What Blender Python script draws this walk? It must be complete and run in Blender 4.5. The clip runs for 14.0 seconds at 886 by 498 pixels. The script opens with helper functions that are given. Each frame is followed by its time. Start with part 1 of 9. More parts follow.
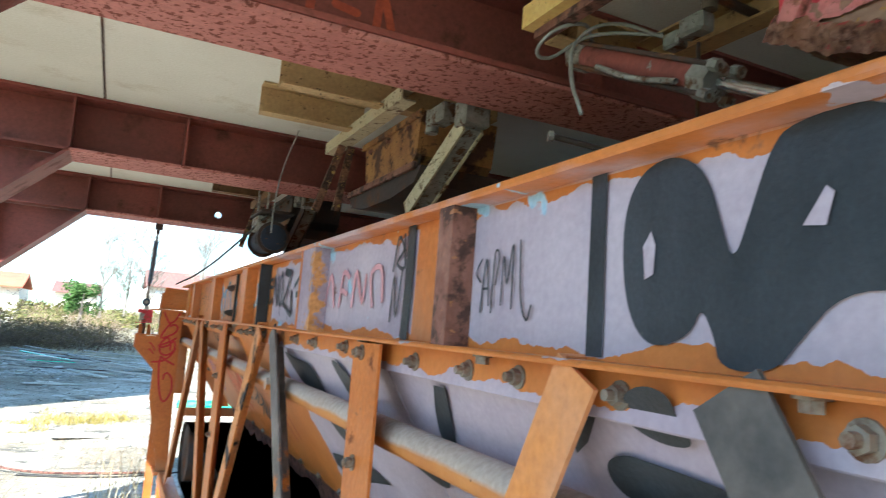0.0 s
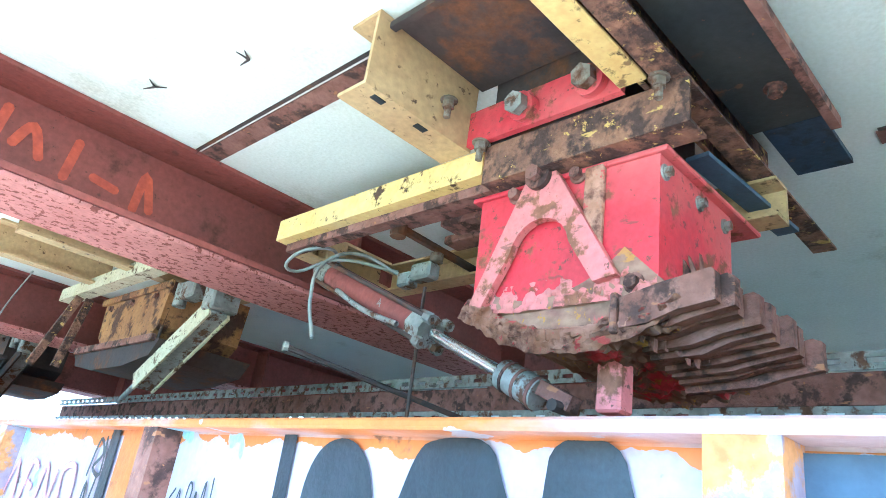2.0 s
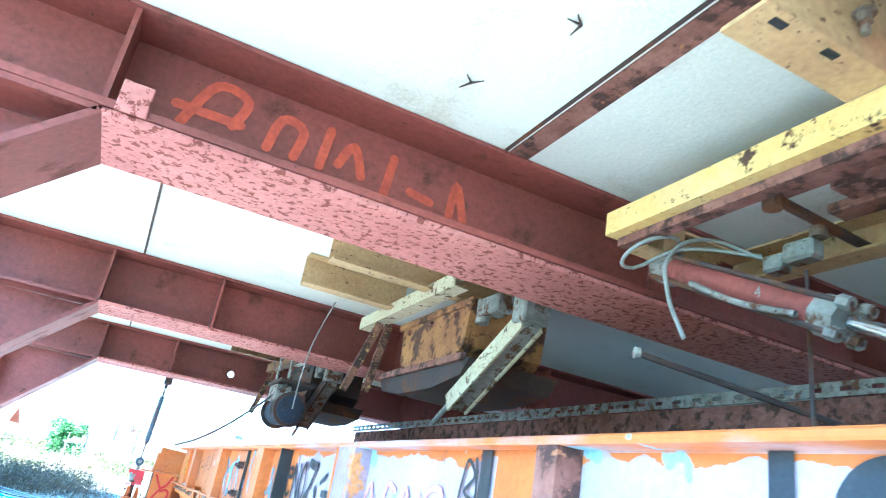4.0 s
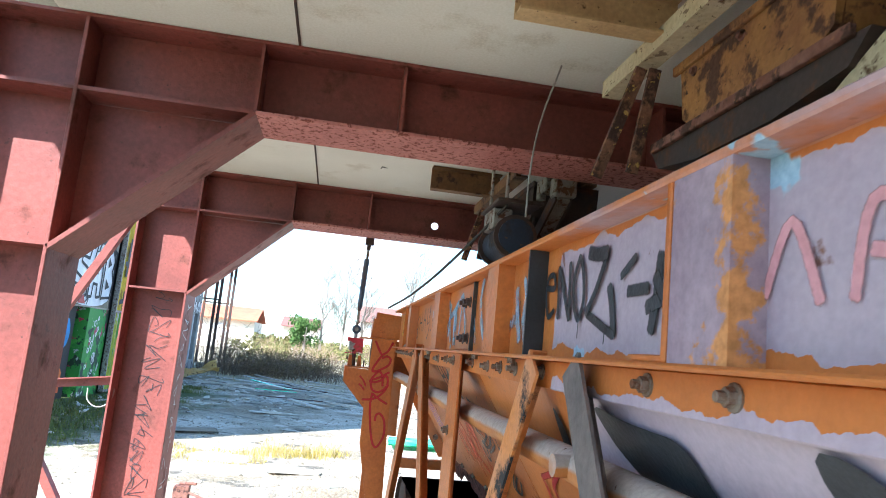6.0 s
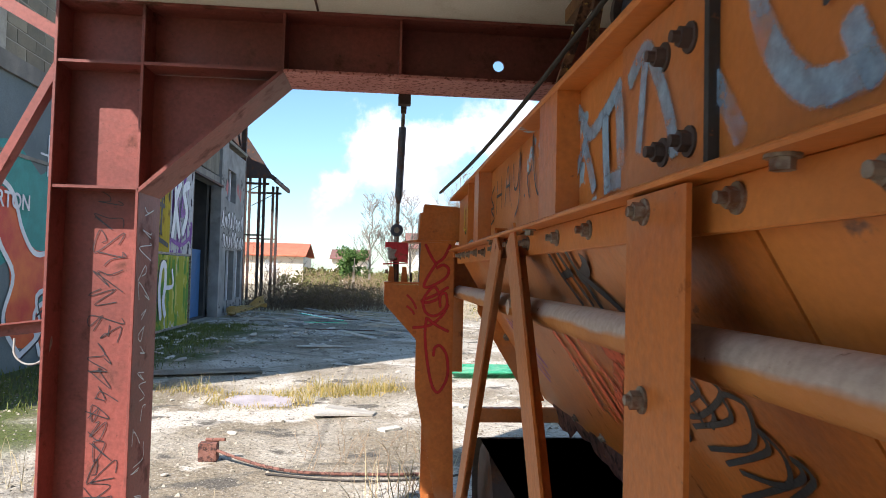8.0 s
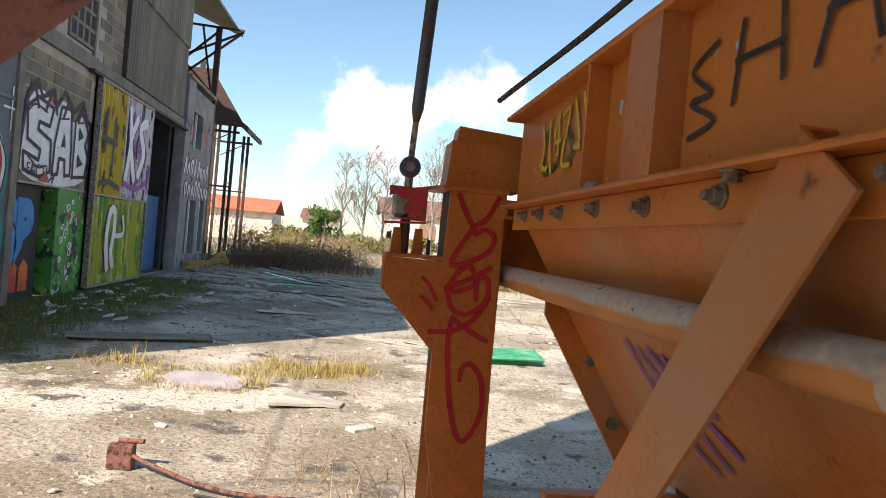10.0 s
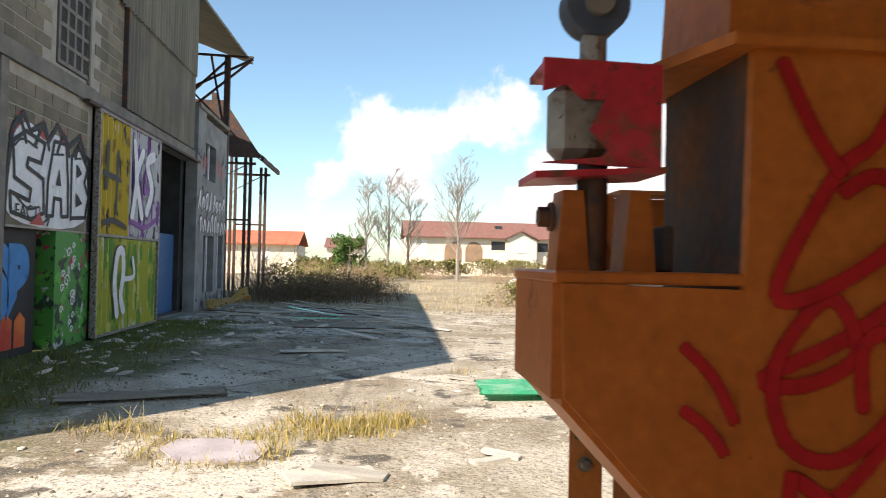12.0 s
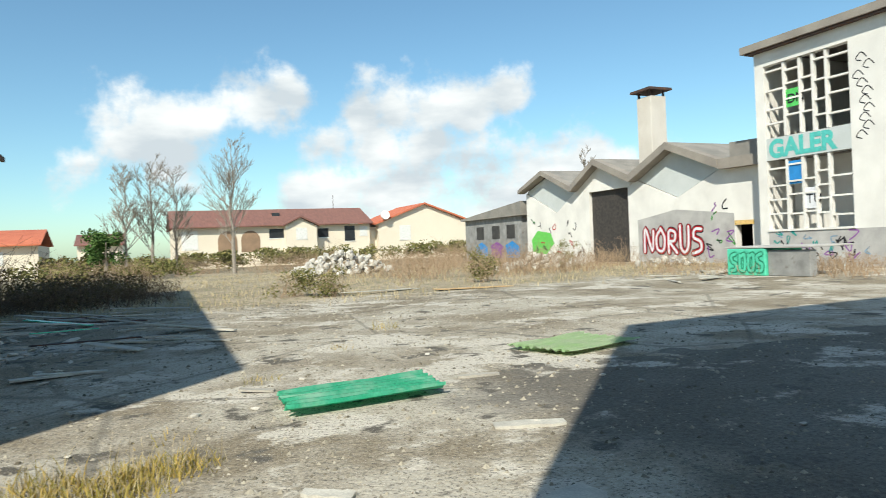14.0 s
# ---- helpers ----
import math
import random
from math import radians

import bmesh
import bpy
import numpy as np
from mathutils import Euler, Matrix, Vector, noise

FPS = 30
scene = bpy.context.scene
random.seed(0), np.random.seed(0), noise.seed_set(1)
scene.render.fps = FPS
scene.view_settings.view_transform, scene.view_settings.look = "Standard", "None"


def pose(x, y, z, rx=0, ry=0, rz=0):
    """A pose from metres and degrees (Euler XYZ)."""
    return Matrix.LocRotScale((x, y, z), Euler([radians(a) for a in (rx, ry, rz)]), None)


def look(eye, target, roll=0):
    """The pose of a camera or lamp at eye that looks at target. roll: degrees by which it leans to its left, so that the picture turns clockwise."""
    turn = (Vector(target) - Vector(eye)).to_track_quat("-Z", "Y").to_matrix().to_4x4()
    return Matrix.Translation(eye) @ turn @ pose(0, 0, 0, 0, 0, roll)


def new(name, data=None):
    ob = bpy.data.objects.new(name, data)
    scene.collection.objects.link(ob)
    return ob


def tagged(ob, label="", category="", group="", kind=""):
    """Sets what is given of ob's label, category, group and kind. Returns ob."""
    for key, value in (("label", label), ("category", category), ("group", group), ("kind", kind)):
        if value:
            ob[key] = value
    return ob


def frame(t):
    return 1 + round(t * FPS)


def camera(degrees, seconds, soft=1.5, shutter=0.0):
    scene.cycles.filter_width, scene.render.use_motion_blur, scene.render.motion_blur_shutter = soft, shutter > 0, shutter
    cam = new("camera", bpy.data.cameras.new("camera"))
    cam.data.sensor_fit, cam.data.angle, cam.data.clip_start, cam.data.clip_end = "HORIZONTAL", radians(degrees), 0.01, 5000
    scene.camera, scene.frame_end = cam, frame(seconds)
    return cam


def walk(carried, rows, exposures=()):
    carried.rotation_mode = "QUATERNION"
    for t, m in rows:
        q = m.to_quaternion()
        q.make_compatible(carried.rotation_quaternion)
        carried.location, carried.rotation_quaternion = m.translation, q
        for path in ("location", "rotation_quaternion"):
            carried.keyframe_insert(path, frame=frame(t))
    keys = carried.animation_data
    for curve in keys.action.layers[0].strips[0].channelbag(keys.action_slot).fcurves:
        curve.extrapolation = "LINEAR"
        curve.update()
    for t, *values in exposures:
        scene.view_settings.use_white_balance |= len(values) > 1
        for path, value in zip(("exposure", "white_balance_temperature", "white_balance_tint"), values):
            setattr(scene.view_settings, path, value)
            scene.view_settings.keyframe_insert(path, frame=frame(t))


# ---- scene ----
cam = camera(66.2, 14.0, soft=0.5, shutter=0.15)
PATH = [
    (0, (0.026, 0.009, 1.584), (0.876, 1.803, 1.831), 4.3),
    (0.5, (0.055, -0.041, 1.626), (1.247, 1.514, 2.027), 4.7),
    (1, (0.053, -0.109, 1.670), (1.349, 1.299, 2.250), 7.2),
    (1.5, (0.036, -0.136, 1.686), (1.344, 1.216, 2.363), 8.0),
    (2, (0.017, -0.123, 1.701), (1.290, 1.225, 2.450), 8.3),
    (2.5, (-0.005, -0.112, 1.706), (1.250, 1.227, 2.500), 9.0),
    (3, (-0.041, -0.073, 1.704), (1.133, 1.344, 2.487), 9.5),
    (3.5, (-0.072, 0.005, 1.691), (0.926, 1.569, 2.438), 9.3),
    (4, (-0.051, 0.176, 1.678), (0.676, 1.898, 2.389), 10.0),
    (6.5, (0.133, 1.410, 1.523), (0.405, 3.378, 1.753), 5.2),
    (7, (0.165, 1.742, 1.500), (0.448, 3.714, 1.680), 4.0),
    (7.5, (0.191, 2.149, 1.475), (0.259, 4.145, 1.589), 2.6),
    (8, (0.186, 2.513, 1.458), (0.362, 4.504, 1.532), 1.4),
    (8.5, (0.134, 2.817, 1.457), (0.330, 4.807, 1.503), 3.9),
    (11, (0.105, 4.390, 1.443), (0.422, 6.364, 1.394), 4.1),
    (11.5, (0.103, 4.687, 1.424), (0.462, 6.653, 1.354), 0.2),
    (12, (0.058, 5.062, 1.422), (0.249, 7.052, 1.463), 1.2),
    (12.5, (0.000, 5.403, 1.411), (0.028, 7.402, 1.407), 1.9),
    (13, (-0.017, 5.720, 1.406), (0.301, 7.692, 1.310), -1.0),
    (13.5, (0.027, 5.984, 1.402), (0.545, 7.916, 1.375), -1.9),
    (14, (0.093, 6.256, 1.401), (0.905, 8.084, 1.390), -2.5),
]
EXPOSURES = [(0.0, 2.1, 5600, 5), (0.5, 3.15, 4550, -11), (1.0, 3.76, 4400, -5), (1.5, 3.98, 4400, 0), (2.0, 3.98, 4300, -2), (3.0, 3.9, 4250, -3), (4.0, 3.9, 4150, -4),
             (5.0, 2.7, 5000, 4), (6.5, 1.80, 5550, 11), (7.5, 1.02, 5800, 13), (8.5, 1.0, 6800, 20), (11.0, 0.80, 7250, 19), (11.7, 0.86, 7300, 19), (12.1, 0.88, 7200, 16), (12.5, 0.66, 6900, 12), (13.0, 0.47, 6800, 10), (14.0, 0.35, 6500, 5)]
walk(cam, [(t, look(eye, target, roll)) for t, eye, target, roll in PATH], EXPOSURES)

# ---- light: sky with broken cumulus, one sun from behind and left
SUN_EL, SUN_DIR = radians(42), Vector((0.68, 0.733, 0))
world = bpy.data.worlds.new("sky_world")
scene.world = world
world.use_nodes = True
wn, wl = world.node_tree.nodes, world.node_tree.links
wn.clear()
w_out = wn.new("ShaderNodeOutputWorld")
w_bg = wn.new("ShaderNodeBackground")
w_sky = wn.new("ShaderNodeTexSky")
w_sky.sky_type, w_sky.sun_disc = "NISHITA", False
w_sky.sun_elevation = SUN_EL
w_sky.sun_rotation = math.atan2(-SUN_DIR.x, -SUN_DIR.y)
w_sky.air_density, w_sky.dust_density, w_sky.ozone_density = 1.0, 0.6, 2.0
w_co = wn.new("ShaderNodeTexCoord")
w_sep = wn.new("ShaderNodeSeparateXYZ")
w_map = wn.new("ShaderNodeMapping")
w_map.inputs["Scale"].default_value = (1.0, 1.0, 2.6)
w_map.inputs["Location"].default_value = (0.35, 0.1, 0.05)
w_noise = wn.new("ShaderNodeTexNoise")
w_noise.inputs["Scale"].default_value, w_noise.inputs["Detail"].default_value = 3.2, 9
w_noise.inputs["Roughness"].default_value = 0.52
w_ramp = wn.new("ShaderNodeValToRGB")
w_ramp.color_ramp.elements[0].position, w_ramp.color_ramp.elements[1].position = 0.50, 0.575
w_low = wn.new("ShaderNodeMapRange")
w_low.inputs["From Min"].default_value, w_low.inputs["From Max"].default_value = 0.36, 0.20
w_mul = wn.new("ShaderNodeMath")
w_mul.operation = "MULTIPLY"
w_back = wn.new("ShaderNodeMapRange")
w_back.inputs["From Min"].default_value, w_back.inputs["From Max"].default_value = 0.45, 0.25
w_hid = wn.new("ShaderNodeMath")
w_hid.operation = "MULTIPLY"
# banks of cumulus over the field: (bearing from north, height, radius), degrees
CLOUDS = [(-1.1, 8.8, 4.4), (1.7, 10.9, 4.1), (5.4, 10.9, 4.7), (8.8, 11.5, 3.3), (12.1, 12.6, 2.5), (-3.9, 7.5, 2.5), (2.6, 8.0, 3.8), (14.8, 8.9, 3.3), (17.6, 11.0, 3.3), (20.4, 11.3, 3.6), (23.5, 11.4, 4.1), (26.1, 11.2, 3.0), (30.3, 12.3, 2.5), (18.5, 8.3, 4.1), (23.1, 8.1, 3.8), (19.4, 4.4, 4.9), (25.7, 5.1, 6.0), (32.4, 6.0, 6.0), (13.8, 4.3, 3.8), (38.1, 5.4, 6.0), (29.5, 4.7, 5.5)]
w_field = None
for az, el, size in CLOUDS:
    c = (math.sin(radians(az)) * math.cos(radians(el)), math.cos(radians(az)) * math.cos(radians(el)), math.sin(radians(el)) * 1.25)
    w_squash = wn.new("ShaderNodeVectorMath")
    w_squash.operation, w_squash.inputs[1].default_value = "MULTIPLY", (1.0, 1.0, 1.25)
    wl.new(w_co.outputs["Generated"], w_squash.inputs[0])
    w_d = wn.new("ShaderNodeVectorMath")
    w_d.operation, w_d.inputs[1].default_value = "DISTANCE", c
    wl.new(w_squash.outputs["Vector"], w_d.inputs[0])
    w_r = wn.new("ShaderNodeMapRange")
    w_r.clamp = False
    w_r.inputs["From Min"].default_value, w_r.inputs["From Max"].default_value = radians(size), 0.0
    wl.new(w_d.outputs["Value"], w_r.inputs["Value"])
    if w_field is None:
        w_field = w_r.outputs["Result"]
    else:
        w_max = wn.new("ShaderNodeMath")
        w_max.operation, w_max.inputs[2].default_value = "SMOOTH_MAX", 0.25
        wl.new(w_field, w_max.inputs[0])
        wl.new(w_r.outputs["Result"], w_max.inputs[1])
        w_field = w_max.outputs[0]
w_puff = wn.new("ShaderNodeTexNoise")
w_puff.inputs["Scale"].default_value, w_puff.inputs["Detail"].default_value, w_puff.inputs["Roughness"].default_value = 7.0, 10, 0.6
w_puff_k = wn.new("ShaderNodeMapRange")
w_puff_k.inputs["To Min"].default_value, w_puff_k.inputs["To Max"].default_value = -1.7, 1.5
w_puff_k.inputs["From Min"].default_value, w_puff_k.inputs["From Max"].default_value = 0.2, 0.8
w_sum = wn.new("ShaderNodeMath")
w_sum.operation = "ADD"
w_edge = wn.new("ShaderNodeMapRange")
w_edge.interpolation_type = "SMOOTHSTEP"
w_edge.inputs["From Min"].default_value, w_edge.inputs["From Max"].default_value = -0.15, 0.75
w_all = wn.new("ShaderNodeMath")
w_all.operation = "MAXIMUM"
for a, b in ((w_co.outputs["Generated"], w_puff.inputs["Vector"]), (w_puff.outputs["Fac"], w_puff_k.inputs["Value"]), (w_field, w_sum.inputs[0]),
             (w_puff_k.outputs["Result"], w_sum.inputs[1]), (w_sum.outputs["Value"], w_edge.inputs["Value"]), (w_edge.outputs["Result"], w_all.inputs[0]),
             (w_sep.outputs["Y"], w_back.inputs["Value"]), (w_back.outputs["Result"], w_hid.inputs[1]), (w_mul.outputs["Value"], w_hid.inputs[0]),
             (w_hid.outputs["Value"], w_all.inputs[1])):
    wl.new(a, b)
w_mix = wn.new("ShaderNodeMix")
w_mix.data_type = "RGBA"
w_shade = wn.new("ShaderNodeTexNoise")
w_shade.inputs["Scale"].default_value, w_shade.inputs["Detail"].default_value = 7.0, 6
w_tone = wn.new("ShaderNodeValToRGB")
w_tone.color_ramp.elements[0].position, w_tone.color_ramp.elements[1].position = 0.38, 0.60
w_tone.color_ramp.elements[0].color, w_tone.color_ramp.elements[1].color = (0.66, 0.71, 0.76, 1), (1.0, 1.0, 1.0, 1)
w_gain = wn.new("ShaderNodeMix")
w_gain.data_type, w_gain.blend_type = "RGBA", "MULTIPLY"
w_gain.inputs[0].default_value, w_gain.inputs[7].default_value = 1.0, (6.7, 6.8, 6.9, 1)
for a, b in ((w_map.outputs["Vector"], w_shade.inputs["Vector"]), (w_shade.outputs["Fac"], w_tone.inputs["Fac"]),
             (w_tone.outputs["Color"], w_gain.inputs[6]), (w_gain.outputs[2], w_mix.inputs[7])):
    wl.new(a, b)
w_tint = wn.new("ShaderNodeMix")
w_tint.data_type, w_tint.blend_type = "RGBA", "MULTIPLY"
w_tint.inputs[0].default_value, w_tint.inputs[7].default_value = 1.0, (0.80, 1.0, 1.0, 1)
for a, b in ((w_co.outputs["Generated"], w_map.inputs["Vector"]), (w_map.outputs["Vector"], w_noise.inputs["Vector"]),
             (w_noise.outputs["Fac"], w_ramp.inputs["Fac"]), (w_co.outputs["Generated"], w_sep.inputs["Vector"]),
             (w_sep.outputs["Z"], w_low.inputs["Value"]), (w_ramp.outputs["Color"], w_mul.inputs[0]),
             (w_low.outputs["Result"], w_mul.inputs[1]), (w_all.outputs["Value"], w_mix.inputs[0]),
             (w_tint.outputs[2], w_mix.inputs[6]), (w_sky.outputs["Color"], w_tint.inputs[6]), (w_mix.outputs[2], w_bg.inputs["Color"]),
             (w_bg.outputs["Background"], w_out.inputs["Surface"])):
    wl.new(a, b)
w_bg.inputs["Strength"].default_value = 0.12
sun = new("sun", bpy.data.lights.new("sun", "SUN"))
sun.data.energy, sun.data.angle, sun.data.color = 4.7, radians(0.55), (1.0, 0.93, 0.82)
sun.matrix_world = look((-30, -30, 40), Vector((-30, -30, 40)) + SUN_DIR * math.cos(SUN_EL) - Vector((0, 0, math.sin(SUN_EL))))


# ---- materials
def shader(name, metal=0.0, rough=0.6, specular=0.4):
    """A material with its node tree, its shader and a world position."""
    m = bpy.data.materials.new(name)
    m.use_nodes = True
    nt = m.node_tree
    bsdf = nt.nodes["Principled BSDF"]
    bsdf.inputs["Metallic"].default_value = metal
    bsdf.inputs["Roughness"].default_value = rough
    bsdf.inputs["Specular IOR Level"].default_value = specular
    pos = nt.nodes.new("ShaderNodeNewGeometry").outputs["Position"]
    return m, nt, bsdf, pos


def col(c):
    return (c[0], c[1], c[2], 1.0)


def noise_fac(nt, pos, scale, lo, hi, detail=6, stretch=None, seed=0.0, rough=0.55):
    n = nt.nodes.new("ShaderNodeTexNoise")
    n.inputs["Scale"].default_value, n.inputs["Detail"].default_value = scale, detail
    n.inputs["Roughness"].default_value = rough
    mp = nt.nodes.new("ShaderNodeMapping")
    mp.inputs["Location"].default_value = (seed, seed * 1.7, seed * 0.6)
    if stretch:
        mp.inputs["Scale"].default_value = stretch
    nt.links.new(pos, mp.inputs["Vector"])
    nt.links.new(mp.outputs["Vector"], n.inputs["Vector"])
    r = nt.nodes.new("ShaderNodeMapRange")
    r.inputs["From Min"].default_value, r.inputs["From Max"].default_value = lo, hi
    nt.links.new(n.outputs["Fac"], r.inputs["Value"])
    return r.outputs["Result"]


def mixed(nt, fac, a, b, mode="MIX"):
    x = nt.nodes.new("ShaderNodeMix")
    x.data_type, x.blend_type = "RGBA", mode
    if isinstance(fac, float):
        x.inputs[0].default_value = fac
    else:
        nt.links.new(fac, x.inputs[0])
    for sock, v in ((x.inputs[6], a), (x.inputs[7], b)):
        if isinstance(v, tuple):
            sock.default_value = col(v)
        else:
            nt.links.new(v, sock)
    return x.outputs[2]


def math_node(nt, op, a, b=None):
    n = nt.nodes.new("ShaderNodeMath")
    n.operation = op
    for sock, v in zip(n.inputs, (a, b)):
        if v is None:
            continue
        if isinstance(v, (int, float)):
            sock.default_value = v
        else:
            nt.links.new(v, sock)
    return n.outputs[0]


def axis_fac(nt, pos, axis, lo, hi):
    s = nt.nodes.new("ShaderNodeSeparateXYZ")
    nt.links.new(pos, s.inputs[0])
    r = nt.nodes.new("ShaderNodeMapRange")
    r.inputs["From Min"].default_value, r.inputs["From Max"].default_value = lo, hi
    nt.links.new(s.outputs["XYZ".index(axis)], r.inputs["Value"])
    return r.outputs["Result"]


def relief(nt, bsdf, pos, scale, strength, dist=0.004, detail=5):
    f = noise_fac(nt, pos, scale, 0.2, 0.8, detail, seed=7.3)
    b = nt.nodes.new("ShaderNodeBump")
    b.inputs["Strength"].default_value, b.inputs["Distance"].default_value = strength, dist
    nt.links.new(f, b.inputs["Height"])
    nt.links.new(b.outputs["Normal"], bsdf.inputs["Normal"])


def surface(name, c1, c2, scale=3.0, rough=0.6, metal=0.0, rust=None, rust_at=(0.60, 0.66), rust_scale=7.0,
            dust=None, bump=0.25, fine=70.0, stretch=None, piece=0.0, chips=None):
    """A worn surface: broad tone, fine grain, and rust or dirt patches with edges of their own."""
    m, nt, bsdf, pos = shader(name, metal, rough)
    c = mixed(nt, noise_fac(nt, pos, scale, 0.35, 0.65, stretch=stretch), c1, c2)
    grain = noise_fac(nt, pos, fine, 0.3, 0.7, 4, seed=3.1)
    c = mixed(nt, 0.38, c, mixed(nt, grain, (0.35, 0.35, 0.35), (0.75, 0.75, 0.75)), "OVERLAY")
    if dust:
        c = mixed(nt, noise_fac(nt, pos, scale * 0.6, 0.5, 0.72, 8, seed=5.0), c, dust)
    if rust:
        f = noise_fac(nt, pos, rust_scale, rust_at[0], rust_at[1], 9, seed=11.0, rough=0.65)
        c = mixed(nt, f, c, mixed(nt, grain, rust, tuple(v * 1.7 for v in rust)))
        rr = nt.nodes.new("ShaderNodeMapRange")
        rr.inputs["To Min"].default_value, rr.inputs["To Max"].default_value = rough, 0.9
        nt.links.new(f, rr.inputs["Value"])
        nt.links.new(rr.outputs["Result"], bsdf.inputs["Roughness"])
    if chips:
        # small flakes of lost paint, and scratches drawn out along the steel
        cc_, amount = chips
        f = noise_fac(nt, pos, 48, 0.70 - amount, 0.735 - amount, 5, seed=23.0, rough=0.7)
        c = mixed(nt, f, c, cc_)
        f = noise_fac(nt, pos, 30, 0.72 - amount, 0.76 - amount, 4, stretch=(1, 0.6, 1.5), seed=31.0)
        c = mixed(nt, math_node(nt, "MULTIPLY", f, 0.8), c, tuple(v * 1.15 for v in cc_))
    if piece:
        oi = nt.nodes.new("ShaderNodeObjectInfo")
        g = nt.nodes.new("ShaderNodeMapRange")
        g.inputs["To Min"].default_value, g.inputs["To Max"].default_value = 1 - piece, 1 + piece
        nt.links.new(oi.outputs["Random"], g.inputs["Value"])
        cc = nt.nodes.new("ShaderNodeCombineColor")
        for k in range(3):
            nt.links.new(g.outputs["Result"], cc.inputs[k])
        c = mixed(nt, 1.0, c, cc.outputs["Color"], "MULTIPLY")
    nt.links.new(c, bsdf.inputs["Base Color"])
    relief(nt, bsdf, pos, fine * 0.6, bump)
    return m


RUST = (0.085, 0.032, 0.016)
red_steel = surface("red_oxide_steel", (0.25, 0.066, 0.052), (0.16, 0.046, 0.038), 2.5, 0.55, rust=(0.09, 0.032, 0.024), rust_at=(0.57, 0.68), chips=((0.10, 0.035, 0.028), 0.05))
# red_steel paint made pinker: light bounced onto the flanges is in the colour
red_bounce = surface("bounce_pink_red_flange", (0.47, 0.19, 0.165), (0.38, 0.135, 0.12), 4, 0.7, rust=(0.14, 0.04, 0.03), rust_at=(0.54, 0.575), rust_scale=55, stretch=(1, 1, 1))
dark_steel = surface("dark_rusty_steel", (0.07, 0.042, 0.035), (0.045, 0.035, 0.035), 5, 0.7, rust=(0.11, 0.045, 0.02), rust_at=(0.52, 0.64))
black_steel = surface("tarred_and_shaded_steel", (0.022, 0.024, 0.028), (0.04, 0.038, 0.036), 6, 0.55, rust=(0.12, 0.05, 0.025), rust_at=(0.62, 0.7), chips=((0.14, 0.06, 0.03), 0.04))
blue_steel = surface("blue_grey_steel", (0.09, 0.12, 0.17), (0.06, 0.08, 0.12), 5, 0.6, rust=(0.10, 0.05, 0.03), rust_at=(0.55, 0.66), chips=((0.13, 0.06, 0.035), 0.05))
orange_paint = surface("orange_paint", (0.49, 0.15, 0.028), (0.39, 0.108, 0.02), 3.5, 0.45, rust=(0.14, 0.045, 0.02), rust_at=(0.645, 0.70), dust=(0.42, 0.20, 0.10), chips=((0.17, 0.06, 0.03), 0.015))
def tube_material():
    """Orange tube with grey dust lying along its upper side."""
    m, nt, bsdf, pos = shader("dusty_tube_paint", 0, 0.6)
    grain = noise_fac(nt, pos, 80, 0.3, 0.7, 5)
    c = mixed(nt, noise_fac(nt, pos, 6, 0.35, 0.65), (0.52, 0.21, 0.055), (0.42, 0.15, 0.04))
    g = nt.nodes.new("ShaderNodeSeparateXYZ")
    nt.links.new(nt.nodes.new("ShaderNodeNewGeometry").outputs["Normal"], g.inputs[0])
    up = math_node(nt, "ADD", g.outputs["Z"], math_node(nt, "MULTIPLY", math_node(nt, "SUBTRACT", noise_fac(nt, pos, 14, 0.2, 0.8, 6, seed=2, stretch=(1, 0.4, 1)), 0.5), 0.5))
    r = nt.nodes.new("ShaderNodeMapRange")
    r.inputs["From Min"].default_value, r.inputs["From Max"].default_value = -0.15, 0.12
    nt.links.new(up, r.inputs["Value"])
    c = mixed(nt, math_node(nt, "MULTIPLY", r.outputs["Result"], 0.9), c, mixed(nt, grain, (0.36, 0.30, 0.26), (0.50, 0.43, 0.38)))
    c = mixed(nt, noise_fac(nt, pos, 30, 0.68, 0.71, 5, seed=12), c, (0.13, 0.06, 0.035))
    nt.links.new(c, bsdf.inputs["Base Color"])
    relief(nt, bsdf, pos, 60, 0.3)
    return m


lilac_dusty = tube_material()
yellow_paint = surface("yellow_paint", (0.72, 0.50, 0.20), (0.66, 0.42, 0.13), 6, 0.5, rust=(0.055, 0.028, 0.018), rust_at=(0.585, 0.63), rust_scale=11, dust=(0.62, 0.46, 0.25), chips=((0.11, 0.05, 0.025), 0.07))
tan_paint = surface("faded_yellow_paint", (0.52, 0.36, 0.18), (0.45, 0.29, 0.14), 5, 0.55, rust=(0.06, 0.03, 0.02), rust_at=(0.62, 0.68), rust_scale=12, chips=((0.09, 0.045, 0.025), 0.06))
cream_paint = surface("pale_cream_paint", (0.58, 0.50, 0.36), (0.50, 0.40, 0.25), 6, 0.6, rust=(0.09, 0.045, 0.025), rust_at=(0.60, 0.66), rust_scale=12, chips=((0.10, 0.05, 0.03), 0.09))
rusty_yellow = surface("rusted_yellow_paint", (0.27, 0.13, 0.075), (0.13, 0.062, 0.045), 26, 0.85, rust=(0.045, 0.024, 0.02), rust_at=(0.46, 0.56), rust_scale=24, bump=0.9, fine=110, chips=((0.52, 0.33, 0.09), 0.085))
faded_red = surface("faded_red_paint", (0.60, 0.17, 0.17), (0.46, 0.16, 0.14), 9, 0.6, rust=(0.17, 0.07, 0.04), rust_at=(0.53, 0.58), rust_scale=16, chips=((0.16, 0.07, 0.05), 0.09))
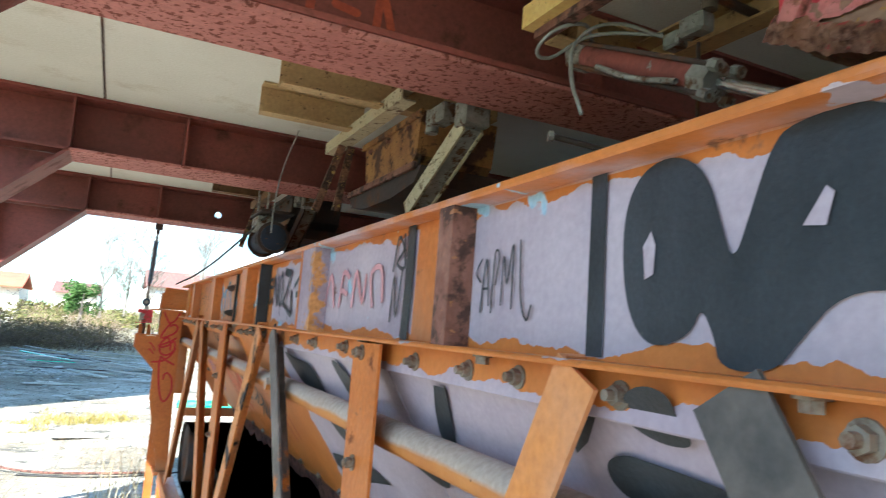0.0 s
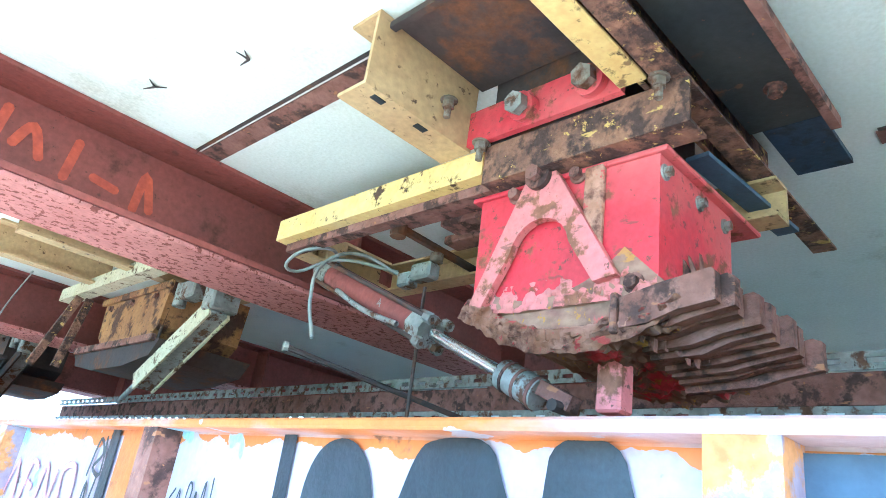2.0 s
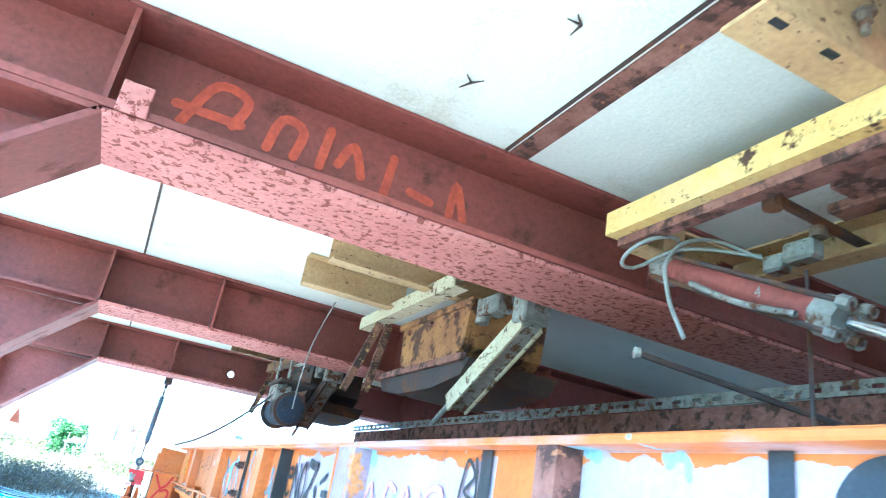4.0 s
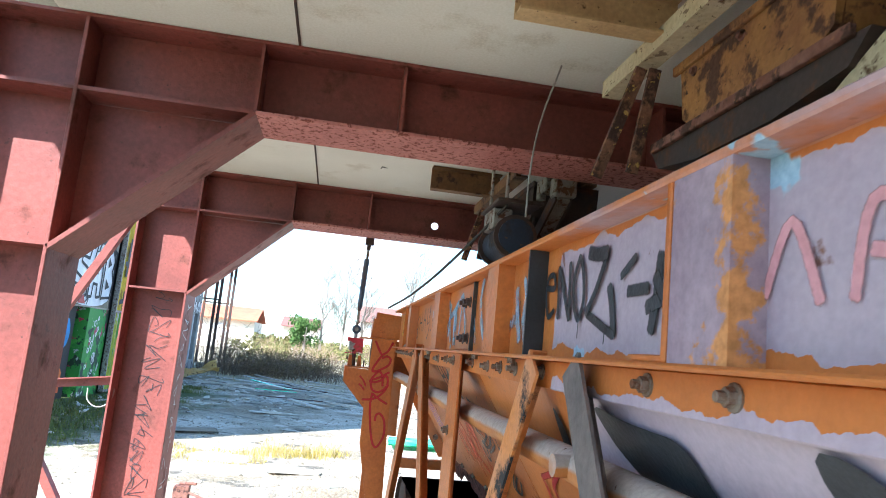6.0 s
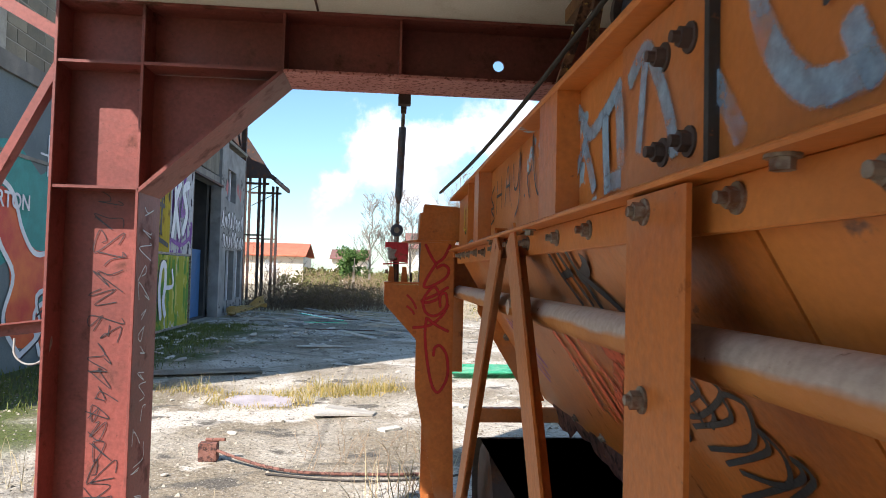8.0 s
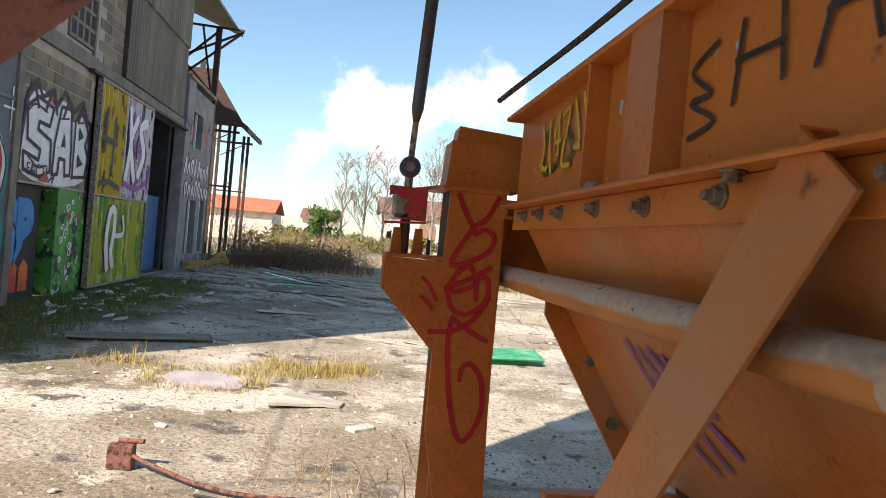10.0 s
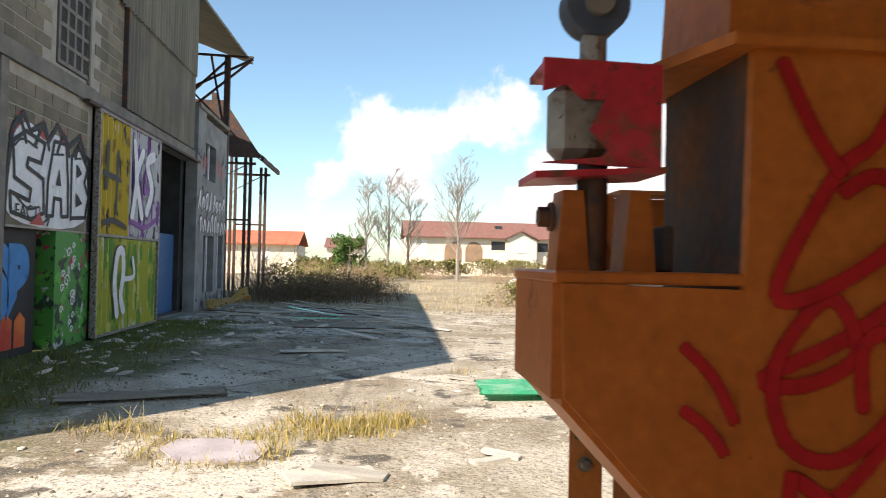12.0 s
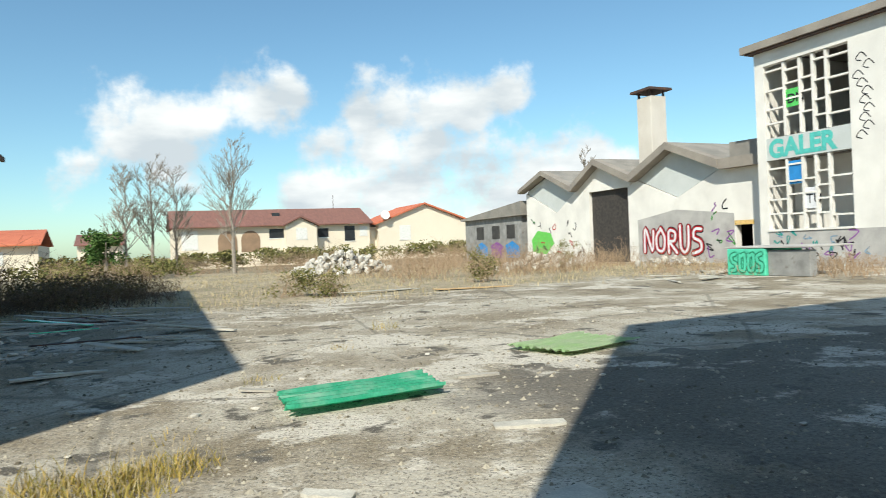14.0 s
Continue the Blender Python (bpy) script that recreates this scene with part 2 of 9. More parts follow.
hopper_red = surface("bright_red_paint", (0.56, 0.03, 0.045), (0.42, 0.03, 0.045), 5, 0.42, rust=(0.16, 0.06, 0.035), rust_at=(0.55, 0.61), rust_scale=13, dust=(0.62, 0.16, 0.15), chips=((0.16, 0.045, 0.035), 0.08))
hopper_crust = surface("dried_concrete_crust", (0.30, 0.13, 0.07), (0.46, 0.24, 0.17), 26, 0.95, rust=(0.10, 0.04, 0.028), rust_at=(0.48, 0.6), rust_scale=22, bump=0.9, fine=40, chips=((0.46, 0.075, 0.07), 0.09))
rust_plate = surface("rusted_plate", (0.15, 0.062, 0.045), (0.23, 0.11, 0.085), 14, 0.9, rust=(0.045, 0.022, 0.018), rust_at=(0.50, 0.58), rust_scale=19, bump=0.9, chips=((0.30, 0.13, 0.06), 0.06), piece=0.18)
grey_metal = surface("dull_grey_metal", (0.34, 0.32, 0.29), (0.20, 0.185, 0.17), 16, 0.55, 0.3, rust=(0.10, 0.05, 0.03), rust_at=(0.52, 0.6), rust_scale=26, chips=((0.06, 0.04, 0.03), 0.07))
bolt_metal = surface("zinc_bolt", (0.27, 0.23, 0.19), (0.17, 0.13, 0.10), 30, 0.5, 0.4, rust=(0.11, 0.05, 0.028), rust_at=(0.48, 0.62), rust_scale=30)
chrome = surface("piston_chrome", (0.62, 0.62, 0.62), (0.45, 0.45, 0.45), 12, 0.25, 0.9, rust=(0.25, 0.06, 0.03), rust_at=(0.66, 0.7), rust_scale=14)
rubber = surface("black_rubber", (0.035, 0.032, 0.030), (0.06, 0.052, 0.046), 6, 0.75)
white_hose = surface("pale_hose", (0.30, 0.29, 0.27), (0.20, 0.19, 0.18), 12, 0.5)
concrete_soffit = surface("pale_concrete_soffit", (0.78, 0.76, 0.70), (0.69, 0.67, 0.61), 1.6, 0.85, rust=(0.40, 0.36, 0.29), rust_at=(0.57, 0.76), rust_scale=3.2, fine=120)
black_paint = surface("black_spray_paint", (0.018, 0.02, 0.024), (0.035, 0.04, 0.048), 8, 0.5, fine=160)
black_letter = surface("faded_black_spray", (0.014, 0.017, 0.022), (0.036, 0.040, 0.050), 4.5, 0.55, fine=160, stretch=(1, 1.6, 0.7))
lilac_spray = surface("lilac_spray", (0.45, 0.375, 0.43), (0.36, 0.29, 0.35), 6, 0.5)
worn_lilac = surface("worn_purple_paint", (0.25, 0.18, 0.23), (0.33, 0.25, 0.30), 6, 0.55, rust=(0.38, 0.17, 0.06), rust_at=(0.51, 0.55), rust_scale=11)
red_marker = surface("red_spray_paint", (0.42, 0.012, 0.018), (0.34, 0.01, 0.015), 8, 0.45)


def plain(name, c, rough=0.6, var=0.2):
    return surface(name, c, tuple(v * (1 - var) for v in c), 6, rough)




def worn_spray(name, c, lo=0.36, hi=0.46, scale=26):
    """Thin sprayed paint through which the ground shows in flecks."""
    m = plain(name, c)
    nt = m.node_tree
    pos = nt.nodes.new("ShaderNodeNewGeometry").outputs["Position"]
    nt.links.new(noise_fac(nt, pos, scale, lo, hi, 7, seed=19, rough=0.7), nt.nodes["Principled BSDF"].inputs["Alpha"])
    return m


blue_spray = worn_spray("pale_blue_spray", (0.24, 0.37, 0.50), 0.30, 0.62, 9)
purple_spray = worn_spray("purple_spray", (0.25, 0.07, 0.33))
yellow_spray = plain("yellow_spray", (0.62, 0.46, 0.03))
orange_spray = worn_spray("red_orange_spray", (0.70, 0.12, 0.045), 0.34, 0.56, 18)


def beam_paint_material():
    """Orange steel that was sprayed lilac over its first half, with ragged orange margins left along both edges."""
    m, nt, bsdf, pos = shader("orange_and_lilac_paint", 0, 0.5)
    grain = noise_fac(nt, pos, 90, 0.3, 0.7, 4)
    orange = mixed(nt, noise_fac(nt, pos, 4, 0.35, 0.65), (0.53, 0.175, 0.037), (0.43, 0.135, 0.028))
    lilac = mixed(nt, noise_fac(nt, pos, 5, 0.3, 0.7, seed=2), (0.45, 0.375, 0.43), (0.35, 0.28, 0.34))
    blue = mixed(nt, grain, (0.28, 0.42, 0.55), (0.36, 0.50, 0.62))
    wob = math_node(nt, "MULTIPLY", math_node(nt, "SUBTRACT", noise_fac(nt, pos, 9, 0.2, 0.8, 5, seed=4, stretch=(1, 1, 0.35)), 0.5), 0.05)
    s = nt.nodes.new("ShaderNodeSeparateXYZ")
    nt.links.new(pos, s.inputs[0])
    z = math_node(nt, "ADD", s.outputs["Z"], wob)
    inner = math_node(nt, "MULTIPLY", math_node(nt, "GREATER_THAN", z, 1.578), math_node(nt, "LESS_THAN", z, 1.770))
    yy = math_node(nt, "ADD", s.outputs["Y"], math_node(nt, "MULTIPLY", wob, 2.5))
    half = math_node(nt, "LESS_THAN", yy, 2.40)
    # thin overspray that also caught the flange edges
    edge = math_node(nt, "MULTIPLY", math_node(nt, "GREATER_THAN", s.outputs["Z"], 1.780), noise_fac(nt, pos, 6, 0.44, 0.56, 6, seed=33, stretch=(1, 0.4, 1)))
    inner = math_node(nt, "MAXIMUM", inner, math_node(nt, "MULTIPLY", edge, 0.75))
    c = mixed(nt, math_node(nt, "MULTIPLY", inner, half), orange, lilac)
    low = math_node(nt, "MULTIPLY", math_node(nt, "LESS_THAN", z, 1.52), math_node(nt, "LESS_THAN", yy, 2.36))
    low = math_node(nt, "MULTIPLY", low, math_node(nt, "MAXIMUM", noise_fac(nt, pos, 2.6, 0.40, 0.44, 5, seed=9), math_node(nt, "GREATER_THAN", z, 1.20)))
    c = mixed(nt, low, c, lilac)
    bl = math_node(nt, "MULTIPLY", noise_fac(nt, pos, 7, 0.655, 0.67, 4, seed=21), math_node(nt, "GREATER_THAN", s.outputs["Z"], 1.57))
    c = mixed(nt, bl, c, blue)
    c = mixed(nt, noise_fac(nt, pos, 16, 0.69, 0.74, 8, seed=13), c, mixed(nt, grain, (0.12, 0.05, 0.03), (0.22, 0.10, 0.06)))
    c = mixed(nt, 0.2, c, mixed(nt, grain, (0.35, 0.35, 0.35), (0.75, 0.75, 0.75)), "OVERLAY")
    nt.links.new(c, bsdf.inputs["Base Color"])
    relief(nt, bsdf, pos, 45, 0.2)
    return m


beam_paint = beam_paint_material()


# ---- building blocks
def thing(name, at, label, category, group="", kind=""):
    e = new(name)
    e.empty_display_size = 0.2
    e.location = at
    return tagged(e, label, category, group, kind)


def to_mesh(name, bm, material):
    bmesh.ops.recalc_face_normals(bm, faces=bm.faces)
    me = bpy.data.meshes.new(name)
    bm.to_mesh(me)
    bm.free()
    me.materials.append(material)
    return me


def smooth_sides(me, limit=35):
    me.polygons.foreach_set("use_smooth", [True] * len(me.polygons))
    me.set_sharp_from_angle(angle=radians(limit))
    return me


def place_under(ob, parent):
    ob.parent = parent
    base = Vector((0, 0, 0))
    p = parent
    while p is not None:
        base += p.location
        p = p.parent
    ob.matrix_parent_inverse = Matrix.Translation(-base)


def part(name, bm, material, parent, label="", smooth=True):
    """One mesh, given in world coordinates, under a thing or a part."""
    me = to_mesh(name, bm, material)
    if smooth:
        smooth_sides(me)
    ob = new(name, me)
    place_under(ob, parent)
    return tagged(ob, label)


def solid(name, bm, material, label="", category="", kind="", group=""):
    """A thing or a piece of the setting that is one mesh."""
    ob = new(name, smooth_sides(to_mesh(name, bm, material)))
    return tagged(ob, label, category, group, kind)


def BM():
    return bmesh.new()


def box(bm, lo, hi, bevel=0.0):
    v = [bm.verts.new((x, y, z)) for x in (lo[0], hi[0]) for y in (lo[1], hi[1]) for z in (lo[2], hi[2])]
    fs = [bm.faces.new([v[i] for i in q]) for q in ((0, 1, 3, 2), (4, 6, 7, 5), (0, 4, 5, 1), (2, 3, 7, 6), (0, 2, 6, 4), (1, 5, 7, 3))]
    if bevel:
        es = list({e for f in fs for e in f.edges})
        bmesh.ops.bevel(bm, geom=es, offset=bevel, segments=1, affect="EDGES")
    return bm


def prism(bm, outline, o, u, v, d):
    """The outline, in steps of u and v from o, drawn out along d."""
    o, u, v, d = (Vector(q) for q in (o, u, v, d))
    a = [bm.verts.new(o + u * p + v * q) for p, q in outline]
    b = [bm.verts.new(w.co + d) for w in a]
    bm.faces.new(a)
    bm.faces.new(list(reversed(b)))
    n = len(a)
    for i in range(n):
        bm.faces.new((a[i], b[i], b[(i + 1) % n], a[(i + 1) % n]))
    return bm


def rod(bm, p, q, r, seg=12, r2=None):
    p, q = Vector(p), Vector(q)
    m = Matrix.Translation((p + q) / 2) @ (q - p).to_track_quat("Z", "Y").to_matrix().to_4x4()
    bmesh.ops.create_cone(bm, cap_ends=True, segments=seg, radius1=r, radius2=r if r2 is None else r2, depth=(q - p).length, matrix=m)
    return bm


def bar(bm, p, q, width, depth, side, t=0.0):
    """A flat or angle bar from p to q; side is the way its width lies, t > 0 makes it a hollow angle of that thickness."""
    p, q, side = Vector(p), Vector(q), Vector(side)
    d = q - p
    side = (side - d * (side.dot(d) / d.dot(d))).normalized()
    up = d.normalized().cross(side)
    w, h = width / 2, depth
    out = [(-w, 0), (w, 0), (w, h), (w - t, h), (w - t, t), (-w, t)] if t else [(-w, 0), (w, 0), (w, h), (-w, h)]
    return prism(bm, out, p, side, up, d)


def hexbolt(bm, at, axis, r=0.014, h=0.012, washer=True, stud=0.0):
    at, axis = Vector(at), Vector(axis).normalized()
    if washer:
        rod(bm, at, at + axis * 0.003, r * 1.45, 14)
    rod(bm, at + axis * 0.003, at + axis * (0.003 + h), r, 6)
    if stud:
        rod(bm, at + axis * (0.003 + h), at + axis * (0.003 + h + stud), r * 0.58, 8)
    return bm


def tube(name, pts, r, material, parent=None, label="", category=""):
    """A bent round line through the points."""
    cu = bpy.data.curves.new(name, "CURVE")
    cu.dimensions, cu.bevel_depth, cu.bevel_resolution, cu.resolution_u = "3D", r, 2, 6
    sp = cu.splines.new("BEZIER")
    sp.bezier_points.add(len(pts) - 1)
    for b, p in zip(sp.bezier_points, pts):
        b.co, b.handle_left_type, b.handle_right_type = p, "AUTO", "AUTO"
    cu.materials.append(material)
    ob = new(name, cu)
    if parent is not None:
        place_under(ob, parent)
    return tagged(ob, label, category)


from mathutils import geometry
COATS = iter(range(10 ** 9))


def stroke(bm, pts, width, o, u, v, lift, round_ends=True, sub=5):
    """A sprayed line: a flat ribbon along a smooth way through the points, laid lift off a surface; each coat lies over the last."""
    o, u, v = Vector(o), Vector(u), Vector(v)
    coat = (next(COATS) % 9) * 0.0002
    n = u.cross(v).normalized()
    P = [Vector((a, b)) for a, b in pts]
    if len(P) > 2:
        Q = []
        for i in range(len(P) - 1):
            p0, p1, p2, p3 = P[max(i - 1, 0)], P[i], P[i + 1], P[min(i + 2, len(P) - 1)]
            for k in range(sub):
                t = k / sub
                Q.append(0.5 * (2 * p1 + (p2 - p0) * t + (2 * p0 - 5 * p1 + 4 * p2 - p3) * t * t + (3 * p1 - p0 - 3 * p2 + p3) * t ** 3))
        P = Q + [P[-1]]
    if round_ends and len(P) > 1:
        a, b = (P[0] - P[1]).normalized(), (P[-1] - P[-2]).normalized()
        P = [P[0] + a * width * 0.35] + P + [P[-1] + b * width * 0.35]
    row = []
    veil = bm.verts.layers.float.get("spray") or bm.verts.layers.float.new("spray")
    for i, p in enumerate(P):
        d = (P[min(i + 1, len(P) - 1)] - P[max(i - 1, 0)])
        if d.length < 1e-6:
            d = Vector((1, 0))
        s = Vector((-d.y, d.x)).normalized() * width / 2
        if round_ends and i in (0, len(P) - 1):
            s *= 0.45
        row.append([bm.verts.new(o + u * (p + k * s).x + v * (p + k * s).y + n * (lift * 0.6 + coat + 0.0006 * i / len(P))) for k in (-1.08, -0.6, 0.6, 1.08)])
        full_coat = 0.0 if round_ends and i in (0, len(P) - 1) else 1.0
        for w, c in zip(row[-1], (0.0, full_coat, full_coat, 0.0)):
            w[veil] = c
    for a, b in zip(row, row[1:]):
        for k in range(3):
            bm.faces.new((a[k], a[k + 1], b[k + 1], b[k]))
    return bm


SOFT = {}


def soft_edged(material, speckle=0.5):
    """The same paint as it leaves the can: full along the line, thinning out to a mist at its edges."""
    if material.name not in SOFT:
        m = material.copy()
        m.name = "misty_" + material.name
        nt = m.node_tree
        bsdf = nt.nodes["Principled BSDF"]
        at = nt.nodes.new("ShaderNodeAttribute")
        at.attribute_name = "spray"
        pos = nt.nodes.new("ShaderNodeNewGeometry").outputs["Position"]
        grain = math_node(nt, "MULTIPLY", noise_fac(nt, pos, 240, 0.25, 0.75, 3, seed=5), speckle)
        r = nt.nodes.new("ShaderNodeMapRange")
        r.interpolation_type = "SMOOTHSTEP"
        r.inputs["From Min"].default_value, r.inputs["From Max"].default_value = 0.15, 0.95
        nt.links.new(math_node(nt, "ADD", at.outputs["Fac"], math_node(nt, "SUBTRACT", grain, speckle * 0.5)), r.inputs["Value"])
        f = r.outputs["Result"]
        if bsdf.inputs["Alpha"].is_linked:
            f = math_node(nt, "MULTIPLY", f, bsdf.inputs["Alpha"].links[0].from_socket)
        nt.links.new(f, bsdf.inputs["Alpha"])
        SOFT[material.name] = m
    return SOFT[material.name]


def patch(bm, pts, o, u, v, lift):
    o, u, v = Vector(o), Vector(u), Vector(v)
    n = u.cross(v).normalized() * (lift * 0.6 + (next(COATS) % 9) * 0.0002)
    pts = [Vector(p) for p in pts]
    for k in range(2 if len(pts) > 6 else 0):
        pts = [q for a, b in zip(pts, pts[1:] + pts[:1]) for q in (a.lerp(b, 0.25), a.lerp(b, 0.75))]
    vs = [bm.verts.new(o + u * p.x + v * p.y + n) for p in pts]
    for t in geometry.tessellate_polygon([[p.to_3d() for p in pts]]):
        bm.faces.new([vs[k] for k in t])
    return bm


def lettering(name, text, size, o, u, v, lift, material, parent=None, bold=0.0, shear=0.0, spacing=1.0, label="", category="", wide=1.0):
    """Words in the built-in letters, turned into a mesh that lies on a surface."""
    cu = bpy.data.curves.new(name, "FONT")
    cu.body, cu.size, cu.offset, cu.shear, cu.space_character = text, 1.0, bold, shear, spacing
    tmp = new(name + "_text", cu)
    dg = bpy.context.evaluated_depsgraph_get()
    me = bpy.data.meshes.new_from_object(tmp.evaluated_get(dg))
    bpy.data.objects.remove(tmp)
    o, u, v = Vector(o), Vector(u), Vector(v)
    n = u.cross(v).normalized() * lift
    for w in me.vertices:
        a, b = w.co.x * size * wide, w.co.y * size
        w.co = o + u * a + v * b + n
    me.materials.clear()
    me.materials.append(material)
    ob = new(name, me)
    if parent is not None:
        place_under(ob, parent)
    return tagged(ob, label, category)


X, Y, Z = Vector((1, 0, 0)), Vector((0, 1, 0)), Vector((0, 0, 1))


# ---- ground: one sheet, worn concrete yard, then dry field
def ground_material():
    m, nt, bsdf, pos = shader("worn_yard_ground", 0, 0.9, 0.2)
    fine = noise_fac(nt, pos, 24, 0.34, 0.66, 12, rough=0.78)
    broad = noise_fac(nt, pos, 0.55, 0.42, 0.58, 9, seed=1, rough=0.65)
    conc = mixed(nt, fine, (0.33, 0.295, 0.235), (0.55, 0.51, 0.425))
    asph = mixed(nt, fine, (0.15, 0.122, 0.082), (0.34, 0.29, 0.21))
    c = mixed(nt, broad, conc, asph)
    pale = noise_fac(nt, pos, 0.62, 0.535, 0.575, 12, seed=17, rough=0.66)
    c = mixed(nt, pale, c, mixed(nt, fine, (0.44, 0.40, 0.33), (0.64, 0.60, 0.52)))
    c = mixed(nt, noise_fac(nt, pos, 2.2, 0.60, 0.66, 7, seed=30), c, mixed(nt, fine, (0.085, 0.076, 0.062), (0.15, 0.135, 0.11)))
    crack = nt.nodes.new("ShaderNodeTexVoronoi")
    crack.feature = "DISTANCE_TO_EDGE"
    crack.inputs["Scale"].default_value = 0.22
    warp = nt.nodes.new("ShaderNodeTexNoise")
    warp.inputs["Scale"].default_value = 1.3
    wv = mixed(nt, 0.12, pos, warp.outputs["Color"], "ADD")
    nt.links.new(pos, warp.inputs["Vector"])
    nt.links.new(wv, crack.inputs["Vector"])
    cl = nt.nodes.new("ShaderNodeMapRange")
    cl.inputs["From Min"].default_value, cl.inputs["From Max"].default_value = 0.010, 0.004
    nt.links.new(crack.outputs["Distance"], cl.inputs["Value"])
    c = mixed(nt, math_node(nt, "MULTIPLY", cl.outputs["Result"], 0.45), c, (0.09, 0.085, 0.07))
    speck = noise_fac(nt, pos, 70, 0.62, 0.66, 3, seed=8)
    c = mixed(nt, math_node(nt, "MULTIPLY", speck, 0.7), c, (0.60, 0.58, 0.54))
    s = nt.nodes.new("ShaderNodeSeparateXYZ")
    nt.links.new(pos, s.inputs[0])
    wob = math_node(nt, "MULTIPLY", math_node(nt, "SUBTRACT", noise_fac(nt, pos, 0.7, 0.2, 0.8, 6, seed=40), 0.5), 2.6)
    moss_x = math_node(nt, "ADD", s.outputs["X"], wob)
    mfac = nt.nodes.new("ShaderNodeMapRange")
    mfac.inputs["From Min"].default_value, mfac.inputs["From Max"].default_value = -2.4, -3.4
    nt.links.new(moss_x, mfac.inputs["Value"])
    near = math_node(nt, "MULTIPLY", mfac.outputs["Result"], math_node(nt, "LESS_THAN", s.outputs["Y"], 21))
    c = mixed(nt, near, c, mixed(nt, fine, (0.055, 0.075, 0.022), (0.11, 0.13, 0.04)))
    far_y = math_node(nt, "ADD", math_node(nt, "SUBTRACT", s.outputs["Y"], math_node(nt, "MULTIPLY", s.outputs["X"], 0.12)), wob)
    ff = nt.nodes.new("ShaderNodeMapRange")
    ff.inputs["From Min"].default_value, ff.inputs["From Max"].default_value = 23.0, 25.5
    nt.links.new(far_y, ff.inputs["Value"])
    dry = mixed(nt, noise_fac(nt, pos, 0.35, 0.4, 0.62, 8, seed=3), (0.42, 0.35, 0.25), (0.30, 0.25, 0.17))
    dry = mixed(nt, noise_fac(nt, pos, 3.0, 0.5, 0.65, 6, seed=5), dry, (0.20, 0.19, 0.09))
    c = mixed(nt, ff.outputs["Result"], c, dry)
    # darker tone on the right-hand part of the yard, with scattered grit and cracks everywhere
    right_x = nt.nodes.new("ShaderNodeMapRange")
    right_x.inputs["From Min"].default_value, right_x.inputs["From Max"].default_value = 2.7, 3.4
    nt.links.new(math_node(nt, "ADD", s.outputs["X"], math_node(nt, "MULTIPLY", wob, 0.8)), right_x.inputs["Value"])
    right_dark = math_node(nt, "MULTIPLY", right_x.outputs["Result"], math_node(nt, "LESS_THAN", math_node(nt, "ADD", s.outputs["Y"], wob), 12.6))
    right_dark = math_node(nt, "MULTIPLY", right_dark, math_node(nt, "SUBTRACT", 1.0, math_node(nt, "MULTIPLY", pale, 0.85)))
    c = mixed(nt, math_node(nt, "MULTIPLY", right_dark, 0.8), c, mixed(nt, fine, (0.075, 0.069, 0.06), (0.19, 0.175, 0.15)))
    grit = noise_fac(nt, pos, 42, 0.57, 0.62, 4, seed=52)
    c = mixed(nt, math_node(nt, "MULTIPLY", grit, 0.7), c, (0.10, 0.09, 0.075))
    litter = noise_fac(nt, pos, 9, 0.64, 0.68, 8, seed=61, rough=0.75)
    c = mixed(nt, math_node(nt, "MULTIPLY", litter, 0.7), c, (0.16, 0.135, 0.10))
    nt.links.new(c, bsdf.inputs["Base Color"])
    relief(nt, bsdf, pos, 16, 0.8, 0.02, 10)
    return m


ground_mat = ground_material()
bm = BM()
xs = [-1500, -300, -60, -20, -8, -4, 0, 4, 8, 14, 20, 40, 120, 400, 1500]
ys = [-1500, -300, -60, -20, -8, 0, 4, 8, 12, 16, 20, 26, 34, 45, 60, 120, 400, 1500]
grid = [[bm.verts.new((x, y, 0)) for y in ys] for x in xs]
for i in range(len(xs) - 1):
    for j in range(len(ys) - 1):
        bm.faces.new((grid[i][j], grid[i + 1][j], grid[i + 1][j + 1], grid[i][j + 1]))
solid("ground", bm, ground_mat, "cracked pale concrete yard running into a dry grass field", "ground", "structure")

# ---- gantry: three red portals carry the concrete soffit under tall bins
B, TF, TW = 0.26, 0.0125, 0.009
SOFFIT, BOT = 2.49, 2.24
LEG_L, LEG_R = -1.09, -0.755
RIGHT = 3.15


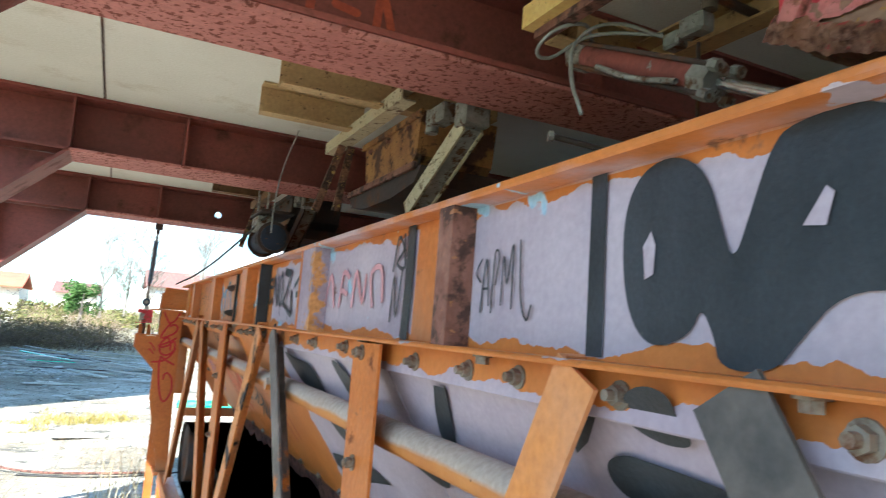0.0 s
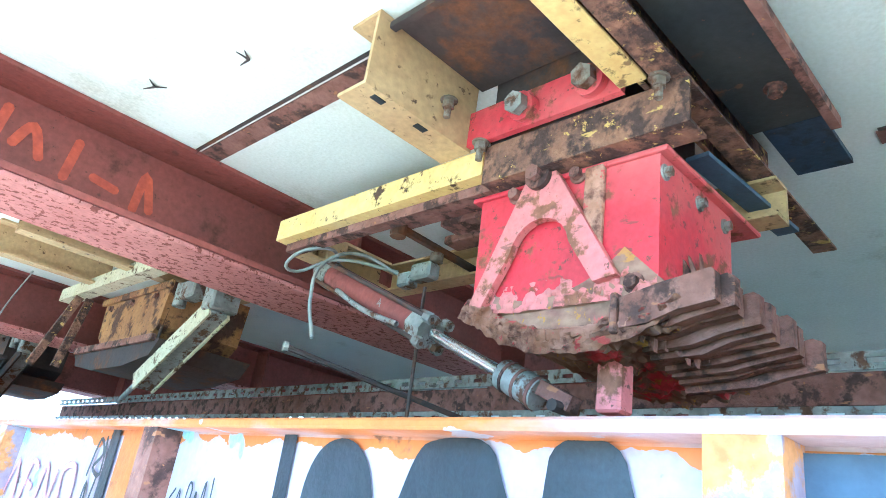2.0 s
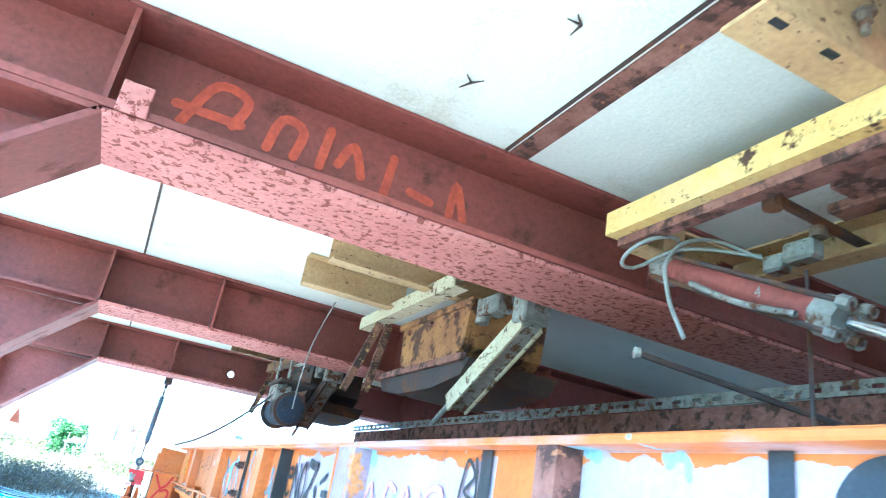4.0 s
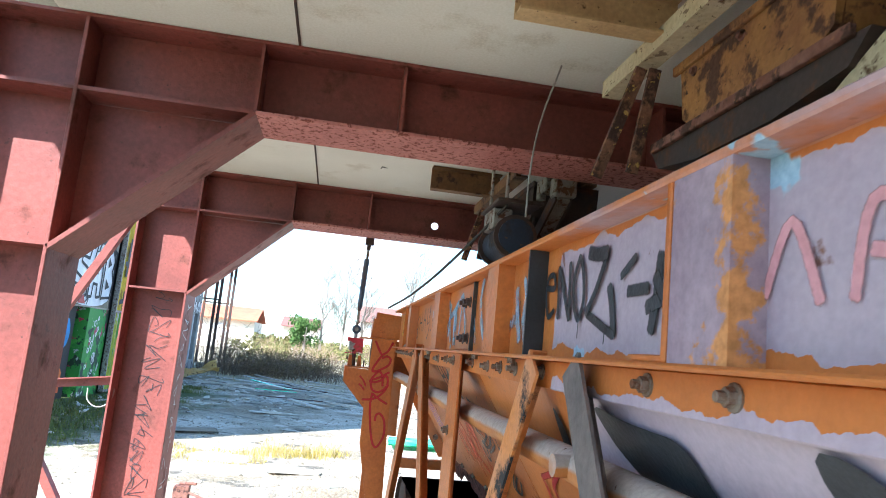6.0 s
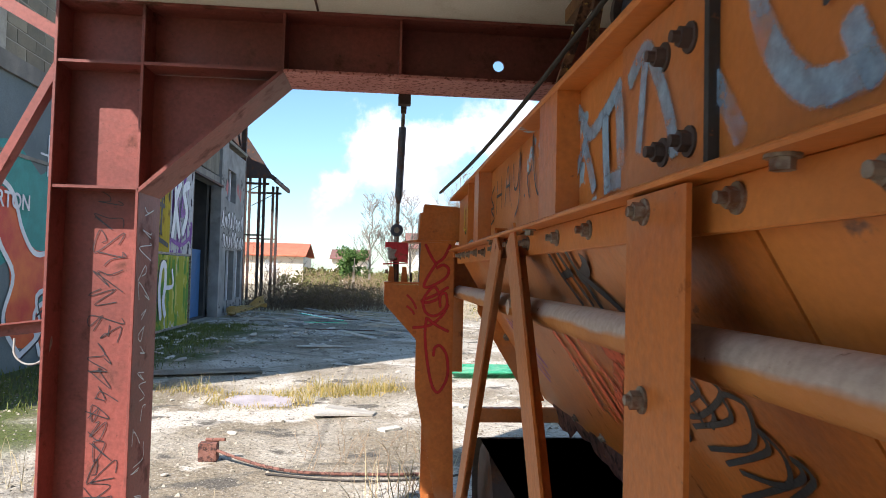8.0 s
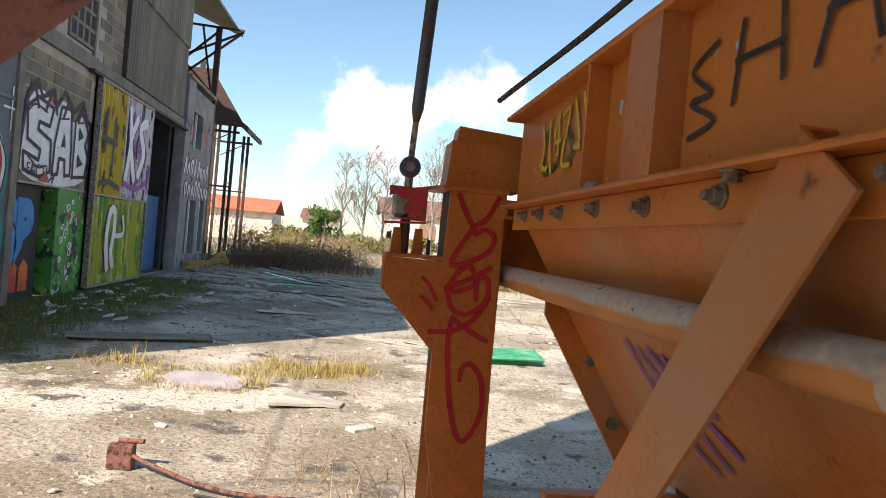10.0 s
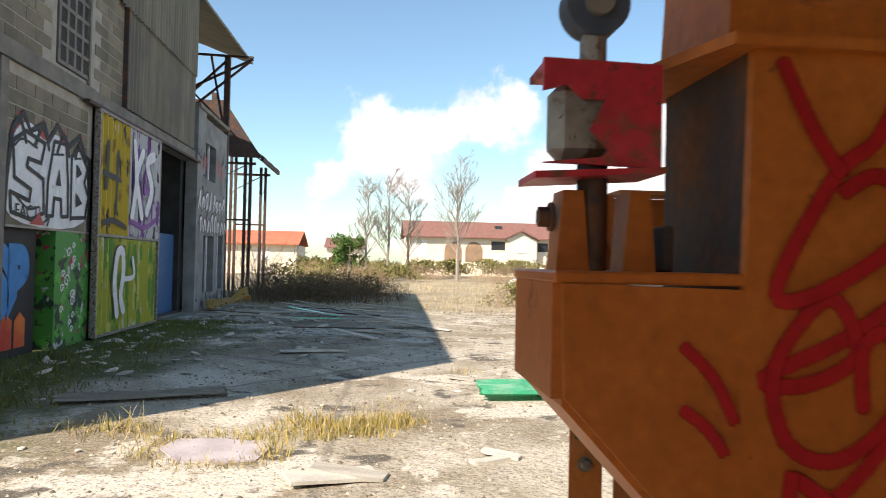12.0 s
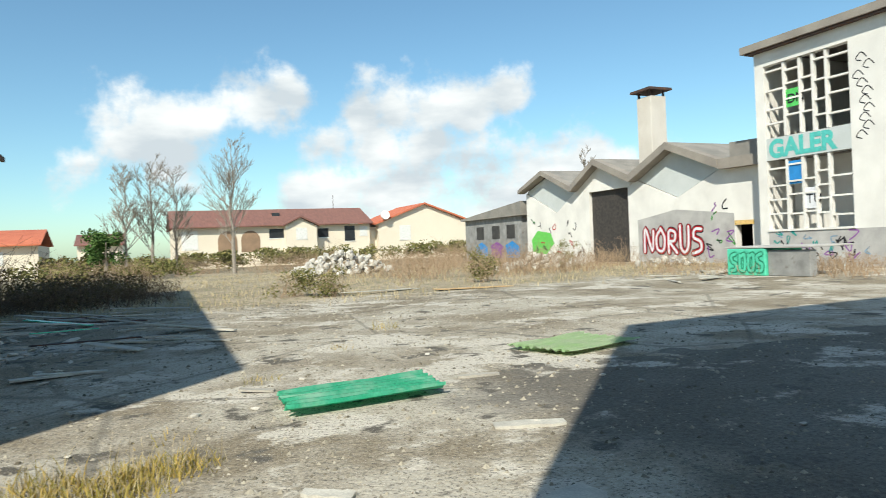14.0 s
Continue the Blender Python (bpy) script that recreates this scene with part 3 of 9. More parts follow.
def portal(yc, label):
    p = thing("portal_frame", (LEG_L, yc, 0), label, "portal frame", "red gantry portals")
    def web(name, lo, hi):
        part(name, box(BM(), lo, hi), red_steel, p)
    y0, y1 = yc - B / 2, yc + B / 2
    # cross beam
    if yc > 5:
        # a drilled hole lets the daylight through
        web("beam_web", (LEG_R, yc - TW / 2, BOT + TF), (0.628, yc + TW / 2, SOFFIT - TF))
        web("beam_web", (0.678, yc - TW / 2, BOT + TF), (RIGHT, yc + TW / 2, SOFFIT - TF))
        ring_ = [(0.653 + 0.0235 * math.cos(k * math.pi / 10), 2.345 + 0.0235 * math.sin(k * math.pi / 10)) for k in range(21)]
        for half, zz in ((ring_[:11], SOFFIT - TF), (ring_[10:], BOT + TF)):
            part("beam_web", prism(BM(), list(half) + [(0.628 if half[-1][0] < 0.653 else 0.678, 2.345), (0.628 if half[-1][0] < 0.653 else 0.678, zz), (0.678 if half[-1][0] < 0.653 else 0.628, zz), (0.678 if half[-1][0] < 0.653 else 0.628, 2.345)], (0, yc - TW / 2, 0), X, Z, Y * TW), red_steel, p)
    else:
        web("beam_web", (LEG_R, yc - TW / 2, BOT + TF), (RIGHT, yc + TW / 2, SOFFIT - TF))
    part("bottom_flange", box(BM(), (-0.225, y0, BOT), (RIGHT, y1, BOT + TF), 0.002), red_bounce, p, "red flange flecked with rust, pinked by painted bounce light")
    part("bottom_flange", box(BM(), (LEG_R, y0, BOT), (-0.232, y1, BOT + TF)), red_steel, p)
    part("top_flange", box(BM(), (LEG_L, y0, SOFFIT - TF), (RIGHT, y1, SOFFIT - 0.002)), red_steel, p)
    for sx in ((-0.228, 1.15, 2.0, 2.7) if yc < 2 else (-0.228, 0.235, 1.15, 2.0, 2.7)):
        for s in (-1, 1):
            part("stiffener", box(BM(), (sx - 0.005, min(yc + s * TW / 2, yc + s * B * 0.47), BOT + TF), (sx + 0.005, max(yc + s * TW / 2, yc + s * B * 0.47), SOFFIT - TF)), red_steel, p)
    if 0 < yc < 2:
        part("flange_lip", box(BM(), (LEG_R + 0.002, y0 - 0.003, BOT + TF + 0.001), (RIGHT - 0.002, y0 + 0.006, BOT + 0.030), 0.001), red_steel, p, "upstanding lip along the flange")
        part("clamp_plate", box(BM(), (-0.205, y0 - 0.012, BOT + 0.010), (-0.150, y0 - 0.004, BOT + 0.074), 0.002), red_bounce, p, "small pale red clamp plate")
    # leg: H section with its web across the walk
    for lx0, lx1 in ((LEG_L, LEG_R), (RIGHT, RIGHT + 0.335)):
        part("leg_web", box(BM(), (lx0 + TF, yc - TW / 2, 0), (lx1 - TF, yc + TW / 2, SOFFIT - TF)), red_steel, p)
        part("leg_flange", box(BM(), (lx0, y0, 0), (lx0 + TF, y1, SOFFIT - TF), 0.002), red_steel, p)
        part("leg_flange", box(BM(), (lx1 - TF, y0, 0), (lx1, y1, SOFFIT - TF), 0.002), red_steel, p)
        part("base_plate", box(BM(), (lx0 - 0.06, y0 - 0.04, 0.0), (lx1 + 0.06, y1 + 0.04, 0.025), 0.003), dark_steel, p)
        for zz in (1.755, BOT):
            part("leg_stiffener", box(BM(), (lx0 + TF, y0 + 0.005, zz), (lx1 - TF, yc - TW / 2, zz + 0.011)), red_steel, p)
            part("leg_stiffener", box(BM(), (lx0 + TF, yc + TW / 2, zz), (lx1 - TF, y1 - 0.005, zz + 0.011)), red_steel, p)
    # haunch
    prism_bm = prism(BM(), [(LEG_R, 1.77), (-0.245, BOT - 0.004), (LEG_R, BOT - 0.004)], (0, yc - TW / 2, 0), X, Z, Y * TW)
    part("haunch_web", prism_bm, red_steel, p)
    a, b = Vector((LEG_R, 0, 1.745)), Vector((-0.222, 0, BOT))
    n = Vector((b.z - a.z, 0, -(b.x - a.x))).normalized() * -0.014
    hb = BM()
    q = [hb.verts.new((w.x, yy, w.z)) for yy in (y0, y1) for w in (a, b, b + n, a + n)]
    for idx in ((0, 1, 2, 3), (7, 6, 5, 4), (0, 4, 5, 1), (1, 5, 6, 2), (2, 6, 7, 3), (3, 7, 4, 0)):
        hb.faces.new([q[i] for i in idx])
    part("haunch_flange", hb, red_steel, p)
    return p


portals = [portal(yc, lab) for yc, lab in ((-2.2, "red oxide steel portal behind the first hopper"), (1.565, "red oxide steel portal with orange chalk scrawl"),
                                           (3.385, "red oxide steel portal with a haunched knee"), (5.34, "sunlit red steel portal at the gantry's end"))]

# soffit slab and the bins above it
bm = BM()
box(bm, (-0.85, -9.0, SOFFIT), (4.2, 5.52, 2.95))
solid("ceiling", bm, concrete_soffit, "pale stained concrete soffit slab with cast joints", "ceiling", "structure")
bm = BM()
box(bm, (-1.5, -9, 2.96), (5.2, 5.72, 11.4))
solid("storage_bin", bm, surface("bin_concrete", (0.42, 0.40, 0.36), (0.33, 0.31, 0.28), 0.8, 0.9), "tall concrete aggregate bin above the gantry", "silo")

# unseen wall, added to keep bounced ground light off the soffit
solid("bounce_block_wall", box(BM(), (3.56, -9, 0), (3.80, 5.1, 2.40)), bpy.data.materials["bin_concrete"], "unseen concrete wall added to block light from the right", "wall", "structure")

# ---- weigh conveyor frame, orange, along the walk
WEB, EDGE, ZB, ZT = 0.522, 0.476, 1.567, 1.795
Y0, Y1 = -2.6, 5.51
frame_thing = thing("weigh_conveyor", (0.9, 1.5, 0), "long orange steel conveyor frame with lilac overpaint and graffiti", "conveyor")
part("web_plate", box(BM(), (WEB, Y0, ZB - 0.006), (WEB + 0.009, Y1, ZT - 0.01)), beam_paint, frame_thing, "lilac and orange sprayed web plate")
part("top_flange", box(BM(), (EDGE, Y0, ZT - 0.012), (WEB + 0.05, Y1, ZT), 0.003), beam_paint, frame_thing)
part("bottom_flange", box(BM(), (EDGE, Y0, ZB - 0.008), (WEB + 0.05, Y1, ZB), 0.003), beam_paint, frame_thing)
part("bolted_strip", box(BM(), (WEB - 0.006, Y0, 1.505), (WEB + 0.004, Y1, ZB - 0.008), 0.002), beam_paint, frame_thing)
part("far_beam", box(BM(), (1.38, Y0, ZB - 0.01), (1.46, Y1, ZT), 0.003), orange_paint, frame_thing)

# web stiffeners: flat bars and deeper channels
part("stiffener_bar", box(BM(), (EDGE + 0.006, 2.471, ZB), (WEB, 2.479, ZT - 0.012)), black_paint, frame_thing, "stiffener bar sprayed black")
part("splice_gap", box(BM(), (WEB - 0.0125, 3.168, ZB + 0.002), (WEB - 0.0005, 3.178, ZT - 0.014)), black_steel, frame_thing, "dark open joint between two web plates")
for ys_, w in ((4.90, 0.008), (-0.75, 0.008)):
    part("stiffener_bar", box(BM(), (EDGE + 0.006, ys_ - w / 2, ZB), (WEB, ys_ + w / 2, ZT - 0.012)), beam_paint, frame_thing)


def stiffener_channel(y0, y1, material, label=""):
    d = WEB - EDGE - 0.004
    g = prism(BM(), [(0, 0), (0, y1 - y0), (d, y1 - y0), (d, y1 - y0 - 0.008), (0.008, y1 - y0 - 0.008), (0.008, 0.008), (d, 0.008), (d, 0)],
              (EDGE + 0.004, y0, ZB), X, Y, Z * (ZT - 0.012 - ZB))
    part("stiffener_channel", g, material, frame_thing, label)


stiffener_channel(0.94, 0.988, rust_plate, "dark rusty stiffener channel")
stiffener_channel(0.033, 0.085, worn_lilac, "stiffener channel with lilac overspray")
stiffener_channel(1.74, 1.862, worn_lilac, "lilac and orange stiffener channel")
stiffener_channel(2.735, 2.85, orange_paint)
stiffener_channel(3.66, 3.79, orange_paint)
stiffener_channel(4.62, 4.72, orange_paint)
stiffener_channel(-1.4, -1.3, orange_paint)

part("weld_lip", box(BM(), (EDGE + 0.001, 1.863, ZB), (EDGE + 0.010, 1.874, ZT - 0.012), 0.002), orange_paint, frame_thing, "bare orange edge of the stiffener")
part("weld_foot", box(BM(), (EDGE + 0.003, 1.875, ZB + 0.0005), (EDGE + 0.012, 1.955, ZB + 0.009), 0.002), orange_paint, frame_thing)
# splice plate with four nuts
part("splice_plate", box(BM(), (WEB - 0.011, 3.179, ZB + 0.004), (WEB - 0.001, 3.425, ZT - 0.016), 0.002), orange_paint, frame_thing)
for yy in (3.212, 3.28):
    for zz in (1.607, 1.72):
        part("bolt", hexbolt(BM(), (WEB - 0.011, yy, zz), -X, 0.012, 0.011, stud=0.009), dark_steel, frame_thing)
# bolts along the strip
rng = random.Random(4)
yb = -2.3
while yb < 5.4:
    part("bolt", hexbolt(BM(), (WEB - 0.006, yb, 1.535 + rng.uniform(-0.004, 0.004)), -X, 0.011, 0.010, stud=0.010), bolt_metal, frame_thing)
    yb += rng.choice((0.14, 0.2, 0.26))
for yy in (2.62, 3.02, 3.95, 4.45, 1.35, 0.85, 0.35):
    part("bolt", hexbolt(BM(), (EDGE + 0.022, yy, ZB - 0.008), -Z, 0.010, 0.010), bolt_metal, frame_thing)

# bracing: verticals and leaning angle struts down to a sill
SX = 0.497
SILL_Z = 0.42


def strut(y_top, y_bot, width=0.075, z_bot=SILL_Z, z_top=1.555, material=orange_paint, depth=0.03, label=""):
    g = bar(BM(), (SX - 0.012, y_top, z_top), (SX - 0.012, y_bot, z_bot), width, 0.045, Y, 0.006)
    return part("strut", g, material, frame_thing, label)


striped = surface("black_overspray_orange", (0.58, 0.21, 0.05), (0.52, 0.24, 0.12), 7, 0.5, rust=(0.02, 0.02, 0.022), rust_at=(0.55, 0.60), rust_scale=4)
strut(2.41, 3.27, material=striped, label="orange angle strut with black overspray")
sooty = surface("black_grey_overspray", (0.035, 0.035, 0.038), (0.20, 0.165, 0.15), 5, 0.55, rust=(0.42, 0.14, 0.03), rust_at=(0.62, 0.66), rust_scale=5)
strut(2.20, 1.45, material=sooty, label="black and grey sprayed angle strut")
strut(3.245, 3.245, 0.165)
strut(4.29, 5.20, 0.10)
strut(4.11, 3.42, 0.10)
strut(1.30, 1.30, 0.15)
strut(0.62, 1.22, material=striped)
strut(0.42, -0.3, material=sooty, label="black and grey sprayed angle strut")
strut(-0.65, -0.65, 0.15)
strut(-1.4, -0.7)
for yy in (3.27, 1.32, -0.63):
    for zz in (1.535, 1.32, 1.06, 0.75):
        part("bolt", hexbolt(BM(), (SX - 0.012, yy, zz), -X, 0.011, 0.012, stud=0.006), bolt_metal, frame_thing)
part("sill", box(BM(), (SX - 0.03, Y0, SILL_Z - 0.09), (SX + 0.06, 5.62, SILL_Z), 0.004), orange_paint, frame_thing)
for yy in (5.5, 3.33, 1.33, -0.6):
    part("foot", box(BM(), (SX - 0.03, yy - 0.05, 0), (SX + 0.06, yy + 0.05, SILL_Z - 0.09), 0.004), orange_paint, frame_thing)

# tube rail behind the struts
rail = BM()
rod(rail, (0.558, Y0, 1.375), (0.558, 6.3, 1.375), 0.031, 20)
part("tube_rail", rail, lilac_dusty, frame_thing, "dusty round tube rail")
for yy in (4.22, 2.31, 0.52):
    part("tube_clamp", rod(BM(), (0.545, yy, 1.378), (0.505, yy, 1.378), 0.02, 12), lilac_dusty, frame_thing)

# trough: upper apron, then sheet leaning inward to the belt
trough = thing("conveyor_trough", (1.0, 1.4, 0.8), "orange sheet-steel trough with graffiti and a torn rubber skirt", "trough")


def sheet(name, y0, y1, prof, material, label="", t=0.006):
    g = BM()
    r = [[g.verts.new((x, y, z)) for (x, z) in prof] for y in (y0, y1)]
    rb = [[g.verts.new((x + t, y, z + 0.3 * t)) for (x, z) in prof] for y in (y0, y1)]
    for k in range(len(prof) - 1):
        g.faces.new((r[0][k], r[1][k], r[1][k + 1], r[0][k + 1]))
        g.faces.new((rb[0][k + 1], rb[1][k + 1], rb[1][k], rb[0][k]))
        g.faces.new((r[0][k + 1], rb[0][k + 1], rb[0][k], r[0][k]))
        g.faces.new((r[1][k], rb[1][k], rb[1][k + 1], r[1][k + 1]))
    g.faces.new((r[0][0], rb[0][0], rb[1][0], r[1][0]))
    g.faces.new((r[0][-1], r[1][-1], rb[1][-1], rb[0][-1]))
    return part(name, g, material, trough, label)


PROF = [(0.535, 1.508), (0.60, 1.40), (0.90, 0.93)]
for a, b in ((-2.6, -0.5), (-0.494, 1.30), (1.306, 3.12), (3.126, 5.42)):
    sheet("side_sheet", a, b, PROF, beam_paint if a < 2 else orange_paint)
sheet("far_sheet", -2.6, 5.42, [(1.375, 1.508), (1.30, 1.40), (1.02, 0.93)], orange_paint)
skirt = BM()
top = [skirt.verts.new((0.885, -2.6 + k * 0.07, 0.965)) for k in range(113)]
low = [skirt.verts.new((0.905 + rng.uniform(0, 0.012), -2.6 + k * 0.07, 0.90 - rng.uniform(0, 0.05))) for k in range(113)]
for k in range(112):
    skirt.faces.new((top[k], top[k + 1], low[k + 1], low[k]))
bmesh.ops.solidify(skirt, geom=skirt.faces[:], thickness=0.006)
part("skirt", skirt, rust_plate, trough, "ragged rusty skirt")
for k in range(26):
    part("bolt", hexbolt(BM(), (0.872, -2.4 + k * 0.29, 0.97), (-0.84, 0, -0.54), 0.011, 0.01), bolt_metal, trough)
# end plate of the trough with its bolts
part("end_flange", prism(BM(), [(0.60, 1.50), (0.66, 1.50), (0.90, 0.92), (0.83, 0.92), (0.60, 1.30)], (0, 5.422, 0), X, Z, Y * 0.012), orange_paint, trough)
for u_ in (0.15, 0.5, 0.85):
    part("bolt", hexbolt(BM(), (0.63 + 0.20 * u_, 5.422, 1.42 - 0.45 * u_), -Y, 0.012, 0.01), bolt_metal, trough)
# drum and belt below
drum = thing("belt_drum", (1.0, 5.0, 0.6), "dark rubber conveyor belt round its end drum", "conveyor belt")
belt = BM()
n = 24
ring = []
for k in range(n + 1):
    a = math.pi / 2 - math.pi * k / n
    ring.append((5.0 + 0.2 * math.cos(a), 0.66 + 0.2 * math.sin(a)))
path_ = [(Y0, 0.86)] + ring + [(Y0, 0.46)]
rr = [[belt.verts.new((x, y, z)) for (y, z) in path_] for x in (0.56, 1.36)]
for k in range(len(path_) - 1):
    belt.faces.new((rr[0][k], rr[1][k], rr[1][k + 1], rr[0][k + 1]))
bmesh.ops.solidify(belt, geom=belt.faces[:], thickness=0.012)
part("belt", belt, surface("dusty_belt_rubber", (0.075, 0.064, 0.055), (0.11, 0.09, 0.075), 5, 0.8), drum, "dusty dark grey belt")
part("drum_core", rod(BM(), (0.58, 5.0, 0.66), (1.34, 5.0, 0.66), 0.185, 24), dark_steel, drum)
part("scraper_bar", box(BM(), (0.57, 5.20, 0.875), (1.35, 5.24, 0.93), 0.003), orange_paint, drum)

# ---- end post with its bracket
post = thing("end_post", (0.43, 5.58, 0), "orange plate-steel end post with a red tag", "post")
part("front_plate", prism(BM(), [(0.357, 1.60), (0.505, 1.60), (0.513, 0.99), (0.53, 0.42), (0.455, 0.42), (0.345, 0.95), (0.345, 1.165)], (0, 5.58, 0), X, Z, Y * 0.01), orange_paint, post)
part("side_plate", box(BM(), (0.503, 5.585, 0.42), (0.512, 5.76, 1.60)), orange_paint, post)
part("rear_plate", box(BM(), (0.39, 5.752, 0.42), (0.503, 5.762, 1.60)), orange_paint, post)
part("cap_plate", prism(BM(), [(0, 0), (0.18, 0), (0.18, 0.20), (-0.06, 0.20)], (0.335, 5.57, 1.60), X, Y, Z * 0.01), orange_paint, post)
part("inner_web", box(BM(), (0.357, 5.59, 1.10), (0.365, 5.75, 1.60)), dark_steel, post)
part("bracket_front", prism(BM(), [(0.203, 1.408), (0.356, 1.405), (0.345, 1.168), (0.206, 1.318)], (0, 5.583, 0), X, Z, Y * 0.009), orange_paint, post)
part("bracket_top", box(BM(), (0.196, 5.583, 1.408), (0.356, 5.74, 1.418), 0.002), orange_paint, post)
part("bracket_side", box(BM(), (0.197, 5.592, 1.316), (0.206, 5.735, 1.408)), orange_paint, post)
part("bracket_underside", prism(BM(), [(0.206, 1.31), (0.345, 1.16), (0.345, 1.17), (0.206, 1.32)], (0, 5.592, 0), X, Z, Y * 0.14), orange_paint, post)
head = BM()
prism(head, [(0.345, 1.612), (0.56, 1.612), (0.56, 1.735), (0.352, 1.735)], (0, 5.60, 0), X, Z, Y * 0.14)
part("head_block", head, orange_paint, post)
part("head_angle", prism(BM(), [(0.366, 1.735), (0.56, 1.735), (0.56, 1.765), (0.372, 1.778)], (0, 5.62, 0), X, Z, Y * 0.10), orange_paint, post)
part("base_plate", box(BM(), (0.43, 5.55, 0.395), (0.56, 5.78, 0.42), 0.002), orange_paint, post)
part("socket", prism(BM(), [(0, 0), (0.075, 0), (0.075, 0.006), (0.006, 0.006), (0.006, 0.044), (0.075, 0.044), (0.075, 0.05), (0, 0.05)], (0.506, 5.56, 1.535), X, Z, Y * 0.05), orange_paint, post)

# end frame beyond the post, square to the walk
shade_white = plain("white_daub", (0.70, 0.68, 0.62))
end_frame = thing("discharge_stand", (0.55, 6.5, 0), "orange end frame with a cross brace and tube", "stand")
part("front_leg", bar(BM(), (0.548, 6.47, 0.0), (0.548, 6.47, 1.575), 0.064, 0.06, X, 0.006), orange_paint, end_frame)
part("top_rail", box(BM(), (0.60, 6.45, 1.575), (1.97, 6.53, 1.583)), orange_paint, end_frame)
part("rail_web", box(BM(), (0.585, 6.515, 1.36), (1.97, 6.523, 1.573)), orange_paint, end_frame)
part("brace", bar(BM(), (0.575, 6.49, 1.57), (0.70, 6.49, 1.30), 0.045, 0.006, X), orange_paint, end_frame)
part("cross_tube", rod(BM(), (0.64, 6.55, 1.365), (1.90, 6.55, 1.365), 0.028, 16), orange_paint, end_frame)
part("back_leg", bar(BM(), (1.92, 6.50, 0.0), (1.92, 6.50, 1.575), 0.07, 0.05, X, 0.006), orange_paint, end_frame)
part("hang_plate", box(BM(), (0.624, 6.525, 0.92), (0.74, 6.533, 1.334)), orange_paint, end_frame)
part("stub_tube", rod(BM(), (0.468, 6.44, 1.41), (0.535, 6.44, 1.41), 0.010, 14), grey_metal, end_frame)
for zz in (1.545, 1.33, 1.06):
    part("bolt", hexbolt(BM(), (0.545, 6.468, zz), -Y, 0.010, 0.01), bolt_metal, end_frame)
part("end_sheet", box(BM(), (0.515, 5.765, 1.385), (1.40, 5.775, 1.60)), orange_paint, post)
part("white_bolt", hexbolt(BM(), (0.545, 6.468, 1.175), -Y, 0.0075, 0.008), shade_white, end_frame, "bolt daubed white")
part("green_drip", stroke(BM(), [(0.530, 1.185), (0.534, 1.165), (0.528, 1.15), (0.530, 1.11)], 0.013, (0, 6.4695, 0), X, Z, 0.002), soft_edged(plain("dark_green_spray", (0.02, 0.15, 0.08))), end_frame, "green paint drip", smooth=False)
# the stand is set a little toward the walk
end_frame.location += Vector((-0.086, -0.138, -0.015))


# ---- discharge gates under the soffit
def channel_x(name, parent, x0, x1, y, z0, z1, material, flange=0.07, toward=1, t=0.007, label=""):
    """A U channel lying along x, its web facing the walk's start, flanges toward +y or -y."""
    f = flange * toward
    g = prism(BM(), [(0, 0), (f, 0), (f, t), (t * toward, t), (t * toward, z1 - z0 - t), (f, z1 - z0 - t), (f, z1 - z0), (0, z1 - z0)], (x0, y, z0), Y, Z, X * (x1 - x0))
    return part(name, g, material, parent, label)


def channel_y(name, parent, y0, y1, x, z0, z1, material, flange=0.05, toward=1, t=0.006, label=""):
    f = flange * toward
    g = prism(BM(), [(0, 0), (f, 0), (f, t), (t * toward, t), (t * toward, z1 - z0 - t), (f, z1 - z0 - t), (f, z1 - z0), (0, z1 - z0)], (x, y0, z0), X, Z, Y * (y1 - y0))
    return part(name, g, material, parent, label)


gate = thing("bin_gate_frame", (0.95, 0.7, SOFFIT), "yellow channel frame with rust, bolted under the soffit", "frame", "gate frames")
channel_x("cross_channel", gate, 0.53, 0.785, 0.655, 2.338, SOFFIT - 0.002, tan_paint, 0.075, 1)
part("cross_channel", box(BM(), (0.40, 0.302, 2.350), (1.28, 0.312, SOFFIT - 0.002)), rusty_yellow, gate, "rust-eaten channel web")
part("channel_flange", box(BM(), (0.40, 0.29, 2.341), (0.765, 0.336, 2.3495), 0.002), yellow_paint, gate, "yellow flange with rust-eaten edge")
part("angle_iron", bar(BM(), (0.45, 0.262, 2.345), (1.47, 0.262, 2.335), 0.045, 0.03, Y, 0.005), rusty_yellow, gate, "rusty angle iron with a yellow tip")
part("angle_iron", bar(BM(), (0.95, 0.30, 2.305), (1.28, 0.272, 2.30), 0.04, 0.008, Y), blue_steel, gate, "blue-grey flat bar")
channel_y("long_channel", gate, 0.62, 1.28, 0.785, 2.284, 2.337, yellow_paint, 0.055, 1)
channel_y("lower_lip", gate, 0.62, 1.27, 0.812, 2.264, 2.2835, rust_plate, 0.03, 1, label="rusty lip under the yellow channel")
channel_y("long_channel", gate, 0.235, 0.615, 0.783, 2.262, 2.337, rusty_yellow, 0.055, 1, label="rusted stretch of yellow channel")
channel_y("long_channel", gate, 0.235, 1.28, 1.17, 2.262, 2.337, tan_paint, 0.055, -1)
channel_x("end_channel", gate, 0.845, 1.11, 1.275, 2.262, 2.337, tan_paint, 0.05, -1)
part("throat_plate", box(BM(), (0.80, 0.40, 2.34), (1.16, 0.62, SOFFIT - 0.003)), dark_steel, gate)
part("throat_liner", box(BM(), (0.56, 0.39, 2.475), (0.79, 0.65, SOFFIT - 0.003)), dark_steel, gate, "brown rusted liner plate")
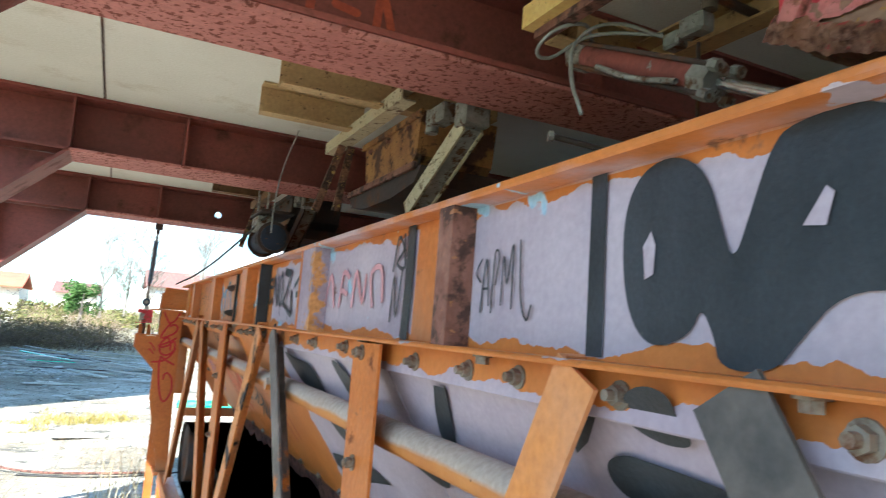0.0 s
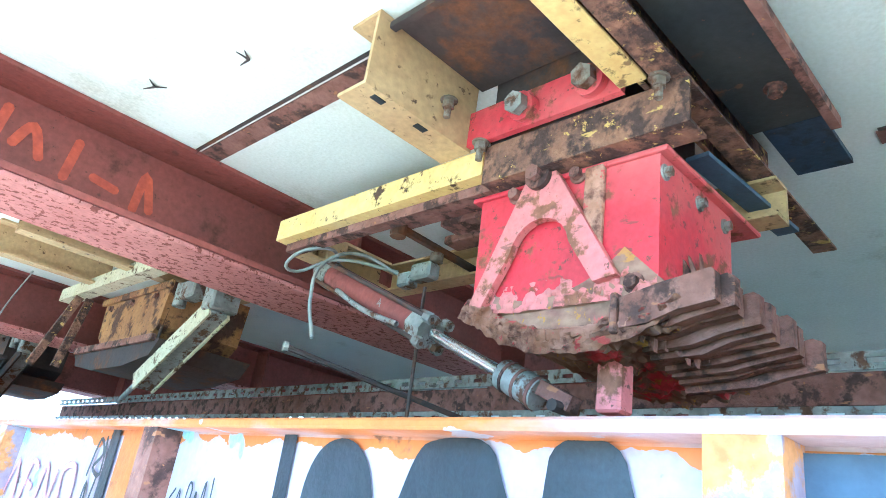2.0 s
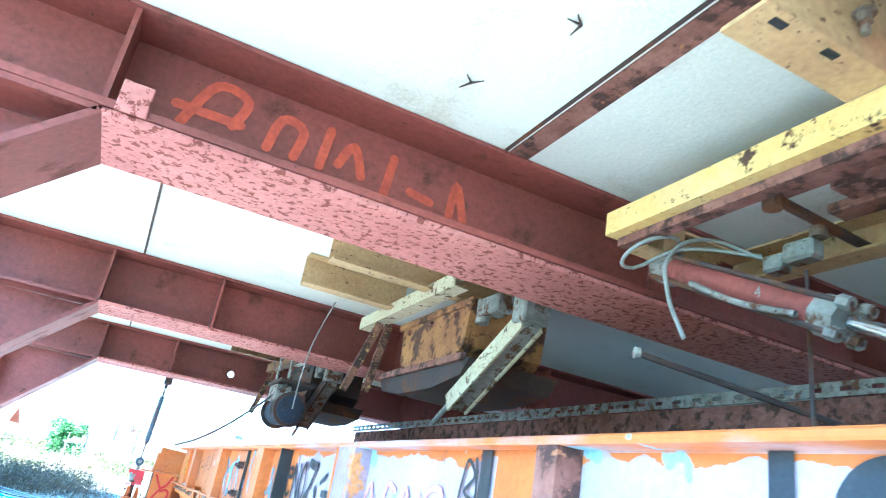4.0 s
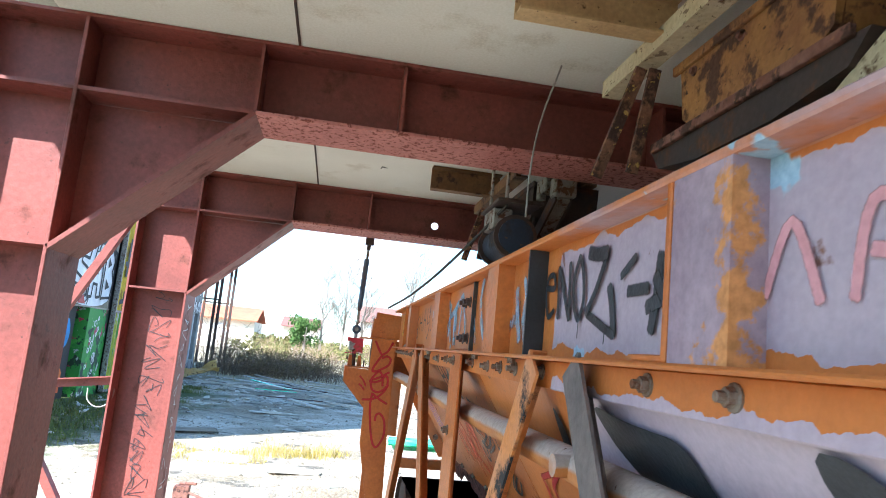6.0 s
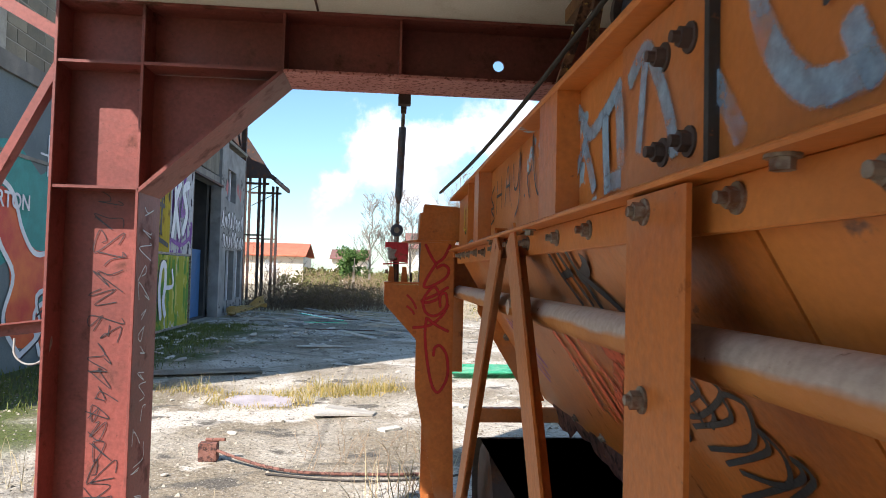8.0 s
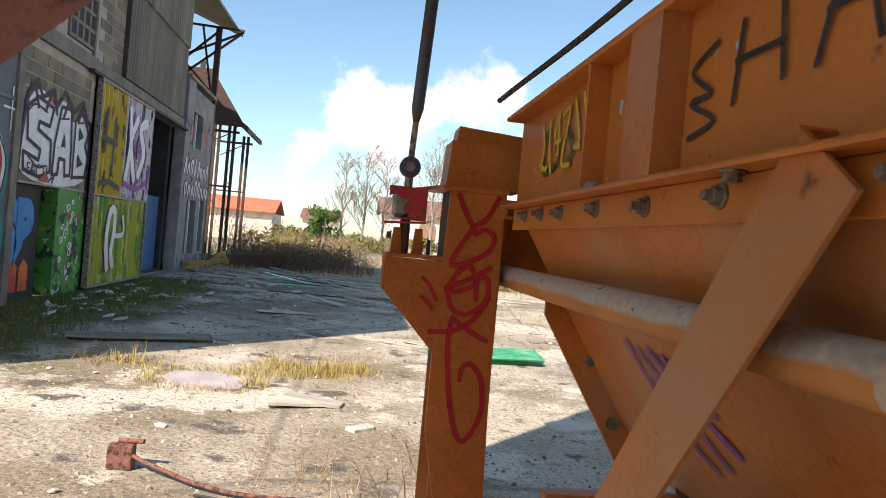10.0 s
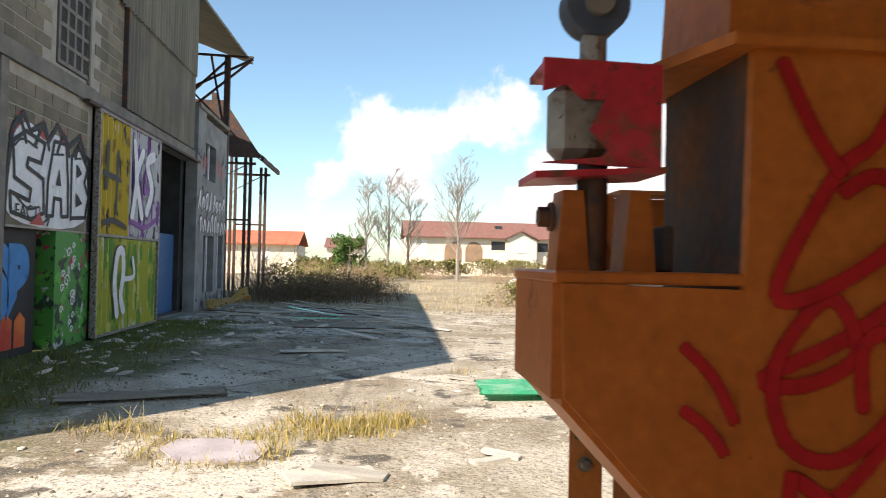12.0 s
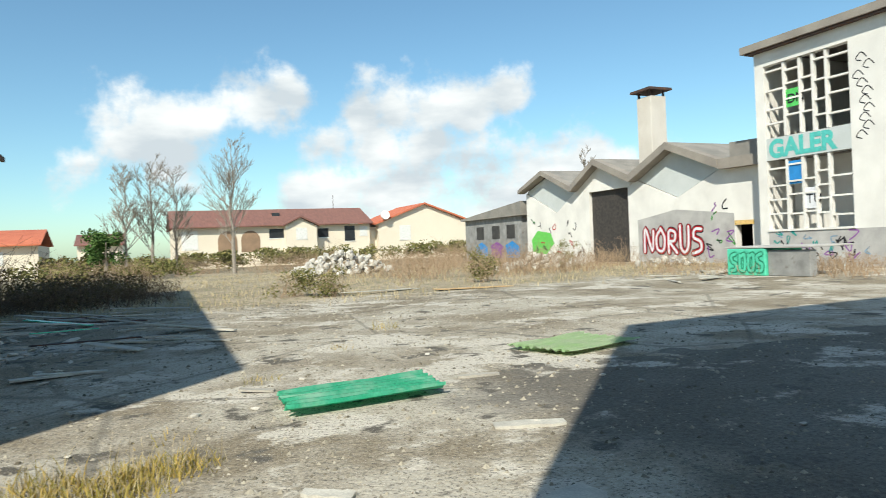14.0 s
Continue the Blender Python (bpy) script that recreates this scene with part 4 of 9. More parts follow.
part("liner_rib", box(BM(), (0.552, 0.385, 2.462), (0.566, 0.652, 2.4745)), dark_steel, gate)
part("red_angle", prism(BM(), [(0, 0), (0.012, 0), (0.012, 0.062), (0.05, 0.062), (0.05, 0.072), (0, 0.072)], (0.768, 0.335, 2.341), X, Z, Y * 0.315), hopper_red, gate, "red angle with two large bolts")
for yy, r, mt in ((0.383, 0.020, bolt_metal), (0.515, 0.020, grey_metal)):
    part("boss", rod(BM(), (0.768, yy, 2.374), (0.748, yy, 2.370), 0.026, 18), hopper_red, gate)
    part("big_bolt", hexbolt(BM(), (0.749, yy, 2.370), (-1, 0, -0.15), r, 0.018, washer=False), mt, gate)
for p_ in ((0.765, 0.612, 2.338), (0.765, 0.272, 2.338), (0.70, 0.64, 2.40)):
    part("hanging_bolt", hexbolt(BM(), p_, -Z, 0.011, 0.014, stud=0.02), bolt_metal, gate)
for x_, w_, y_ in ((0.86, 0.05, 0.95), (0.925, 0.06, 0.86), (1.00, 0.05, 0.92), (1.065, 0.05, 0.80)):
    part("inner_plank", box(BM(), (x_, 0.63, 2.292), (x_ + w_, y_, 2.312), 0.003), rust_plate, gate, "brown rusty slat between the channels")
part("cross_rod", rod(BM(), (0.83, 0.93, 2.285), (1.16, 0.95, 2.285), 0.010, 8), dark_steel, gate)
part("rod_nut", rod(BM(), (0.875, 0.932, 2.262), (0.875, 0.934, 2.31), 0.018, 8), dark_steel, gate)
for x_ in (0.56, 0.66, 1.02):
    part("slot_hole", box(BM(), (x_, 0.667, 2.336), (x_ + 0.025, 0.68, 2.3378)), black_steel, gate)

# black girder with blue end, beside the gate
navy_steel = surface("navy_painted_steel", (0.030, 0.048, 0.085), (0.022, 0.032, 0.055), 6, 0.5, rust=(0.03, 0.025, 0.025), rust_at=(0.5, 0.6), chips=((0.12, 0.06, 0.03), 0.05))
girder = thing("black_girder", (0.9, 0.17, SOFFIT), "tarred black steel girder with a blue-grey end", "girder")
part("flange", box(BM(), (0.30, 0.14, 2.395), (1.06, 0.255, 2.405)), black_steel, girder)
part("web", box(BM(), (0.30, 0.192, 2.405), (1.06, 0.202, SOFFIT - 0.002)), black_steel, girder)
part("flange", box(BM(), (1.062, 0.142, 2.395), (1.235, 0.235, 2.405)), navy_steel, girder, "blue-grey painted end")
part("web", box(BM(), (1.062, 0.192, 2.405), (1.235, 0.202, SOFFIT - 0.002)), navy_steel, girder)
part("side_strip", box(BM(), (0.30, 0.124, 2.388), (1.10, 0.1395, 2.409)), rust_plate, girder, "rust-eaten strip along the soffit")
for x_ in (0.62, 0.95):
    part("bolt", hexbolt(BM(), (x_, 0.175, 2.395), -Z, 0.012, 0.012), rust_plate, girder)
crust_bm = BM()
bmesh.ops.create_icosphere(crust_bm, subdivisions=4, radius=1.0)
for w in crust_bm.verts:
    d = 1.0 + 0.45 * noise.noise(w.co * 1.6) + 0.35 * noise.noise(w.co * 4.2) + 0.2 * noise.noise(w.co * 9.0)
    w.co = Vector((0.56, 0.135, 2.398)) + Vector((w.co.x * 0.085, w.co.y * 0.036, w.co.z * 0.020)) * d
part("mortar_lumps", crust_bm, hopper_crust, girder, "rough lump of dried mortar")

# red clamshell gate
HX, PY, PZ, HR = 0.815, 0.505, 2.262, 0.262
clam = thing("clamshell_gate", (HX + 0.2, PY, PZ - 0.25), "bright red clamshell gate with rust and dried concrete", "hopper gate")
body = [(0.648, 2.262), (0.30, 2.262), (0.30, 2.05), (0.40, 2.03), (0.62, 2.03), (0.642, 2.055)]
part("chute_body", prism(BM(), body, (HX + 0.012, 0, 0), Y, Z, X * 0.25), hopper_red, clam)
part("chute_flange", box(BM(), (HX + 0.004, 0.285, 2.252), (HX + 0.36, 0.665, 2.261), 0.002), hopper_red, clam)
for x_ in (HX + 0.025, HX + 0.14, HX + 0.235):
    part("bolt", hexbolt(BM(), (x_, 0.30, 2.225), -Y, 0.009, 0.009), grey_metal, clam)
# A-shaped lever with an arched opening
arch = [(PY - 0.150, 2.062), (PY - 0.030, PZ + 0.004), (PY - 0.018, PZ + 0.018), (PY + 0.014, PZ + 0.018), (PY + 0.024, PZ + 0.004), (PY + 0.128, 2.046), (PY + 0.100, 2.040)]
arch += [(PY - 0.008 + 0.058 * math.cos(a), 2.118 + 0.062 * math.sin(a)) for a in [radians(10 + 16 * k) for k in range(11)]]
arch += [(PY - 0.112, 2.056)]
part("lever", prism(BM(), arch, (HX - 0.008, 0, 0), Y, Z, X * 0.016), faded_red, clam, "pale red lever plate with an arched cutout")
part("pivot_washer", rod(BM(), (HX - 0.008, PY, PZ - 0.005), (HX - 0.018, PY, PZ - 0.005), 0.024, 20), rust_plate, clam)
part("pivot_bolt", hexbolt(BM(), (HX - 0.018, PY, PZ - 0.005), -X, 0.014, 0.012, washer=False), rust_plate, clam)
for yy, zz in ((0.565, 2.245), (0.44, 2.252), (0.335, 2.05)):
    part("bolt", hexbolt(BM(), (HX + 0.01, yy, zz), -X, 0.011, 0.012), rust_plate, clam)
part("scabbed_strip", box(BM(), (HX + 0.002, 0.39, 2.12), (HX + 0.014, 0.425, 2.258), 0.003), hopper_crust, clam, "strip of rust and mortar scabs")
# curved bowl with crusty rim, deeper toward its mouth
def bowl_r(s):
    return HR + 0.006 + 0.10 * max(0.0, s - 0.15) ** 1.1


crusted = surface("crusted_red_steel", (0.24, 0.115, 0.085), (0.33, 0.19, 0.13), 20, 0.9, rust=(0.45, 0.05, 0.06), rust_at=(0.54, 0.58), rust_scale=7, dust=(0.10, 0.055, 0.035), bump=1.0, fine=55, stretch=(0.6, 1, 2.2), chips=((0.42, 0.20, 0.04), 0.09))
bowl = BM()
na, nx = 78, 40
vs = []
for j in range(nx + 1):
    for i in range(na + 1):
        a = radians(-33 + 78 * i / na)
        s_ = i / na
        p_ = Vector((i * 0.16, j * 0.30, 3.0))
        flake = abs(noise.noise(p_)) + 0.5 * abs(noise.noise(p_ * 2.3)) + 0.3 * noise.noise(p_ * 5.1)
        step = math.floor(5 * (s_ * 3.0 + 0.6 * noise.noise(p_ * 0.5))) / 5 - 3.0 * s_
        r = bowl_r(s_) + (0.006 + 0.020 * s_) * flake + 0.020 * s_ * step
        vs.append(bowl.verts.new((HX + 0.36 * j / nx, PY + r * math.sin(-a), PZ - r * math.cos(a))))
for j in range(nx):
    for i in range(na):
        q = j * (na + 1) + i
        bowl.faces.new((vs[q], vs[q + 1], vs[q + na + 2], vs[q + na + 1]))
bmesh.ops.solidify(bowl, geom=bowl.faces[:], thickness=0.012)
end = []
for k in range(25):
    a = radians(-33 + 78 * k / 24)
    end.append((PY - (bowl_r(k / 24) - 0.004) * math.sin(a), PZ - (bowl_r(k / 24) - 0.004) * math.cos(a)))
for k in range(24, -1, -1):
    a = radians(-33 + 78 * k / 24)
    end.append((PY - 0.215 * math.sin(a), PZ - 0.215 * math.cos(a)))
part("bowl_end", prism(BM(), end, (HX + 0.010, 0, 0), Y, Z, X * 0.012), crusted, clam, "crusted end plate of the bowl")
part("bowl", bowl, crusted, clam, "bowl caked with rust and dried concrete")
# the crusted lip: a rough band along the bowl's near edge
rim = BM()
band = []
for i in range(91):
    row = []
    for j in range(9):
        s_ = i / 90
        a = radians(-33 + 78 * s_)
        p_ = Vector((i * 0.23, j * 0.7, 8.0))
        lump = abs(noise.noise(p_)) + 0.6 * abs(noise.noise(p_ * 2.7))
        r = bowl_r(s_) - 0.030 + 0.040 * j / 8
        x_ = HX - 0.004 - (0.004 + 0.016 * s_ + 0.012 * (1 - s_) ** 2) * lump * math.sin(math.pi * (j + 0.5) / 9)
        r += 0.006 * noise.noise(p_ * 1.7)
        row.append(rim.verts.new((x_, PY - r * math.sin(a), PZ - r * math.cos(a))))
    band.append(row)
for r0, r1 in zip(band, band[1:]):
    for j in range(8):
        rim.faces.new((r0[j], r0[j + 1], r1[j + 1], r1[j]))
bmesh.ops.solidify(rim, geom=rim.faces[:], thickness=0.010)
part("dried_crust", rim, hopper_crust, clam, "thick brown crust of dried concrete and rust")
# pale scurf low on the body, and torn scabs where the gate meets the plates
scab = BM()
rows_ = []
for i in range(61):
    row = []
    for j in range(13):
        y_, z_ = 0.30 + 0.345 * i / 60, 2.028 + 0.050 * j / 12
        p_ = Vector((y_ * 38, z_ * 38, 1.0))
        low_ = 1 - j / 12
        out_ = max(-0.004, 0.012 * low_ + 0.012 * noise.noise(p_) + 0.008 * noise.noise(p_ * 2.6) - 0.004)
        row.append(scab.verts.new((HX + 0.011 - out_, y_, z_)))
    rows_.append(row)
for r0, r1 in zip(rows_, rows_[1:]):
    for j in range(12):
        scab.faces.new((r0[j], r0[j + 1], r1[j + 1], r1[j]))
part("rust_scab", scab, faded_red, clam, "scaly pink and brown scurf low on the body")
part("lug", box(BM(), (HX + 0.075, 0.39, 1.885), (HX + 0.115, 0.432, 2.01), 0.004), faded_red, clam, "red lug for the piston")
for k in range(7):
    y_ = 0.335 - 0.009 * k
    o_ = [(0.0, 0.16 - 0.012 * k), (0.012, 0.13), (0.004, 0.09), (0.016, 0.05), (0.010, 0.0), (-0.006, -0.03 - 0.01 * rng.random()), (-0.012, 0.04), (-0.005, 0.10)]
    o_ = [(a + rng.uniform(-0.004, 0.004), b + rng.uniform(-0.008, 0.008)) for a, b in o_]
    part("torn_scale", prism(BM(), o_, (HX + 0.016 + 0.017 * k, y_, 1.995), Y, Z, X * 0.010), rust_plate, clam, "torn layer of rust scale")
# counterweight: a stack of rusty plates, each slipped a little
weight = thing("counterweight", (0.95, 0.22, 2.0), "stack of rusty counterweight plates bolted to the gate", "counterweight")
for k in range(10):
    x_ = 0.803 + 0.0222 * k
    dz = -0.0045 * k + rng.uniform(-0.004, 0.004)
    y_ = 0.205 - 0.005 * k + rng.uniform(-0.009, 0.009)
    lean = 0.016 + rng.uniform(-0.004, 0.004)
    nt_ = rng.uniform(0.004, 0.012)
    out_ = [(y_, 1.986 + dz + lean), (y_ + 0.05, 1.983 + dz + lean * 0.6 + rng.uniform(0, 0.004)), (y_ + 0.09, 1.981 + dz + rng.uniform(0, 0.005)), (0.345, 1.978 + dz), (0.345, 2.022 + dz), (y_ + 0.07, 2.028 + dz + lean * 0.5), (y_ + nt_, 2.030 + dz + lean), (y_, 2.025 + dz + lean)]
    part("plate", prism(BM(), out_, (x_, 0, 0), Y, Z, X * (0.0165 + rng.uniform(-0.002, 0.002))), rust_plate, weight)
part("clamp_bar", box(BM(), (0.797, 0.347, 1.972), (1.0, 0.357, 2.03), 0.002), rust_plate, weight)

# pneumatic cylinder that works the gate
cyl = thing("pneumatic_cylinder", (0.93, 1.2, 2.23), "red pneumatic cylinder with grey ends and chrome piston", "cylinder")
C0, C1 = Vector((0.93, 1.235, 2.240)), Vector((0.93, 0.505, 1.895))
ax = (C1 - C0).normalized()
def along(d):
    return C0 + ax * d
part("barrel", rod(BM(), along(0.02), along(0.385), 0.031, 24), red_steel, cyl)
part("head_cap", rod(BM(), along(-0.03), along(0.025), 0.036, 8), grey_metal, cyl)
part("gland_cap", rod(BM(), along(0.385), along(0.432), 0.036, 8), grey_metal, cyl, "pale cast end cap")
for a in range(4):
    an = radians(45 + 90 * a)
    off = Vector((math.cos(an) * 0.037, 0, 0)) + ax.cross(X).normalized() * math.sin(an) * 0.037
    part("tie_rod", rod(BM(), along(-0.02) + off, along(0.45) + off, 0.005, 8), dark_steel, cyl)
    part("tie_nut", rod(BM(), along(0.428) + off, along(0.450) + off, 0.012, 6), grey_metal, cyl)
part("piston", rod(BM(), along(0.44), along(0.69), 0.012, 16), chrome, cyl, "chrome piston with red rust spots")
part("gaiter", rod(BM(), along(0.655), along(0.745), 0.028, 20), grey_metal, cyl, "dull brown gaiter cup")
for d in (0.67, 0.70, 0.735):
    part("gaiter_band", rod(BM(), along(d), along(d + 0.006), 0.030, 20), rust_plate, cyl)
part("fork", bar(BM(), along(0.735), along(0.815), 0.03, 0.025, X), rust_plate, cyl)
part("fork_pin", rod(BM(), along(0.80) - X * 0.035, along(0.80) + X * 0.03, 0.010, 10), dark_steel, cyl)
part("mount_bracket", box(BM(), (0.90, 1.225, 2.235), (0.96, 1.265, 2.335), 0.003), tan_paint, cyl)
lettering("cast_mark", "4", 0.03, along(0.27) + Vector((-0.032, 0, -0.01)), -Y, Z, 0.001, white_hose, cyl)
valve = thing("air_valve", (1.0, 0.97, 2.22), "grey cast air valve with a hanging cable", "valve")
part("valve_body", box(BM(), (0.99, 0.945, 2.215), (1.03, 1.01, 2.255), 0.006), grey_metal, valve)
part("valve_block", box(BM(), (0.992, 1.012, 2.205), (1.028, 1.055, 2.240), 0.005), grey_metal, valve)
part("valve_cap", rod(BM(), (1.01, 0.945, 2.255), (1.01, 0.945, 2.275), 0.016, 12), bolt_metal, valve)
part("valve_stem", rod(BM(), (1.015, 0.975, 2.20), (1.015, 0.97, 1.86), 0.004, 8), dark_steel, valve)
tube("air_hose", [(0.93, 1.21, 2.27), (0.86, 1.16, 2.27), (0.80, 1.20, 2.24), (0.83, 1.26, 2.22), (0.90, 1.18, 2.26), (1.0, 1.06, 2.245)], 0.0042, white_hose, None, "pale rubber air hose looped from the cylinder", "hose")
tube("air_hose", [(1.0, 1.06, 2.24), (0.92, 1.13, 2.275), (0.84, 1.14, 2.22), (0.80, 1.10, 2.12), (0.785, 1.04, 2.02)], 0.0042, white_hose, None, "pale rubber air hose with a loose end", "hose")
tube("copper_pipe", [(0.885, 1.13, 2.17), (0.885, 1.02, 2.11), (0.885, 0.90, 2.065)], 0.006, grey_metal, None, "short grey air pipe beside the cylinder", "pipe")
rail2 = thing("slack_rod", (0.8, 1.2, 2.05), "thin dark rod with an eye end", "rod")
part("shaft", rod(BM(), (0.84, 1.22, 2.03), (1.3, 1.05, 1.95), 0.007, 8), dark_steel, rail2)
part("eye", rod(BM(), (0.835, 1.222, 2.03), (0.845, 1.218, 2.03), 0.012, 10), grey_metal, rail2)

# second and third gate frames, faded
box_rust = surface("rusted_yellow_box", (0.40, 0.19, 0.06), (0.25, 0.105, 0.045), 7, 0.8, rust=(0.07, 0.032, 0.022), rust_at=(0.50, 0.58), rust_scale=12, bump=0.6, chips=((0.05, 0.025, 0.02), 0.07))
# third frame's tan paint darkened: the shade under the soffit is in the colour
shade_brown = surface("shaded_tan_channel", (0.22, 0.115, 0.05), (0.15, 0.075, 0.035), 6, 0.7, rust=(0.05, 0.026, 0.02), rust_at=(0.55, 0.62), rust_scale=12, chips=((0.05, 0.03, 0.02), 0.06))
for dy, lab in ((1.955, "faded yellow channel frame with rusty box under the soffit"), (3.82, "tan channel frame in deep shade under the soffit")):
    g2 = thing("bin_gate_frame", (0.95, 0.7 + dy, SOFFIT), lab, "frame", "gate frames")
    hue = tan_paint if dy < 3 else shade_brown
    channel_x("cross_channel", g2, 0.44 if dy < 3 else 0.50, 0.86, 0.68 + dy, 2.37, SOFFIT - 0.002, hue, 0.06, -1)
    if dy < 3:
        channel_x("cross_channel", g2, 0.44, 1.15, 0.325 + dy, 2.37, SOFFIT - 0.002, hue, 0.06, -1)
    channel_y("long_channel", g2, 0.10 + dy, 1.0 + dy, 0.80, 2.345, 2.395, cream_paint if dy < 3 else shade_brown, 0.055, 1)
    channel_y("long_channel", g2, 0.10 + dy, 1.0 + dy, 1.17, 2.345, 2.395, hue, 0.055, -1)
    # dark_steel likewise puts the third frame's shade into its box and arm
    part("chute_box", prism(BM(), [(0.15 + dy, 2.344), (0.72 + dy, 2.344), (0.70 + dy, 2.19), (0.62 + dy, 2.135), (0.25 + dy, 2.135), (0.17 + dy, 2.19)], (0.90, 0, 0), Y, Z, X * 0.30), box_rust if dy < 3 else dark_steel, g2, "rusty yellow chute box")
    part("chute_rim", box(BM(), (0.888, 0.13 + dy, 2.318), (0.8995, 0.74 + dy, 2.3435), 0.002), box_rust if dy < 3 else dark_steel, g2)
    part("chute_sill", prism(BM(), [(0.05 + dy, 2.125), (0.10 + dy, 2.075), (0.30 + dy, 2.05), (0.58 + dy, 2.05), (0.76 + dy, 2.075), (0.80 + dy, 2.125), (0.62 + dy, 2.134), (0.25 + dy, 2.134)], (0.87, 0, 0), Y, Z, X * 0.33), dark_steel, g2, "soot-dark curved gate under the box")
    part("sill_bar", box(BM(), (0.855, 0.08 + dy, 2.118), (0.8695, 0.78 + dy, 2.142), 0.002), rust_plate, g2)
    for yy in (0.25, 0.45, 0.65):
        part("rivet", hexbolt(BM(), (0.90, yy + dy, 2.30), -X, 0.009, 0.008), rust_plate, g2)
    for s in (0.0, 0.075):
        part("hanger", bar(BM(), (0.80 + s * 0.5, 0.74 + dy, 2.33), (0.74 + s * 0.9, 0.86 + dy - s, 2.06), 0.03, 0.012, X), rusty_yellow, g2)
    part("valve_body", box(BM(), (0.90, -0.02 + dy, 2.27), (0.96, 0.08 + dy, 2.33), 0.006), grey_metal, g2)
    part("valve_cap", rod(BM(), (0.92, 0.10 + dy, 2.33), (0.92, 0.10 + dy, 2.25), 0.022, 12), grey_metal, g2)
    part("valve_stem", rod(BM(), (0.92, 0.16 + dy, 2.31), (0.915, 0.18 + dy, 2.14), 0.005, 8), dark_steel, g2)
    jack = thing("piston_arm", (0.92, dy - 0.05, 2.2), "pale grey riveted piston arm", "cylinder")
    j0, j1 = Vector((0.925, -0.17 + dy, 2.235)), Vector((0.915, 0.20 + dy, 2.02))
    part("arm", bar(BM(), j0, j1, 0.055, 0.05, X), grey_metal, jack)
    for s in (-1, 1):
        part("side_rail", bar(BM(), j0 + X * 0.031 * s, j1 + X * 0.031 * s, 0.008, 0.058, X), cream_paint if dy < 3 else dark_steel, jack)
    part("head", box(BM(), (0.88, -0.22 + dy, 2.20), (0.97, -0.15 + dy, 2.28), 0.006), grey_metal, jack)
    part("shaft", rod(BM(), j1, j1 + (j1 - j0).normalized() * 0.16, 0.009, 10), grey_metal, jack)
    part("hang_bolt", rod(BM(), (0.925, -0.18 + dy, 2.28), (0.925, -0.18 + dy, 2.37), 0.008, 8), bolt_metal, jack)

motor = thing("vibrator_motor", (0.76, 3.75, 2.0), "blue-grey vibrator motor hanging from rusty straps", "motor")
part("casing", rod(BM(), (0.74, 3.60, 2.02), (0.74, 3.92, 2.02), 0.068, 20), navy_steel, motor)
part("terminal_box", box(BM(), (0.66, 3.68, 2.06), (0.74, 3.84, 2.14), 0.006), grey_metal, motor)
part("foot_plate", box(BM(), (0.66, 3.60, 2.15), (0.84, 3.92, 2.165), 0.003), dark_steel, motor)
for yy in (3.62, 3.90):
    part("strap", bar(BM(), (0.70, yy, 2.16), (0.70, yy, 2.40), 0.03, 0.008, Y), grey_metal, motor)
    part("end_bell", rod(BM(), (0.74, yy - 0.01, 2.02), (0.74, yy + 0.01, 2.02), 0.085, 20), dark_steel, motor)
tube("loose_cable", [(0.70, 3.62, 2.14), (0.62, 3.9, 2.02), (0.50, 4.7, 1.86), (0.42, 5.35, 1.80)], 0.006, rubber, None, "black cable sagging down to the end post", "cable")
tube("loose_wire", [(0.60, 2.97, 1.96), (0.603, 2.97, 2.10), (0.625, 2.98, 2.25), (0.68, 2.99, 2.44)], 0.003, white_hose, None, "stiff pale wire with a bent tip", "wire")

# far side: brown beam with slotted angles
far_rail = thing("slotted_rail", (1.6, 1.5, 1.9), "brown channel rail with slotted angle irons above and below", "rail")
RX = 1.62
for z0, z1 in ((1.84, 2.004), (2.049, 2.119)):
    part("rail_web", box(BM(), (RX + 0.006, -3.5, z0), (RX + 0.026, 5.2, z1)), rust_plate, far_rail)
part("rail_lip", box(BM(), (RX - 0.03, -3.5, 1.985), (RX + 0.005, 5.2, 1.995)), dark_steel, far_rail)
for zc in (2.142, 2.026):
    sl = BM()
    y = -3.5
    while y < 5.2:
        box(sl, (RX, y, zc - 0.02), (RX + 0.004, y + 0.05, zc + 0.02))
        box(sl, (RX, y + 0.05, zc + 0.006), (RX + 0.004, y + 0.085, zc + 0.02))
        box(sl, (RX, y + 0.05, zc - 0.02), (RX + 0.004, y + 0.085, zc - 0.006))
        y += 0.085
    tagged(part("slotted_angle", sl, grey_metal, far_rail), "galvanised angle with rows of slots", kind="stuff")
# soffit joints: steel strips and a seam
strip = thing("joint_strip", (0.64, 0.7, SOFFIT), "rusty steel strip let into the soffit joint", "trim", "", "structure")
part("strip", box(BM(), (0.605, 0.73, SOFFIT - 0.006), (0.655, 1.43, SOFFIT - 0.002)), rust_plate, strip)
part("strip", box(BM(), (1.30, -1.0, SOFFIT - 0.006), (1.345, 0.115, SOFFIT - 0.002)), rust_plate, strip)
for k, (x_, y0, y1) in enumerate(((0.59, 0.73, 1.43), (-0.10, 3.52, 5.2), (-0.12, 1.70, 3.25), (1.29, -1.0, 0.11), (0.55, -3, 0.1))):
    part("seam", box(BM(), (x_, y0, SOFFIT - 0.005), (x_ + 0.008, y1, SOFFIT - 0.002)), dark_steel, strip)
